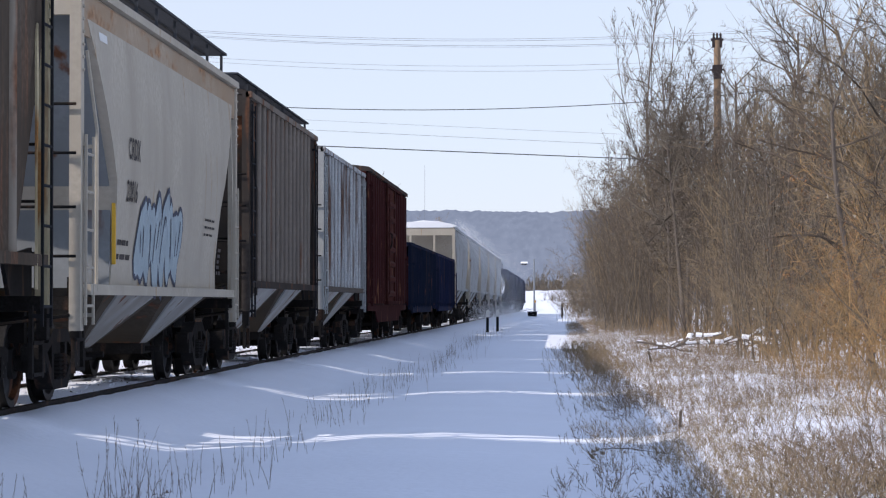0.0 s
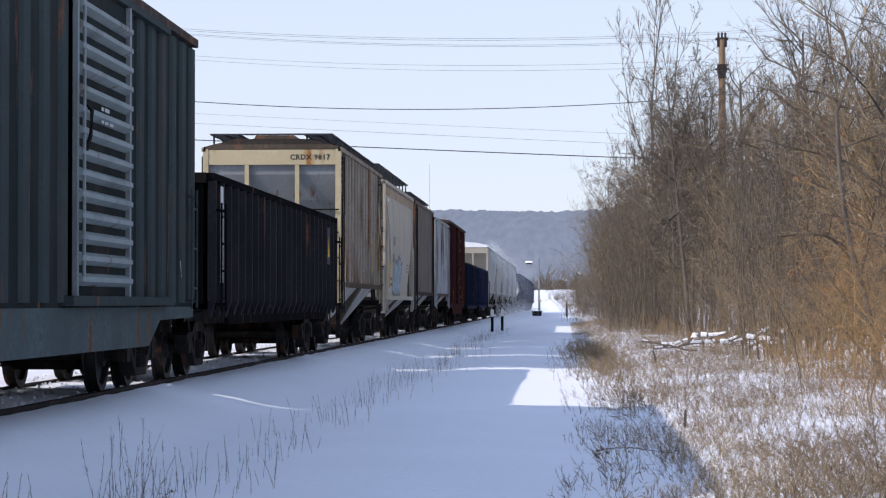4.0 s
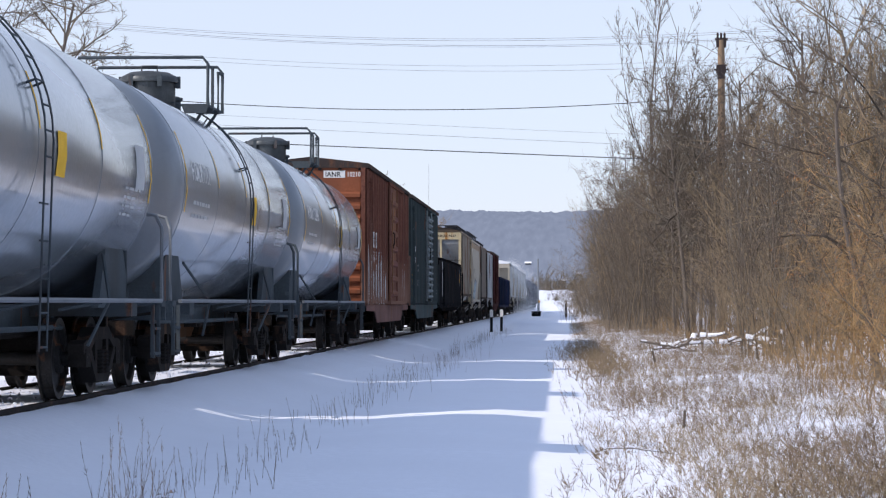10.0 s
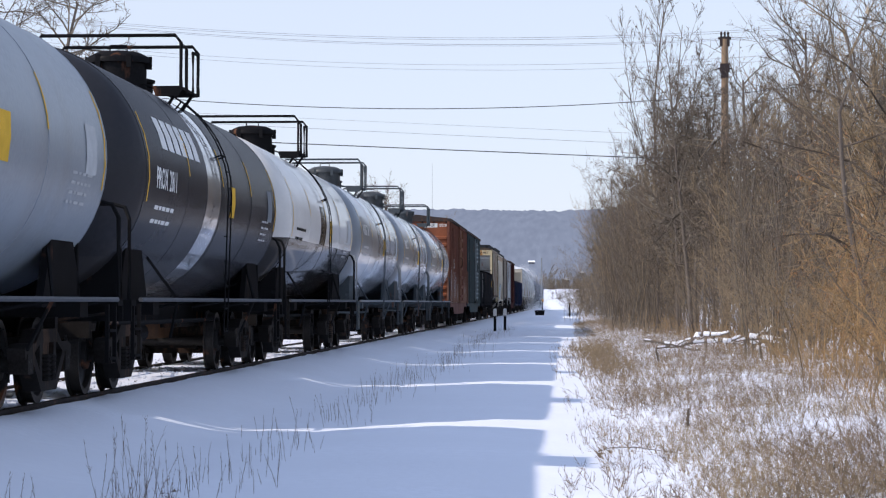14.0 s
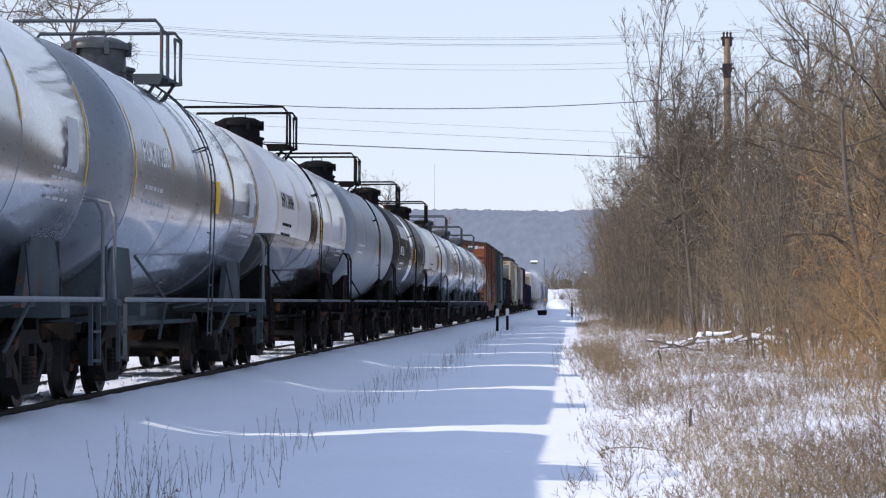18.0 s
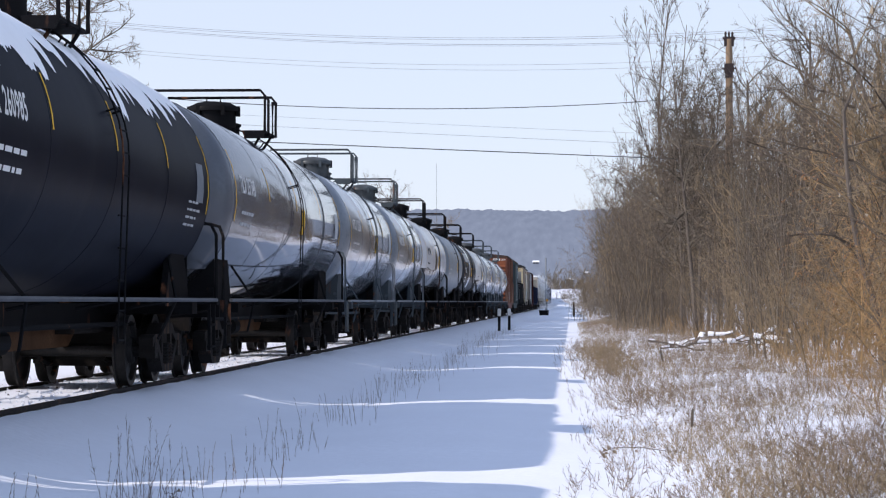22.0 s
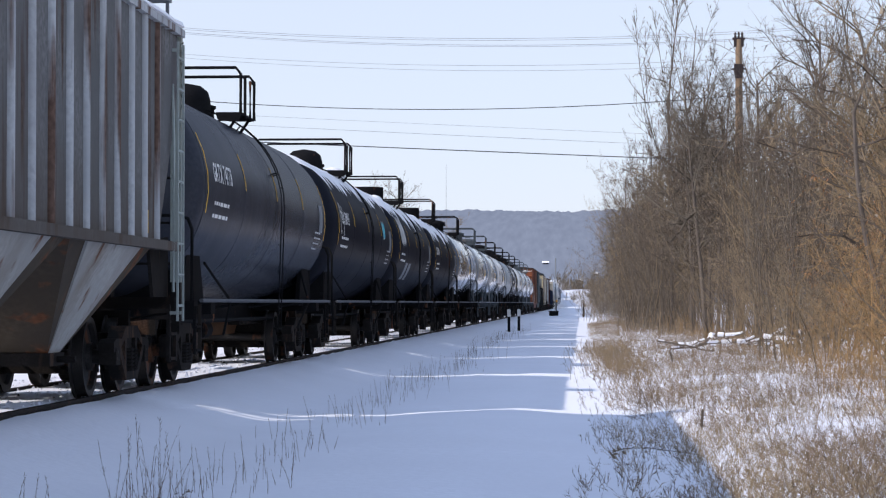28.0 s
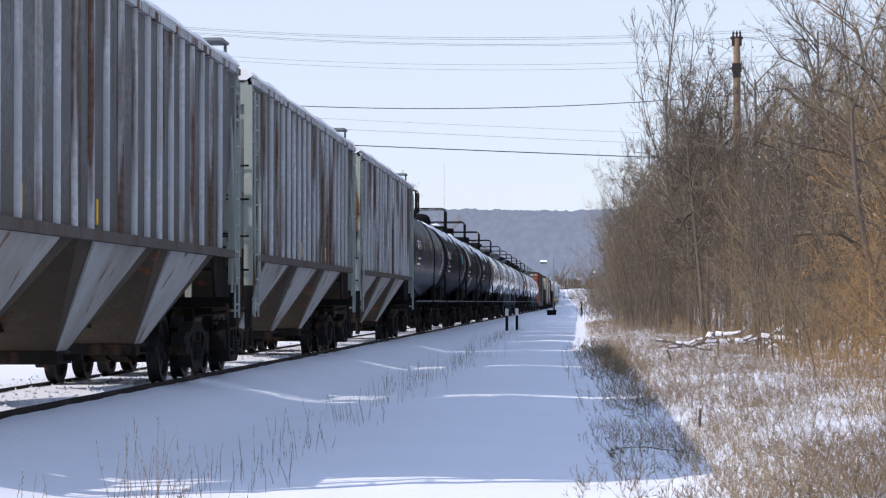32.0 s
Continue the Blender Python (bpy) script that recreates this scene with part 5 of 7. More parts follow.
def graffiti(car, u0, w0, count, size, place, fill, line, seed):
    """Bubble letters: dark blobs, paler blobs upon them, and strokes."""
    rng = random.Random(seed)
    dark, pale, ink = Shape(), Shape(), Shape()
    for k in range(count):
        u, w = u0 + k * size * 0.78, w0 + rng.uniform(-0.08, 0.08) * size
        for s, grow_by, lift in ((dark, 1.14, 0.004), (pale, 1.0, 0.008)):
            b = blob(random.Random(seed + k), u, w, size * 0.46 * grow_by, size * 0.78 * grow_by, place, lift)
            s.add(b.v, b.f)
        part("graffiti_fill", pale, fill, car, "bubble-letter graffiti fill")
        pale = Shape()
        st = stroke(swirl(rng, u, w, size * 0.45), size * 0.06, place, 0.012)
        ink.add(st.v, st.f)
    part("graffiti_outline", dark, line, car, "dark graffiti outline")
    part("graffiti_stroke", ink, line, car, "dark sprayed graffiti strokes")


def scrawl(car, items, width, place, mat):
    """Loose sprayed lines: items of (u, w, size)."""
    rng = random.Random(len(items) * 7 + int(width * 1000))
    for u, w, size in items:
        part("graffiti_stroke", stroke(swirl(rng, u, w, size), width, place, 0.006), mat, car, "sprayed graffiti line")


def drips(car, u0, u1, w0, w1, count, place, mat, seed):
    rng = random.Random(seed)
    for k in range(count):
        u = rng.uniform(u0, u1)
        top = rng.uniform(w0 + 0.4 * (w1 - w0), w1)
        pts = [(u + rng.uniform(-0.03, 0.03), top + (w0 - top) * i / 6) for i in range(7)]
        part("paint_drip", stroke(pts, rng.uniform(0.03, 0.11), place, 0.005), mat, car, "white paint run")


def bowed(top=4.3, low=1.77, w=1.47):
    """The side of a bowed hopper."""
    return lambda u, z, lift=0.0: (w - 0.02 + 0.10 * math.sin(math.pi * min(1, max(0, (top - z) / (top - low)) * 1.1)) + 0.006 + lift, u, z)


def sheer(x):
    return lambda u, z, lift=0.0: (x + lift, u, z)


def side_text(car, text, size, mat, u, z, place, squeeze=0.8, spacing=1.05):
    me = letters(text, size, mat, spacing)
    for v in me.vertices:
        a, b, _ = v.co
        v.co = place(u + a * squeeze, z + b, 0.004)
    part("lettering", me, mat, car, "painted lettering")


# a band of the shell wiped clean and glossy beside the charcoal car's ladder
SILVER_BAND = material("clean_silver_band", (0.14, 0.14, 0.145), 0.3, 0, 0.15, 1.5, 0.02, 3, coat=1.0, coat_rough=0.06, gloss=0.5, grime=0.3, grime_colour=(0.09, 0.07, 0.055))
car, half, on = charcoal_car
part("shell_band", Shape().turned([(1.49, -1.45), (1.504, -1.44), (1.504, -0.22), (1.49, -0.21)], "y", (0, 0, 2.6), 56), SILVER_BAND, car, "glossy silver band round the tank", smooth=True)

car, half, w = cream_car
on = bowed(4.36, 1.24)
side_text(car, "CRDX", 0.34, FADED_MARK, -half + 2.5, 2.70, on, 0.78)
side_text(car, "20816", 0.34, FADED_MARK, -half + 2.5, 2.22, on, 0.78)
graffiti(car, -2.3, 1.80, 6, 0.66, on, BLUE_TAG, INK, 3)
bars(car, 2, FADED_MARK, lambda u, z: on(-half + 2.2 + u, 1.72 + z, 0.003), 0.7, 0.16, 0.06, 3)
bars(car, 3, FADED_MARK, lambda u, z: on(half - 3.4 + u, 2.2 + z, 0.003), 0.7, 0.10, 0.03, 4)
bars(car, 5, FADED_MARK, lambda u, z: on(half - 1.9 + u, 1.8 + z, 0.003), 0.25, 0.08, 0.05, 5)
part("data_plate", Shape().add([on(-half + 1.0, 3.86), on(-half + 1.45, 3.86), on(-half + 1.45, 3.95), on(-half + 1.0, 3.95)], [(0, 1, 2, 3)]), WHITE_MARK, car)
part("reflector", Shape().box(w - 0.01, w + 0.03, -half + 1.98, -half + 2.02, 1.5, 2.3), YELLOW_MARK, car, "yellow reflective strip")

car, half, w = brown_car
flat_text(car, "CRDX 9817", 0.16, DARK_MARK, half - 0.006, 4.19, 0.40, True, 1.1)
for y, z in ((-half + 1.5, 1.85), (half - 2.4, 1.85)):
    part("reflector", Shape().box(w, w + 0.012, y, y + 0.10, z, z + 0.85), YELLOW_MARK, car, "yellow reflective strip")

car, half, w = gon_car
part("data_plate", Shape().box(w + 0.112, w + 0.12, half - 2.35, half - 1.85, 1.85, 2.6), WALK_GREY, car, "dark stencilled panel")
part("emblem", Shape().prism([(half - 2.25, 2.0), (half - 1.95, 2.0), (half - 2.1, 2.4)], w + 0.121, w + 0.125), YELLOW_MARK, car, "faded yellow emblem")
part("data_plate", Shape().box(w + 0.112, w + 0.12, -half + 0.5, -half + 0.75, 1.35, 2.7), WHITE_TAG, car, "white sprayed panel")

car, half, w = green_car
on = sheer(w + 0.039)
scrawl(car, [(-half + 0.7, 3.55, 0.25), (-half + 0.8, 3.25, 0.22), (-half + 1.0, 3.05, 0.2), (-half + 3.1, 1.75, 0.12), (half - 1.2, 1.5, 0.1)], 0.022, on, WHITE_TAG)
bars(car, 2, DIM_MARK, lambda u, z: on(-half + 1.75 + u, 2.75 + z, 0.003), 0.25, 0.36, 0.2, 11)
bars(car, 2, DIM_MARK, lambda u, z: on(-half + 3.2 + u, 2.3 + z, 0.003), 0.2, 0.16, 0.05, 12)
bars(car, 3, DIM_MARK, lambda u, z: on(1.2 + u, 3.2 + z, 0.07), 0.5, 0.13, 0.04, 13)
part("reflector", Shape().box(w + 0.002, w + 0.010, -half + 0.62, -half + 0.72, 1.3, 2.2), YELLOW_MARK, car, "yellow reflective patch")

car, half, w = oxide_car
on = sheer(w + 0.004)
rear = -half + 0.14
pitch = (-0.9 - 0.28 - rear) / 8
for k, (a, b) in enumerate((("IA", "10"), ("NR", "210"))):
    y = rear + pitch * (2 + k) - 0.135
    part("sign_plate", Shape().box(w + 0.037, w + 0.041, y, y + 0.27, 2.50, 2.90), WHITE_MARK, car, "white painted panel")
    side_text(car, a, 0.40, DARK_MARK, y + 0.03, 2.56, sheer(w + 0.041), 0.42)
    side_text(car, b, 0.30, WHITE_MARK, y + 0.02, 2.20, sheer(w + 0.037), 0.75 if len(b) < 3 else 0.5)
tr = random.Random(31)
for k, low_z, high_z in ((0, 1.12, 2.35), (1, 1.10, 2.15), (2, 1.3, 1.75), (3, 1.25, 2.0), (4, 1.15, 2.25), (5, 1.3, 2.1), (7, 1.2, 1.7)):
    for j in range(3):
        y = rear + pitch * k + (-0.09, 0.0, 0.09)[j]
        rows = [(low_z + tr.uniform(-0.08, 0.25) + (high_z - low_z) * i / 11 * tr.uniform(0.95, 1), tr.uniform(0.012, 0.047)) for i in range(12)]
        rows.sort()
        patch = Shape().add([(w + 0.039, y + e * d, z) for z, d in rows for e in (-1, 1)], [(2 * i, 2 * i + 1, 2 * i + 3, 2 * i + 2) for i in range(11)])
        part("graffiti_fill", patch, WHITE_TAG, car, "worn white sprayed paint")
drips(car, -half + 0.5, -1.7, 1.05, 2.6, 26, on, WHITE_TAG, 5)
scrawl(car, [(-half + 1.3, 2.0, 0.5), (-half + 2.3, 1.8, 0.45), (-half + 3.4, 1.9, 0.5)], 0.06, on, WHITE_TAG)
scrawl(car, [(half - 3.1, 1.95, 0.42), (half - 3.0, 1.6, 0.35), (half - 2.3, 1.95, 0.42), (half - 2.2, 1.6, 0.3)], 0.022, sheer(w + 0.039), WHITE_TAG)
for y in (-half + 2.9, -1.6, half - 0.8):
    part("reflector", Shape().box(w + 0.002, w + 0.010, y, y + 0.14, 1.45, 1.70), YELLOW_MARK, car, "yellow reflective patch")

for k, (car, half, w) in enumerate(grain):
    span = half - 1.65
    for j, y in enumerate((-span + 1.72, -span + 5.1, span - 4.0, span - 0.6)):
        part("reflector", Shape().box(w + 0.001, w + 0.010, y, y + 0.09, 1.86, 2.12), YELLOW_MARK, car, "yellow reflective strip")
    on = sheer(w + 0.106)
    flat_text(car, "19", 0.20, DARK_MARK, half - 0.006, 4.12, 1.05, True)

car, half, on = tagged_car
graffiti(car, -half + 1.5, 0.45, 4, 0.5, lambda u, a, lift=0.0: on(u, a, 0.008 + lift), WHITE_TAG, INK, 9)
for y in (-half + 3.6, -half + 4.8):
    patch = Shape()
    for j in range(3):
        patch.add([on(y, -0.92 + 0.17 * j), on(y + 0.8, -0.92 + 0.17 * j), on(y + 0.8, -0.75 + 0.17 * j), on(y, -0.75 + 0.17 * j)], [(0, 1, 2, 3)])
    part("paint_patch", patch, GALVANISED, car, "grey painted-over patch")
car, half, on = blue_car
graffiti(car, half - 3.6, 0.25, 3, 0.26, lambda u, a, lift=0.0: on(u, a, 0.008 + lift), CYAN_TAG, WHITE_TAG, 12)
scrawl(car, [(-half + 1.2, 0.2, 0.3), (-half + 1.6, 0.15, 0.3)], 0.06, lambda u, a, lift=0.0: on(u, a, 0.008 + lift), WHITE_TAG)

# ---- plants ----
BARK = material("grey_bark", (0.15, 0.125, 0.105), 0.9, 0, 0.3, 3, 0.5, 25)
TWIG_GREY = material("grey_brown_twigs", (0.135, 0.114, 0.090), 0.9, 0, 0.35, 0.8, 0, island=0.5)
TWIG_BROWN = material("brown_twigs", (0.22, 0.166, 0.106), 0.9, 0, 0.35, 0.8, 0, island=0.5)
TWIG_ORANGE = material("orange_brown_twigs", (0.30, 0.192, 0.092), 0.9, 0, 0.35, 0.8, 0, island=0.5)
TWIG_DARK = material("dark_reddish_twigs", (0.105, 0.084, 0.066), 0.9, 0, 0.35, 0.8, 0, island=0.5)
STRAW = material("dry_straw", (0.27, 0.21, 0.135), 0.9, 0, 0.35, 0.8, 0, island=0.7)
BRUSH = material("pale_brown_brush", (0.19, 0.145, 0.105), 0.9, 0, 0.35, 0.8, 0, island=0.7)
WEED = material("dead_weed_stems", (0.21, 0.16, 0.125), 0.9, 0, 0.3, 2, 0)


def tips(p0, p1, r0, sides=3):
    """Vertices and triangles of many thin pointed twigs."""
    v, _ = sticks(p0, p1, r0, r0 * 0.3)
    v = v.reshape(-1, 6, 3)
    v = np.concatenate([v[:, :3], v[:, 3:].mean(1, keepdims=True)], 1).reshape(-1, 3)
    f = (np.arange(len(p0))[:, None, None] * 4 + np.array([[0, 1, 3], [1, 2, 3], [2, 0, 3]])[None]).reshape(-1, 3)
    return v, f


def sticks(p0, p1, r0, r1, sides=3):
    """Vertices and quads of many thin tapered sticks at once."""
    d = p1 - p0
    d = d / np.maximum(np.linalg.norm(d, axis=1, keepdims=True), 1e-6)
    ref = np.where(np.abs(d[:, 2:3]) > 0.9, np.array([[1.0, 0, 0]]), np.array([[0, 0, 1.0]]))
    a = np.cross(d, ref)
    a /= np.linalg.norm(a, axis=1, keepdims=True)
    b = np.cross(d, a)
    rings = []
    for p, r in ((p0, r0), (p1, r1)):
        for k in range(sides):
            t = 2 * math.pi * k / sides
            rings.append(p + r[:, None] * (math.cos(t) * a + math.sin(t) * b))
    v = np.stack(rings, 1).reshape(-1, 3)
    base = np.arange(len(p0))[:, None] * 2 * sides
    q = np.array([[k, (k + 1) % sides, sides + (k + 1) % sides, sides + k] for k in range(sides)])
    f = (base[:, None, :] + q[None]).reshape(-1, 4)
    return v, f


def stick_mesh(name, segs, mat, fine=(), leaves=None, leaf_mat=None):
    """One mesh of sticks, of fine segments that end in a point, and of small curled leaves (triangles, three corners each)."""
    v, f = np.zeros((0, 3)), np.zeros((0, 4), int)
    if segs:
        v, f = sticks(*[np.concatenate(c) for c in zip(*segs)])
    tv, tf = np.zeros((0, 3)), np.zeros((0, 3), int)
    if fine:
        p0, p1, r0, _ = [np.concatenate(c) for c in zip(*fine)]
        tv, tf = tips(p0, p1, r0)
    woody = len(f) + len(tf)
    if leaves is not None:
        tf = np.concatenate([tf, len(tv) + np.arange(len(leaves) * 3).reshape(-1, 3)])
        tv = np.concatenate([tv, leaves.reshape(-1, 3)])
    me = bpy.data.meshes.new(name)
    me.vertices.add(len(v) + len(tv))
    me.vertices.foreach_set("co", np.concatenate([v, tv]).astype(np.float32).ravel())
    me.loops.add(f.size + tf.size)
    me.loops.foreach_set("vertex_index", np.concatenate([f.ravel(), tf.ravel() + len(v)]).astype(np.int32))
    me.polygons.add(len(f) + len(tf))
    me.polygons.foreach_set("loop_start", np.concatenate([np.arange(len(f)) * 4, f.size + np.arange(len(tf)) * 3]).astype(np.int32))
    me.materials.append(mat)
    if leaves is not None:
        me.materials.append(leaf_mat)
        me.polygons.foreach_set("material_index", (np.arange(len(me.polygons)) >= woody).astype(np.int32))
    me.update(calc_edges=True)
    return me


def trunk_mesh(segs, mat, sides=8):
    """One closed, tapered tube for each stem of the first level."""
    s = Shape()
    for i in range(len(segs[0][0])):
        pts = [Vector(segs[0][0][i])] + [Vector(q[1][i]) for q in segs]
        radii = [float(segs[0][2][i])] + [float(q[3][i]) for q in segs]
        ring = []
        for k, (p, r) in enumerate(zip(pts, radii)):
            d = (pts[min(k + 1, len(pts) - 1)] - pts[max(k - 1, 0)]).normalized()
            a = d.cross(Vector((0, 1, 0))).normalized()
            b = d.cross(a)
            ring += [tuple(p + r * (math.cos(t) * a + math.sin(t) * b)) for t in (2 * math.pi * j / sides for j in range(sides))]
        n = len(pts)
        faces = [(j * sides + k, j * sides + (k + 1) % sides, (j + 1) * sides + (k + 1) % sides, (j + 1) * sides + k) for j in range(n - 1) for k in range(sides)]
        s.add(ring, faces + [tuple(range(sides - 1, -1, -1)), tuple(range((n - 1) * sides, n * sides))])
    return s.mesh("trunk", mat, True)


def grow(rng, p, d, length, r, levels, rise=0.25, wander=0.22, thin=0.0045):
    """Branches, level by level: levels is a list of (pieces, children, length ratio, spread in degrees). rise, the pull upwards, and wander may differ by level.
    Returns segments per level."""
    out = []
    rises = rise if isinstance(rise, tuple) else (rise,) * len(levels)
    wanders = wander if isinstance(wander, tuple) else (wander,) * len(levels)
    for (n, kids, ratio, spread), rise, wander in zip(levels, rises, wanders):
        pts, dirs = [p], d
        segs = []
        for k in range(n):
            dirs = dirs + wander * rng.normal(size=dirs.shape) + np.array([0, 0, rise / n])
            dirs = dirs / np.linalg.norm(dirs, axis=1, keepdims=True)
            q = pts[-1] + dirs * (length / n)[:, None]
            segs.append((pts[-1], q, r * (1 - 0.75 * k / n), r * (1 - 0.75 * (k + 1) / n)))
            pts.append(q)
        out.append(segs)
        if not kids:
            break
        stack = np.stack(pts, 1)
        m = len(p)
        at = rng.uniform(0.22, 1.0, (m, kids)) * n
        i0 = np.minimum(at.astype(int), n - 1)
        w = (at - i0)[..., None]
        rows = np.arange(m)[:, None]
        base = stack[rows, i0] * (1 - w) + stack[rows, i0 + 1] * w
        along = stack[rows, i0 + 1] - stack[rows, i0]
        along /= np.linalg.norm(along, axis=2, keepdims=True)
        side = rng.normal(size=along.shape)
        side -= (side * along).sum(2, keepdims=True) * along
        side /= np.linalg.norm(side, axis=2, keepdims=True)
        ang = np.radians(spread * rng.uniform(0.6, 1.3, (m, kids)))[..., None]
        nd = along * np.cos(ang) + side * np.sin(ang)
        taper = 1 - 0.55 * at / n
        length = (length[:, None] * ratio * taper * rng.uniform(0.7, 1.3, (m, kids))).ravel()
        r = np.maximum(thin, (r[:, None] * 0.5 * taper).ravel())
        p, d = base.reshape(-1, 3), nd.reshape(-1, 3)
    return out


def clump(seed, stems, height, lean, levels, r=0.022, foot=0.5, rise=0.25, wander=0.16, thin=0.0045):
    rng = np.random.default_rng(seed)
    p = np.column_stack([rng.normal(0, foot, stems), rng.normal(0, foot, stems), np.full(stems, -0.15)])
    d = np.column_stack([rng.normal(0, lean, stems), rng.normal(0, lean, stems), np.ones(stems)])
    d /= np.linalg.norm(d, axis=1, keepdims=True)
    return grow(rng, p, d, height * (rng.uniform(0.65, 1.1, stems) if stems > 1 else np.ones(1)), np.full(stems, r) * rng.uniform(0.6, 1.2, stems), levels, rise, wander, thin)


def bushy(name, levels, mat):
    return stick_mesh(name, flat(levels[:-1]), mat, levels[-1])


def flat(levels):
    return [s for level in levels for s in level]


LEAF_ORANGE = material("withered_orange_leaves", (0.26, 0.135, 0.065), 0.8, 0, 0.4, 3, 0, island=0.6)
LEAF_DULL = material("grey_brown_dead_leaves", (0.12, 0.095, 0.08), 0.8, 0, 0.4, 3, 0, island=0.5)
LEAF_PALE = material("pale_seed_heads", (0.22, 0.185, 0.14), 0.8, 0, 0.4, 3, 0, island=0.6)


def curled(levels, count, size, seed, groups=9, share=4):
    """Corners of small curled leaves or seed heads near the ends of a plant's last twigs, gathered on some of its branches."""
    rng = np.random.default_rng(seed)
    ends = np.concatenate([s[1] for s in levels[-1]])
    block = max(1, len(ends) // (groups * share))
    pick = (rng.integers(0, groups, count) * share * block + rng.integers(0, block * max(1, share - 1), count)) % len(ends)
    at = ends[pick] + rng.normal(0, 2.2 * size, (count, 3))
    return at[:, None] + rng.normal(0, size, (count, 3, 3)) * np.array([0.7, 0.7, 1.2])


SHRUBS = []
for k, (mat, leaf, count) in enumerate(((TWIG_BROWN, LEAF_PALE, 500), (TWIG_ORANGE, LEAF_ORANGE, 900), (TWIG_BROWN, LEAF_PALE, 500), (TWIG_ORANGE, LEAF_ORANGE, 1200),
                                        (TWIG_GREY, LEAF_DULL, 500), (TWIG_DARK, LEAF_DULL, 600))):
    lv = clump(20 + k, 12, 4.0, 0.17, [(6, 8, 0.36, 48), (3, 6, 0.46, 60), (1, 0, 0, 0)], 0.012, 0.75, (0.5, 0.1, 0.0), 0.28, 0.0036)
    SHRUBS.append(stick_mesh("shrub", flat(lv[:-1]), mat, lv[-1], curled(lv, count, 0.013, 90 + k, 18, 2), leaf))
TREES = []
for k in range(5):
    lv = clump(60 + k, 1, 8.5, 0.06, [(7, 24, 0.44, 42), (4, 10, 0.45, 44), (1, 8, 0.6, 52), (1, 0, 0, 0)], 0.10, 0.1, 0.28, (0.06, 0.14, 0.14, 0.14))
    TREES.append((trunk_mesh(lv[0], BARK), bushy("crown", lv[1:], (TWIG_BROWN, TWIG_GREY, TWIG_DARK, TWIG_GREY, TWIG_BROWN)[k])))
# older trees with a dense round crown of curly twigs
ROUND = []
for k in range(2):
    lv = clump(150 + k, 1, 8.0, 0.04, [(6, 30, 0.46, 58), (4, 12, 0.42, 52), (2, 8, 0.50, 55), (1, 0, 0, 0)], 0.10, 0.1, (0.25, 0.3, 0.0, 0.0), (0.04, 0.2, 0.24, 0.2), 0.007)
    ROUND.append((trunk_mesh(lv[0], BARK), bushy("crown", lv[1:], TWIG_DARK if k else TWIG_GREY)))
# trees that keep their pale hanging seed heads
SEEDED = []
for k in range(2):
    lv = clump(70 + k, 1, 8.0, 0.05, [(6, 22, 0.42, 48), (4, 10, 0.45, 50), (1, 6, 0.6, 60), (1, 0, 0, 0)], 0.09, 0.1, 0.15, 0.13)
    SEEDED.append((trunk_mesh(lv[0], BARK), stick_mesh("crown", flat(lv[1:-1]), TWIG_BROWN, lv[-1], curled(lv, 1300, 0.026, 75 + k, 12, 3), LEAF_PALE)))
# poplars with a few steep limbs
SLENDER = []
for k in range(3):
    lv = clump(84 + k, 1, 17.0, 0.03, [(9, 9, 0.60, 27), (7, 14, 0.24, 34), (3, 7, 0.42, 38), (1, 0, 0, 0)], 0.085, 0.1, (0.25, 0.6, 0.3, 0.2), 0.05, 0.013)
    SLENDER.append((trunk_mesh(lv[0], BARK), bushy("crown", lv[1:], TWIG_DARK)))
# thin straight saplings in a stand
SAPLINGS = []
for k in range(3):
    lv = clump(110 + k, 1, 8.0, 0.05, [(7, 12, 0.24, 34), (2, 3, 0.5, 40), (1, 0, 0, 0)], 0.030, 0.9, (0.25, 0.35, 0.2), 0.06, 0.006)
    SAPLINGS.append((trunk_mesh(lv[0], TWIG_DARK if k else TWIG_GREY), bushy("crown", lv[1:], TWIG_DARK if k else TWIG_GREY)))
# a spreading tree with arched limbs
ARCHED = []
for k in range(2):
    lv = clump(126 + k, 2, 8.5, 0.16, [(7, 9, 0.60, 62), (7, 9, 0.40, 46), (3, 5, 0.45, 46), (1, 0, 0, 0)], 0.12, 0.25, (0.3, -0.55, -0.5, 0.0), 0.13, 0.006)
    ARCHED.append((trunk_mesh(lv[0], BARK), bushy("crown", lv[1:], TWIG_DARK)))


def stand(meshes, x, y, size, spin, label, name="tree", category="tree", group="", slim=1.0):
    m = Matrix.Translation((x, y, ground_z(x, y))) @ Matrix.Rotation(spin, 4, "Z") @ Matrix.Diagonal((size * slim, size * slim, size, 1))
    if isinstance(meshes, tuple):
        ob = thing(name, label, category, m, group)
        part("trunk", meshes[0], None, ob)
        part("crown", meshes[1], None, ob)
    else:
        ob = new(name, meshes)
        ob.matrix_basis = m
        tagged(ob, label, category, group)
    return ob


def edge_x(y):
    """How far from the lane the thicket begins."""
    ys, xs = (28, 38, 56, 88, 122, 170, 260, 400), (4.1, 4.6, 5.3, 5.7, 3.5, 2.2, 1.3, 1.3)
    return float(np.interp(y, ys, xs))


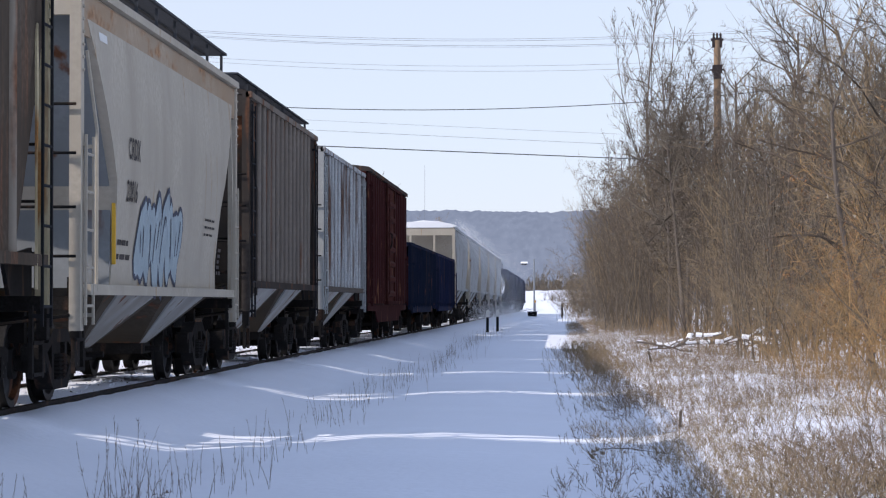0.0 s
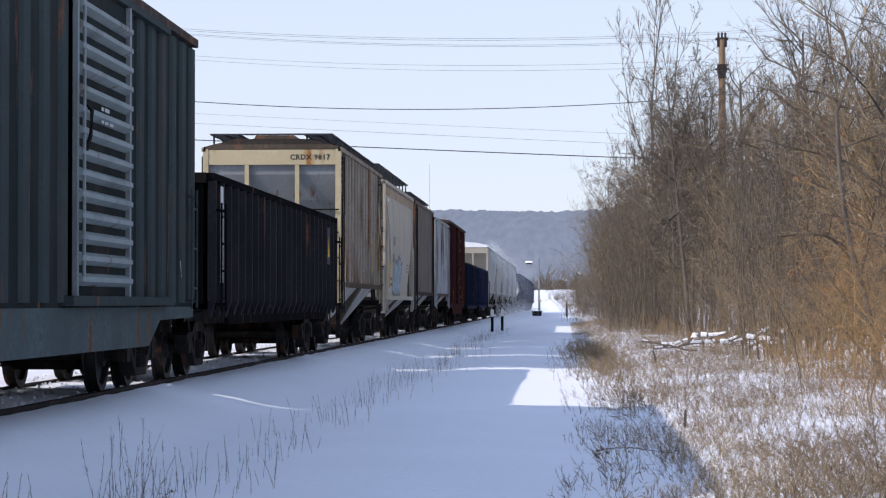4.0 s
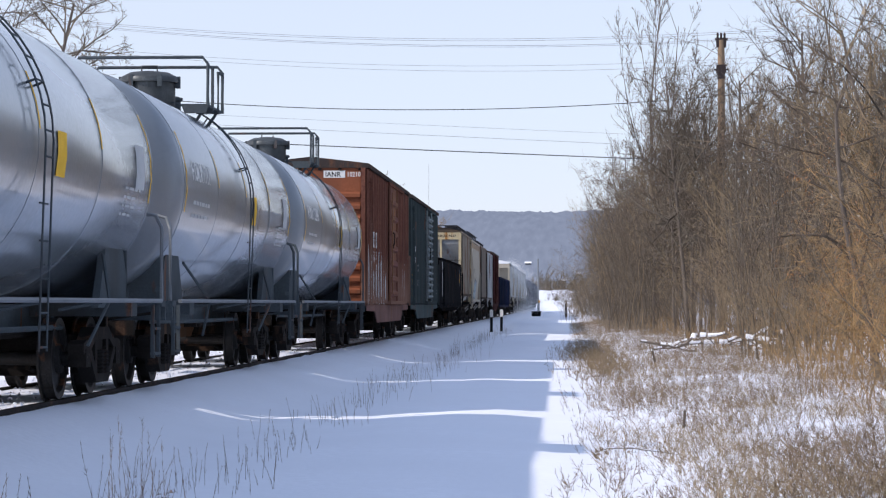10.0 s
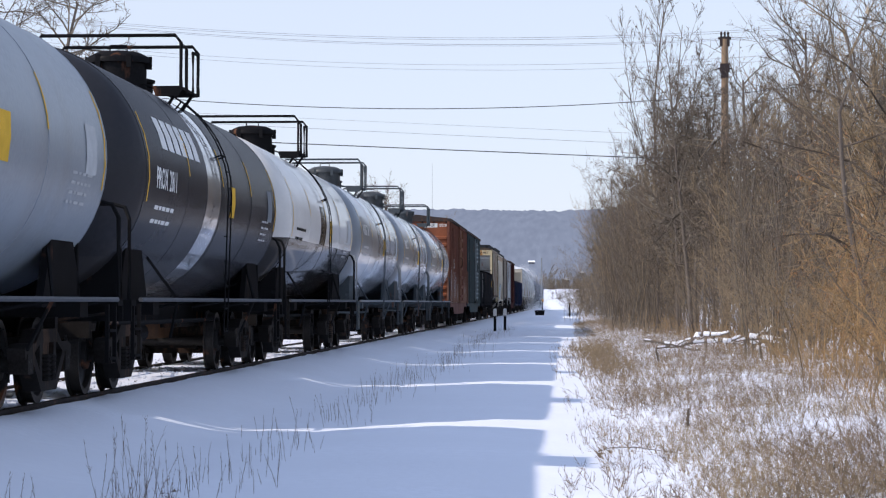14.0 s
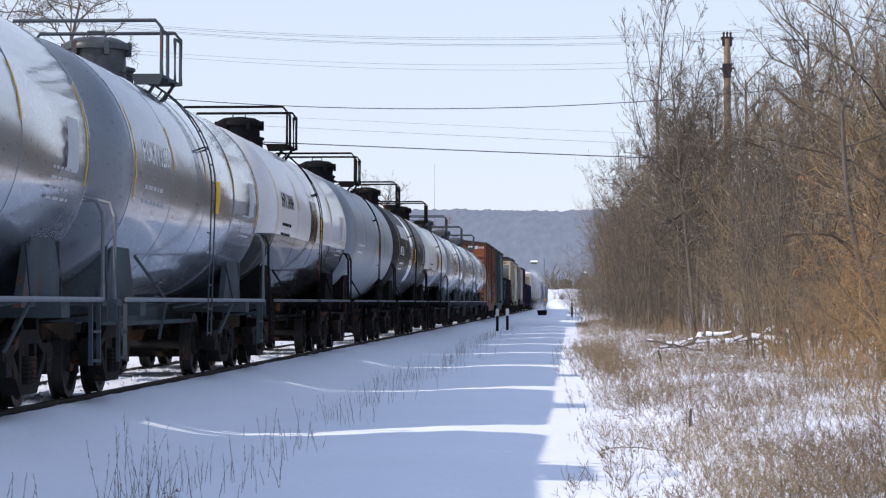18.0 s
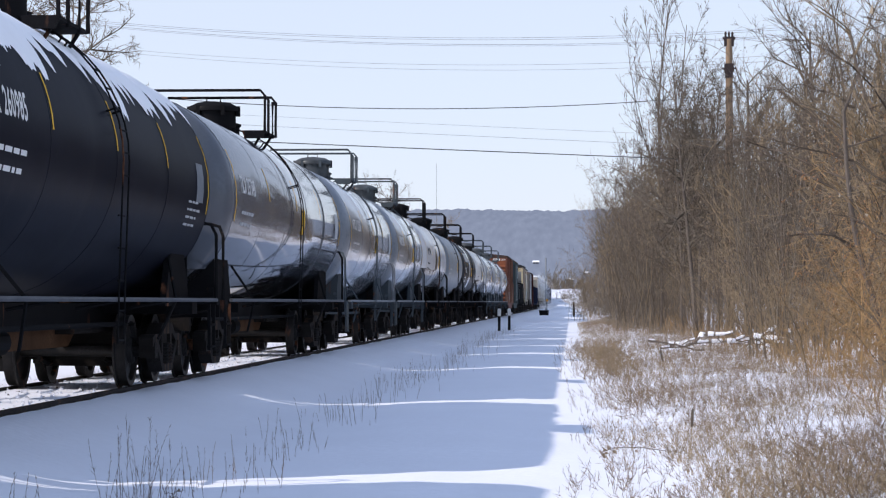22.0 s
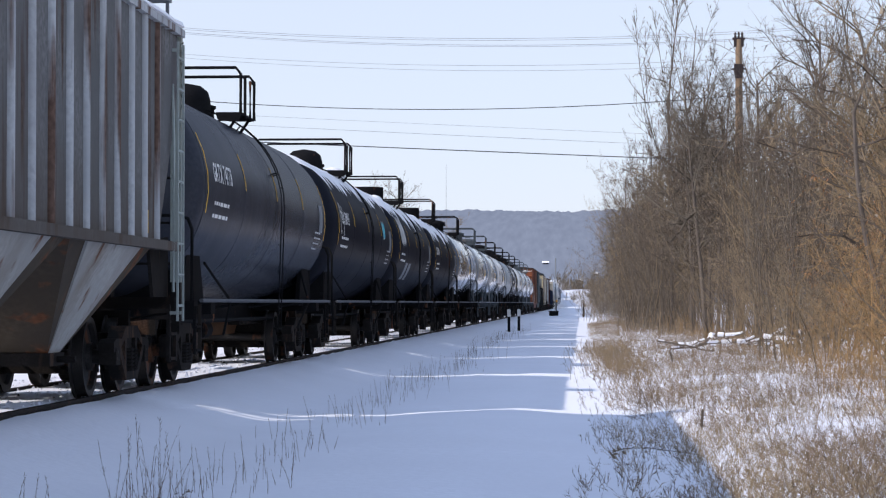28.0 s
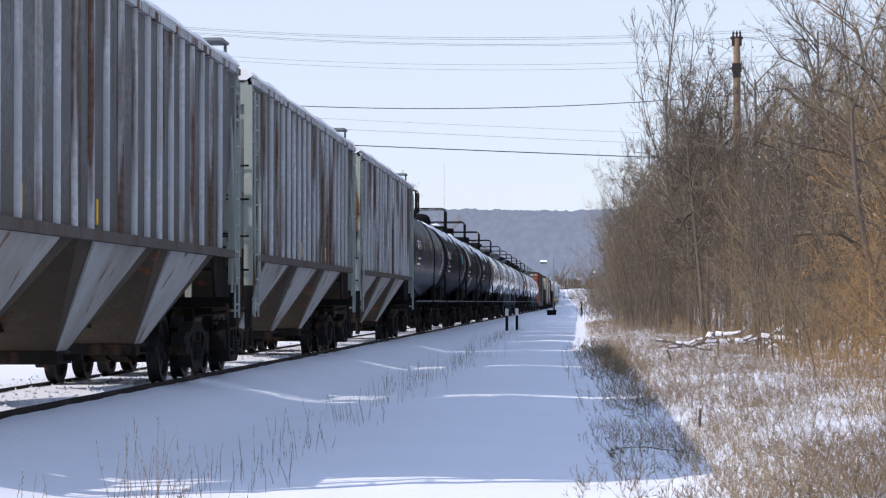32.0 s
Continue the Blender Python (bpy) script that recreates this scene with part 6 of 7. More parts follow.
rng = random.Random(11)
THICKET = "shrubs of the roadside thicket"
WOOD = "trees of the roadside thicket"
# shrubs below y 28 are unseen, added to dim the cars' reflections
for row, (y0, step, kinds, low, high) in enumerate(((33, 3.0, (1, 0, 1, 3, 2), 0.75, 1.15), (-30, 3.0, (0, 1, 2, 4, 3), 1.35, 1.8), (-30, 3.2, (2, 4, 0, 4), 1.9, 2.4), (-30, 5.0, (2, 4, 0, 4), 2.1, 2.7))):
    y = y0
    while y < (310 if row < 2 else 120):
        stretch = 1 + max(0, y - 130) / 80
        x = edge_x(y) + 0.3 + 2.1 * row + rng.uniform(-0.7, 0.7)
        kind = rng.choice(kinds if y < 56 else (0, 2, 4, 5) if y < 85 else (4, 2, 4, 5))
        words = ("tangled brown leafless shrub in snow", "orange-brown leafless shrub in snow", "tangled brown leafless shrub in snow", "orange-brown leafless shrub in snow", "grey leafless shrub in snow", "dark reddish leafless shrub in snow")[kind]
        near = 0.80 + 0.20 * smooth(40, 90, y)
        stand(SHRUBS[kind], x, y, rng.uniform(low, high) * near * (1 + 0.12 * max(0, y - 120) / 100), rng.uniform(0, 6.28), words, "shrub", "shrub", THICKET, 1 - 0.4 * smooth(80, 110, y) + 0.4 * smooth(150, 190, y))
        y += step * stretch * rng.uniform(0.75, 1.25) * (1.7 if y < 28 else 1)
for row in range(3):
    y = 36 + 3 * row
    while y < (330 if row < 1 else 130):
        x = edge_x(y) + 4.0 + 3.0 * row + rng.uniform(-1.3, 1.3)
        near = 0.72 + 0.28 * smooth(35, 95, y) + 0.1 * smooth(150, 260, y)
        stand(TREES[rng.randrange(5)], x, y, rng.uniform(1.05, 1.35) * near, rng.uniform(0, 6.28), "bare grey-brown tree with fine upright branches", group=WOOD)
        y += rng.uniform(4.6, 8.0) * (1 + max(0, y - 130) / 80)
for x, y, size, k in ((4.2, 128, 1.05, 0), (3.0, 131, 0.72, 1), (4.9, 132, 0.98, 2), (12.5, 92, 0.72, 1), (11.5, 70, 0.55, 2)):
    stand(SLENDER[k], x, y, size, rng.uniform(0, 6.28), "tall slender bare poplar above the thicket", group=WOOD)
for x, y, size, k in ((6.9, 95, 1.0, 0), (6.5, 88, 0.9, 2), (5.9, 84, 0.85, 4)):
    stand(TREES[k], x, y, size, rng.uniform(0, 6.28), "bare grey-brown tree beside the utility pole", group=WOOD)
for x, y, size, k in ((4.45, 92, 1.28, 0), (5.15, 95, 1.24, 1), (4.0, 99, 1.14, 1), (4.85, 100, 1.33, 0), (3.8, 108, 1.14, 1), (5.5, 90, 1.1, 0), (4.6, 104, 1.2, 1)):
    stand(ROUND[k], x + 0.3, y, size, rng.uniform(0, 6.28), "bare grey tree with a dense rounded crown", group=WOOD, slim=0.72)
for k in range(44):
    y = rng.uniform(104, 165)
    stand(SHRUBS[(4, 5, 4, 2)[k % 4]], y * rng.uniform(0.025, 0.046) - 0.012 * (y - 104), y, rng.uniform(1.7, 2.3), rng.uniform(0, 6.28), "tall dense grey-brown shrub of the thicket", "shrub", "shrub", THICKET, 0.5)
for x, y, size, k in ((3.9, 150, 1.25, 1), (3.5, 166, 1.3, 0), (3.4, 182, 1.35, 1), (3.3, 204, 1.45, 0), (4.6, 158, 1.3, 0)):
    stand(ROUND[k], x, y, size, rng.uniform(0, 6.28), "bare grey tree at the thicket's far edge", group=WOOD, slim=0.8)
for x, y, size, k in ((4.1, 114, 1.0, 0), (4.9, 110, 1.0, 1), (5.4, 104, 0.9, 0)):
    stand(SEEDED[k], x, y, size, rng.uniform(0, 6.28), "bare tree hung with pale dry seed heads", group=WOOD)
for k in range(110):
    y = rng.uniform(56, 92)
    stand(SAPLINGS[k % 3], y * rng.uniform(0.072, 0.128), y, rng.uniform(0.85, 1.15) * (0.72 + 0.36 * (y - 56) / 36), rng.uniform(0, 6.28), "thin straight leafless sapling in the thicket", "sapling", "sapling", WOOD)
for x, y, size, k, spin in ((5.95, 43.5, 0.98, 0, 0.6), (5.0, 37.0, 0.55, 1, 2.4)):
    stand(ARCHED[k], x, y, size, spin, "spreading bare tree with arched dark limbs", group=WOOD)
for x, y, size, k in ((4.3, 29.5, 0.62, 1), (4.9, 31.5, 0.75, 3), (4.6, 34.5, 0.7, 1), (5.3, 36.0, 0.85, 3), (4.8, 38.5, 0.7, 1)):
    stand(SHRUBS[k], x, y, size, rng.uniform(0, 6.28), "orange-brown leafless shrub in snow", "shrub", "shrub", THICKET)
for x, y, size, k in ((-17.6, 77, 1.42, 0), (-19.8, 82, 1.5, 1), (-23, 84, 1.5, 0)):
    stand(ROUND[k], x, y, size, rng.uniform(0, 6.28), "bare tree on the far side of the tracks", group="trees beyond the tracks")
for x, y, size, k in ((-13.5, 190, 1.15, 2), (-15.0, 186, 1.0, 1), (-16.5, 197, 1.2, 3), (-12.2, 205, 0.9, 0)):
    stand(TREES[k], x, y, size, rng.uniform(0, 6.28), "bare tree on the far side of the tracks", group="trees beyond the tracks")

# low brush and straw at the foot of the thicket
nr = np.random.default_rng(5)


def scatter(count, y0, y1, inner, outer, power=1.0):
    y = y0 + (y1 - y0) * nr.uniform(0, 1, count) ** power
    e = np.interp(y, (17, 38, 56, 88, 122, 170, 260), (4.3, 5.1, 5.7, 6.2, 4.3, 2.8, 2.1))
    x = inner + (e + outer - inner) * nr.uniform(0, 1, count)
    return x, y


def low_brush(name, label, mat, count, height, lean, r, kids, inner, threshold, seed, power=1.5, y1=170, category="grass"):
    x, y = scatter(count, 17, y1, inner, 0.6, power)
    bare = 0.42 * np.exp(-((x - 2.9) / 0.5) ** 2 - ((y - 25.5) / 4) ** 2) - 0.16 * np.exp(-((y - 18.5) / 2.5) ** 2) * (x > 0.9) + 0.35 * np.exp(-((x - 0.6) / 0.6) ** 2 - ((y - 22) / 6) ** 2)
    keep = np.array([noise.noise((a * 0.55, b * 0.28, seed)) + 0.45 * noise.noise((a * 1.9, b * 1.1, seed + 3)) > threshold + c for a, b, c in zip(x, y, bare)])
    x, y = x[keep], y[keep]
    z = np.array([ground_z(a, b) for a, b in zip(x, y)]) - 0.04
    n = len(x)
    d = np.column_stack([nr.normal(0, lean, n) - 0.22, nr.normal(0, lean, n), np.ones(n)])
    d /= np.linalg.norm(d, axis=1, keepdims=True)
    lv = grow(nr, np.column_stack([x, y, z]), d, height * nr.uniform(0.45, 1.25, n), np.full(n, r), [(2, kids, 0.45, 35), (1, 0, 0, 0)] if kids else [(2, 0, 0, 0)], 0.0, 0.2, 0.0026)
    ob = new(name, bushy(name, lv, mat))
    tagged(ob, label, category, kind="stuff")


low_brush("dry_grass", "straw-coloured dead grass poking through snow", STRAW, 30000, 0.26, 0.5, 0.0021, 3, 0.35, -0.14, 2, 1.7)
low_brush("low_brush", "low brown twiggy brush in snow", BRUSH, 10500, 0.50, 0.5, 0.0024, 8, 0.65, 0.0, 8, 1.6, category="brush")
low_brush("reddish_brush", "low dark reddish brush at the lane's edge", BRUSH, 5200, 0.24, 0.5, 0.0022, 6, 0.0, -0.02, 15, 1.8, 90, category="brush")
low_brush("tall_straw", "tall dead stems before the shrubs", TWIG_ORANGE, 1500, 1.0, 0.30, 0.005, 4, 3.6, -0.05, 21, category="brush")

# a dark knee-high stand of brush right at the lane's edge
m = 800
by = 42 + 34 * nr.uniform(0, 1, m)
bx = 0.85 + nr.normal(0, 0.42, m) + 0.010 * (52 - by)
bz = np.array([ground_z(a, b) - 0.03 for a, b in zip(bx, by)])
bd = np.column_stack([nr.normal(0, 0.4, m) - 0.15, nr.normal(0, 0.4, m), np.ones(m)])
lv = grow(nr, np.column_stack([bx, by, bz]), bd / np.linalg.norm(bd, axis=1, keepdims=True), 0.42 * nr.uniform(0.4, 1.2, m), np.full(m, 0.004), [(2, 8, 0.5, 38), (1, 0, 0, 0)], 0.0, 0.2, 0.003)
tagged(new("lane_brush", bushy("lane_brush", lv, TWIG_BROWN)), "dark twiggy brush crowding the lane's edge", "brush", kind="stuff")

# dead weeds along the foot of the bank
wr = np.random.default_rng(8)
n = 1150
wy = 19.5 + 118 * wr.uniform(0, 1, n) ** 1.3
wx = -2.95 + wr.normal(0, 0.30, n) - 0.3 * (wy > 85)
patchy = (wr.uniform(0, 1, n) < np.where(wy < 30, 0.45, 0.85)) & (np.array([noise.noise((a * 1.3, b * 0.35, 31)) for a, b in zip(wx, wy)]) > -0.04)
wx, wy = wx[patchy], wy[patchy]
tall = 0.10 + 0.36 * wr.uniform(0, 1, len(wx)) ** 1.5
# a taller stand nearest the lane's beginning
for cx, cy, sx, sy, count, low, high in ((-2.92, 16.4, 0.15, 0.35, 22, 0.28, 0.78), (-3.0, 18.6, 0.25, 0.7, 18, 0.15, 0.45), (-3.68, 16.3, 0.13, 0.25, 5, 0.25, 0.50), (-2.55, 19.5, 0.2, 0.9, 12, 0.12, 0.36)):
    wx, wy, tall = np.append(wx, cx + wr.normal(0, sx, count)), np.append(wy, cy + wr.normal(0, sy, count)), np.append(tall, wr.uniform(low, high, count))
n = len(wx)
p = np.column_stack([wx, wy, [ground_z(a, b) - 0.03 for a, b in zip(wx, wy)]])
d = np.column_stack([wr.normal(0, 0.10, n), wr.normal(0, 0.10, n), np.ones(n)])
lv = grow(wr, p, d / np.linalg.norm(d, axis=1, keepdims=True), tall, np.full(n, 0.0021), [(4, 20, 0.11, 26), (1, 0, 0, 0)], 0.03, 0.07, 0.0018)
tagged(new("dead_weeds", bushy("dead_weeds", lv, WEED)), "dry dead weed stems standing in snow along the bank", "weeds", kind="stuff")

# one dark tuft of curled dead leaves among the weeds
lv = clump(45, 9, 0.34, 0.22, [(4, 9, 0.35, 45), (1, 0, 0, 0)], 0.003, 0.035, 0.1, 0.15, 0.0022)
tuft = thing("weed_tuft", "dark withered weed tuft with curled leaves in snow", "weeds", pose(-2.72, 16.6, ground_z(-2.72, 16.6)))
tagged(part("stems", stick_mesh("stems", lv[0], TWIG_DARK, lv[1]), None, tuft), "thin dark stems", kind="stuff")
part("leaves", stick_mesh("leaves", [], LEAF_DULL, [], curled(lv, 190, 0.009, 46, 9, 1), LEAF_DULL), None, tuft, "curled dark leaves").name = "leaf_cluster"

# a withered sprig leaning out over the lane's snow
sprig = thing("withered_sprig", "withered grey-brown sprig with curled leaves bent over the snow", "twig", pose(0.28, 23.2, ground_z(0.28, 23.2)))
sr = random.Random(12)
stem = [(0.0, 0.0, 0.06), (0.12, 0.03, 0.10), (0.35, 0.10, 0.10), (0.9, 0.25, 0.02)]
part("stem", Shape().tube(stem, 0.0035, 5), TWIG_DARK, sprig)
leaf = Shape().prism([(0, 0), (0.02, 0.012), (0.05, 0.0), (0.02, -0.012)], -0.002, 0.002, "xy").mesh("leaf", BRUSH)
for k in range(24):
    u = sr.uniform(0, 1.0) ** 1.8
    a, b = (Vector(stem[0]), Vector(stem[1])) if u < 0.5 else (Vector(stem[1]), Vector(stem[2]))
    p = a.lerp(b, (u * 2) % 1)
    part("leaf", leaf, None, sprig, m=pose(p.x, p.y + sr.uniform(-0.03, 0.03), p.z + sr.uniform(-0.05, 0.02), sr.uniform(-70, 70), sr.uniform(-70, 70), sr.uniform(0, 360)))

# two cattails in the verge
for x, y, h, lean in ((1.13, 23.6, 0.42, 3), (1.45, 35.5, 0.75, -14)):
    tail = thing("cattail", "dead cattail with a dark brown head", "cattail", pose(x, y, ground_z(x, y), 0, lean), group="cattails in the verge")
    part("stem", Shape().tube([(0, 0, -0.1), (0.005, 0, h)], 0.004, 5), STRAW, tail)
    part("head", Shape().turned([(0.005, 0), (0.014, 0.015), (0.014, 0.16), (0.004, 0.18)], "z", (0.005, 0, h - 0.16), 8), TWIG_DARK, tail, "dark brown head")

# ---- poles, wires and small things ----
POLE_WOOD = material("pole_wood", (0.27, 0.19, 0.125), 0.85, 0, 0.2, 3, 0.4, 25)
WIRE = material("wire", (0.06, 0.065, 0.075), 0.6, 0.2, 0.1, 3, 0)
THIN_WIRE = material("thin_wire", (0.30, 0.32, 0.36), 0.5, 0.3, 0.1, 3, 0)
CERAMIC = material("dark_insulator", (0.05, 0.04, 0.04), 0.3, 0, 0.2, 4, 0)
WHITE_POST = material("white_post_paint", (0.75, 0.74, 0.70), 0.6, 0, 0.1, 5, 0.1)
ORANGE_CAP = material("yellow_cap", (0.75, 0.36, 0.06), 0.6, 0, 0.1, 5, 0)
POLE_AT = (6.42, 100.0)
pole = thing("utility_pole", "brown wooden utility pole with insulators above the thicket", "utility pole", pose(*POLE_AT, 0))
part("shaft", Shape().turned([(0.19, -0.3), (0.17, 5), (0.135, 12.3)], "z", (0, 0, 0), 14), POLE_WOOD, pole, smooth=True)
for dx in (-0.14, 0.0, 0.14):
    part("insulator", Shape().turned([(0.035, 0), (0.055, 0.06), (0.035, 0.10), (0.055, 0.16), (0.03, 0.24)], "z", (dx, 0, 12.36), 8), CERAMIC, pole)
part("bracket", Shape().box(-0.20, 0.20, -0.10, 0.10, 12.0, 12.38).box(-0.26, 0.26, -0.05, 0.05, 12.28, 12.38), CERAMIC, pole, "dark top bracket")
part("lower_bracket", Shape().box(-0.19, 0.19, -0.17, 0.17, 10.95, 11.28).box(-0.3, 0.3, -0.04, 0.04, 11.05, 11.12).box(-0.15, 0.15, -0.15, 0.15, 10.7, 10.95), CERAMIC, pole)


def wire(label, z, slope, bow, r, mat, x0=-46, x1=17):
    pts = [(x, POLE_AT[1], z + slope * x + bow * x * x) for x in np.linspace(x0, x1, 40)]
    thing("overhead_wire", label, "wire", group="wires across the line", shape=Shape().tube(pts, r, 5), material=mat)


for z, slope, bow, r in ((12.42, 0.0148, 0.00275, 0.008), (12.34, 0.0142, 0.00275, 0.008), (12.13, 0.0112, 0.0029, 0.009), (12.07, 0.0110, 0.0029, 0.007),
                         (11.30, 0.0147, 0.00284, 0.007), (11.08, 0.0132, 0.00298, 0.007)):
    wire("thin bright overhead wire over the tracks", z, slope, bow, r, THIN_WIRE)
wire("dark overhead cable over the tracks", 9.595, 0.0413, 0.00374, 0.017, WIRE)
wire("thin overhead wire over the tracks", 8.57, -0.0475, 0.0002, 0.006, THIN_WIRE)
wire("thin overhead wire over the tracks", 8.15, -0.0485, 0.0002, 0.008, THIN_WIRE)
wire("dark overhead cable over the tracks", 7.565, -0.0433, 0.0001, 0.020, WIRE)

for x, y, lean in ((-3.80, 126, 2), (-3.36, 129, -2)):
    post = thing("marker_post", "white-topped trackside marker post in snow", "marker post", pose(x, y, ground_z(x, y), lean), group="trackside marker posts")
    part("shaft", Shape().box(-0.07, 0.07, -0.07, 0.07, -0.2, 0.85), BLACK, post, "black lower half")
    part("cap", Shape().box(-0.085, 0.085, -0.085, 0.085, 0.78, 1.12).box(-0.06, 0.06, -0.06, 0.06, 1.12, 1.16), WHITE_POST, post, "white upper half")
box = thing("trackside_box", "low black trackside box with a yellow-tipped stick", "equipment box", pose(-3.3, 281, ground_z(-3.3, 281)))
part("case", Shape().hull((-0.5, 0.5, -0.4, 0.4), (-0.55, 0.55, -0.45, 0.45), -0.1, 0.5).box(-0.6, 0.6, -0.5, 0.5, 0.5, 0.58), BLACK, box)
part("stick", Shape().box(0.30, 0.38, -0.04, 0.04, 0.5, 1.6), BLACK, box)
part("tip", Shape().box(0.22, 0.46, -0.06, 0.06, 1.6, 1.85), ORANGE_CAP, box, "yellow tip")
far_pole = thing("utility_pole", "thin pale pole standing far down the line", "utility pole", pose(-4.6, 420, 0))
part("shaft", Shape().turned([(0.17, -0.3), (0.12, 9.2)], "z", (0, 0, 0), 8), GALVANISED, far_pole)
stake = thing("marker_stake", "thin dark stake at the lane's edge", "stake", pose(0.12, 253, ground_z(0.12, 253)))
part("shaft", Shape().box(-0.09, 0.09, -0.05, 0.05, -0.2, 1.45), BLACK, stake)

# fallen branch under snow by the thicket
log = thing("fallen_branch", "fallen branch capped with snow before the shrubs", "branch", pose(3.45, 60, ground_z(3.45, 60) + 0.04))
limbs = ([(-1.3, 0.3, 0.10), (-0.4, 0, 0.20), (0.6, -0.2, 0.26), (1.6, 0.1, 0.42), (2.1, 0.2, 0.62)], [(0.4, -0.2, 0.24), (0.9, -0.6, 0.42), (1.8, -0.8, 0.34)],
         [(-0.6, 0.1, 0.18), (-0.2, -0.3, 0.42), (0.5, -0.5, 0.50)], [(1.0, 0, 0.3), (1.3, 0.4, 0.45), (1.6, 0.5, 0.62)], [(-1.6, 0.2, 0.30), (-0.9, 0.1, 0.16), (-0.2, 0.3, 0.05)])
lr = random.Random(6)
for k in range(9):
    a = Vector((lr.uniform(-1.4, 1.9), lr.uniform(-0.4, 0.4), 0.12 + 0.02 * k))
    b = a + Vector((lr.uniform(-0.5, 0.7), lr.uniform(-0.3, 0.3), lr.uniform(-0.02, 0.30)))
    c = b + Vector((lr.uniform(-0.2, 0.5), lr.uniform(-0.2, 0.2), lr.uniform(-0.05, 0.15)))
    limbs += ([tuple(a), tuple(b), tuple(c)],)
for k, pts in enumerate(limbs):
    bent = []
    for a, b in zip(pts, pts[1:]):
        for u in (0.0, 0.33, 0.67):
            bent.append(tuple(Vector(a).lerp(Vector(b), u) + Vector((0, lr.uniform(-0.05, 0.05), lr.uniform(-0.04, 0.04)))))
    limb = part("limb", Shape().tube(bent + [pts[-1]], 0.028 if k < 5 else 0.014, 6), BARK, log)
    pts = bent + [pts[-1]]
    if k < 11:
        for (x0, y0, h0), (x1, y1, h1) in zip(pts, pts[1:]):
            if lr.random() < 0.72:
                u0, u1 = lr.uniform(0, 0.25), lr.uniform(0.7, 1.0)
                ends = [(x0 + (x1 - x0) * u, y0 + (y1 - y0) * u, h0 + (h1 - h0) * u + 0.03) for u in (u0, 0.45, u1)]
                part("snow_cover", Shape().tube(ends, lr.uniform(0.02, 0.065), 6), ROOF_SNOW, limb, "snow lying along it", smooth=True)

# ---- far down the line ----
mound = []
mx, my = spaced([(-16, 1), (26, 1)]), spaced([(520, 5), (640, 1)])
for y in my:
    for x in mx:
        up = smooth(520, 600, y) * (4.9 - 2.6 * smooth(8, 24, x)) * smooth(-16, -9, x) * (1 - smooth(22, 26, x))
        mound.append((x, y, -0.3 + up * (1 - 0.6 * smooth(615, 640, y)) + 0.4 * noise.noise((x * 0.3, y * 0.06, 0))))
n = len(mx)
me = bpy.data.meshes.new("snow_rise")
me.from_pydata(mound, [], [(j * n + i, j * n + i + 1, (j + 1) * n + i + 1, (j + 1) * n + i) for j in range(len(my) - 1) for i in range(n - 1)])
me.materials.append(SNOW)
tagged(new("snow_rise", me), "sunlit snowy rise beyond the end of the lane", "snow bank", kind="structure")
FAR_TREES = []
for k in range(3):
    lv = clump(140 + k, 4, 7.0, 0.2, [(4, 8, 0.45, 40), (2, 6, 0.5, 40), (1, 0, 0, 0)], 0.12, 0.6, 0.3, 0.1)
    for level in lv:
        for i, (a, b, c, d) in enumerate(level):
            level[i] = (a, b, np.maximum(c, 0.05), np.maximum(d, 0.05))
    FAR_TREES.append(bushy("far_tree", lv, TWIG_GREY))
fr = random.Random(3)
FAR = "bare trees at the end of the lane"
for x, y, s in ((-2.2, 560, 0.75), (-0.5, 575, 0.6), (-9, 600, 0.9), (12, 545, 1.0), (15, 560, 1.2), (9, 530, 0.8)):
    stand(FAR_TREES[fr.randrange(3)], x, y, s, fr.uniform(0, 6), "bare tree on the snowy rise", group=FAR)
for k in range(34):
    y = fr.uniform(645, 720)
    stand(FAR_TREES[fr.randrange(3)], fr.uniform(-0.017, 0.006) * y, y, fr.uniform(0.8, 1.35), fr.uniform(0, 6), "bare tree on the snowy rise", group=FAR)
for k in range(48):
    y = fr.uniform(680, 1500)
    stand(FAR_TREES[fr.randrange(3)], fr.uniform(-0.19, 0.05) * y, y, fr.uniform(0.9, 1.7), fr.uniform(0, 6), "bare tree of the far woods below the hill", group="far woods below the hill")

mast = thing("radio_mast", "thin grey radio mast on the far hill", "radio mast", pose(-112, 2000, 0))
part("lattice", Shape().turned([(0.25, 0), (0.15, 60), (0.10, 116)], "z", (0, 0, 0), 4), GALVANISED, mast)


def hill_height(x, y):
    u = (y - 1900) / 1000
    return (106 + 6 * noise.noise((x * 0.003, 2.0, 0)) + 2 * noise.noise((x * 0.012, 5.0, 0))) * smooth(0.0, 0.86, u) - 1.5


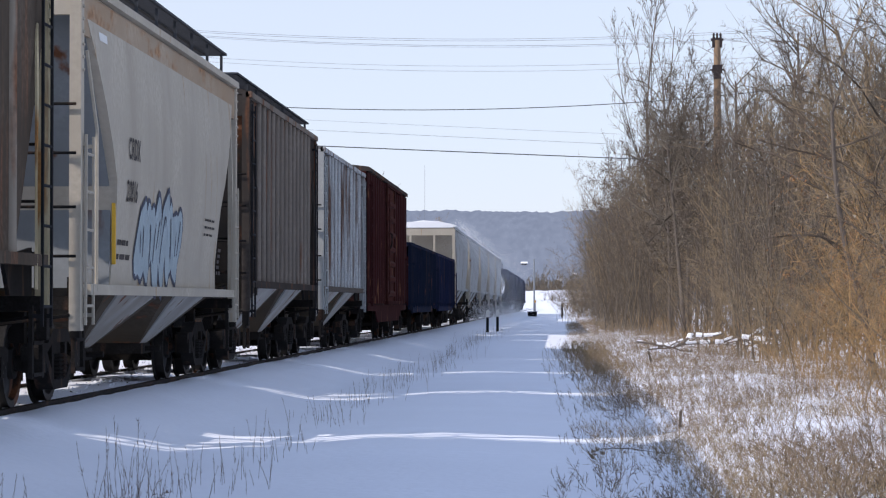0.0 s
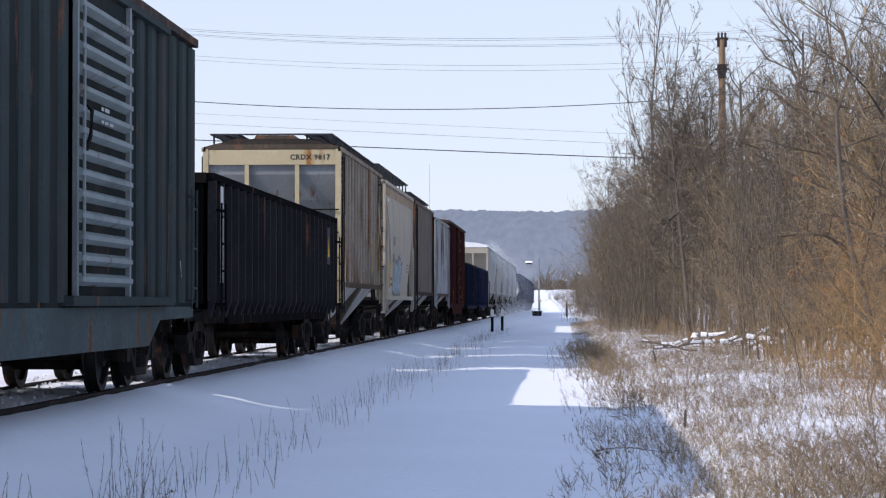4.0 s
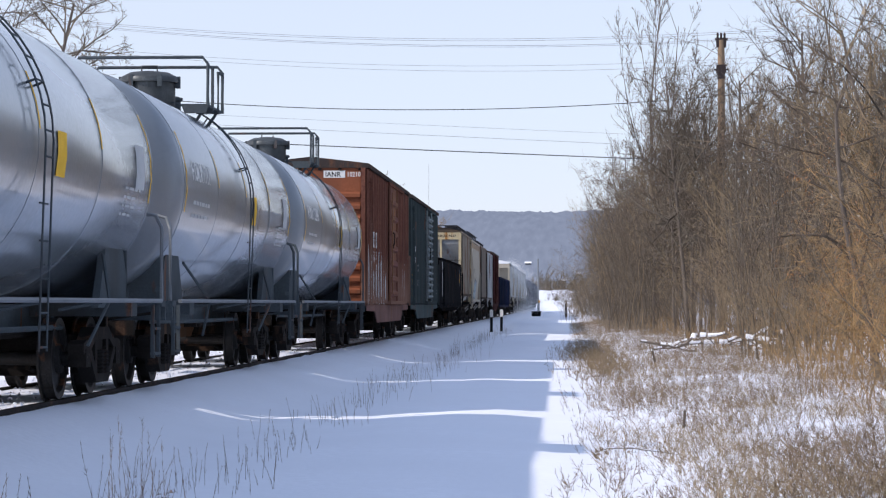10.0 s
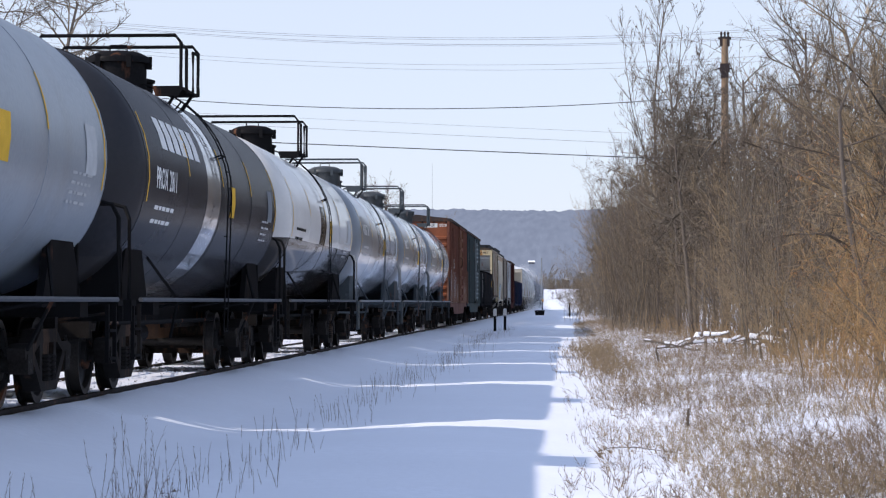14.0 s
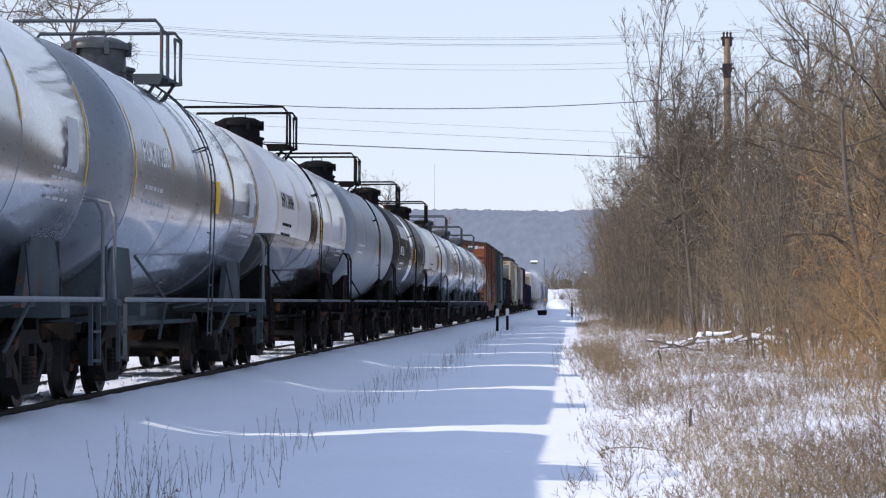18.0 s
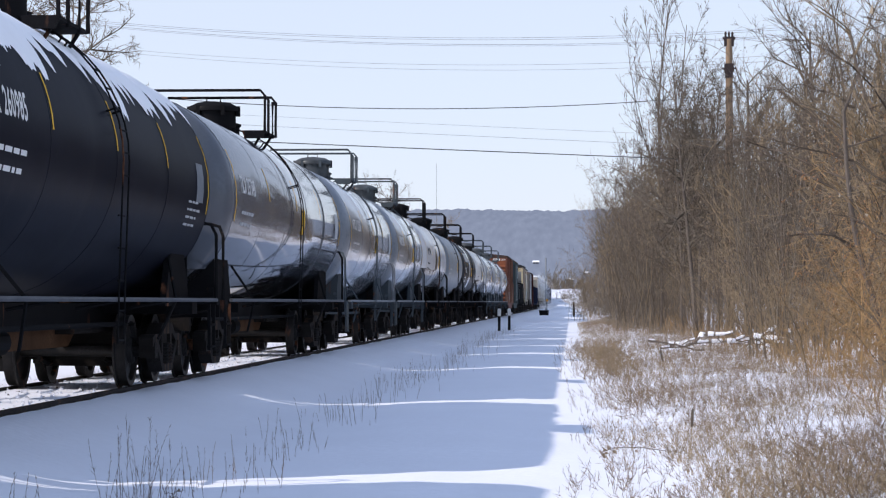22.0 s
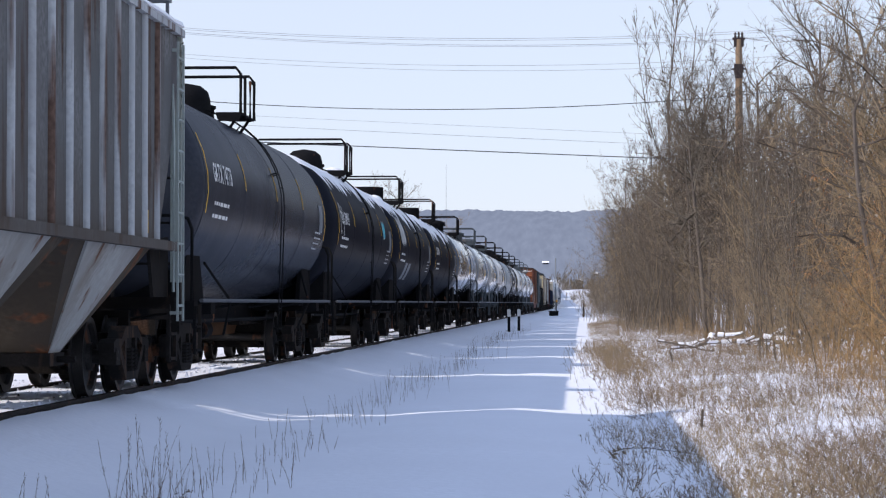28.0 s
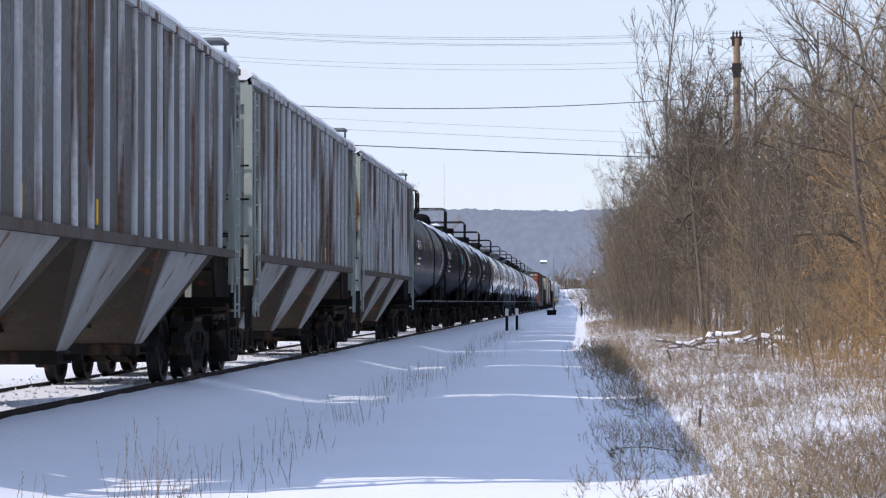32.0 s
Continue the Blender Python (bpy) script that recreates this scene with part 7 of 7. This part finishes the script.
PALE_WALL = material("pale_house_wall", (0.10, 0.10, 0.11), 0.8, 0, 0.1, 0.1, 0)
for x, y, w, d in ((-34, 2255, 5.5, 4), (-1, 2150, 3.5, 3), (12, 2190, 3.5, 3), (-48, 2170, 3, 3)):
    z = hill_height(x, y)
    house = thing("house", "small far house with a snow-covered roof", "house", pose(x, y, z), group="houses on the hillside")
    part("wall", Shape().box(-w / 2, w / 2, -d / 2, d / 2, -3, 1.0), PALE_WALL, house)
    part("roof", Shape().prism([(-d / 2 - 0.5, 1.0), (d / 2 + 0.5, 1.0), (0, 2.6)], -w / 2 - 0.5, w / 2 + 0.5), ROOF_SNOW, house, "snowy gable roof")
    for k in (-1, 1):
        part("window", Shape().box(k * w / 4 - 1, k * w / 4 + 1, -d / 2 - 0.1, -d / 2, -0.6, 0.5), BLACK, house)

# dry snow whirled up behind the fast front cars
rs = np.random.default_rng(17)
n = 90000
u = rs.uniform(0, 1, n) ** 1.2
plume = np.column_stack([1.5 + 1.6 * u + rs.normal(0, 0.25 + 0.5 * u), 32 - 75 * (1 - u), 4.6 - 2.6 * u + rs.normal(0, 0.25 + 0.9 * u)])
plume[:, 1] = -38 + 85 * u + rs.normal(0, 2, n)
m = 130000
drift = np.column_stack([1.2 + np.abs(rs.normal(0, 0.9, m)), rs.uniform(-25, 105, m), np.abs(rs.normal(0, 0.9, m)) * rs.uniform(0.3, 1.8, m)])
centre = np.concatenate([plume, drift])
centre[:, 2] = np.maximum(centre[:, 2], 0.02)
n += m
corner = rs.normal(size=(n, 3, 3)) * rs.uniform(0.003, 0.008, n)[:, None, None]
me = bpy.data.meshes.new("blown_snow")
me.vertices.add(3 * n)
me.vertices.foreach_set("co", (centre[:, None] + corner).astype(np.float32).ravel())
me.loops.add(3 * n)
me.loops.foreach_set("vertex_index", np.arange(3 * n, dtype=np.int32))
me.polygons.add(n)
me.polygons.foreach_set("loop_start", np.arange(n, dtype=np.int32) * 3)
me.update(calc_edges=True)
me.materials.append(ROOF_SNOW)
blown_snow = tagged(new("blown_snow", me), "fine dry snow whirled up beside the moving train", "blown snow", kind="stuff")
CARS.append((blown_snow, -15.0))


# ---- what moves ----
def motions():
    for car, middle in CARS:
        walk(car, [(t, pose(TRACK_X, SPEED * (t - middle), RAIL_Z)) for t in (0, 8, 16, 24, 32)])
    first = WHEELSETS[0]
    turn = math.degrees(SPEED / 0.457)
    walk(first, [(k / FPS, pose(0, 0, 0, -turn * k / FPS)) for k in range(32 * FPS + 1)])
    action, slot = first.animation_data.action, first.animation_data.action_slot
    for ob in WHEELSETS[1:]:
        ob.rotation_mode = "QUATERNION"
        keys = ob.animation_data_create()
        keys.action, keys.action_slot = action, slot


motions()
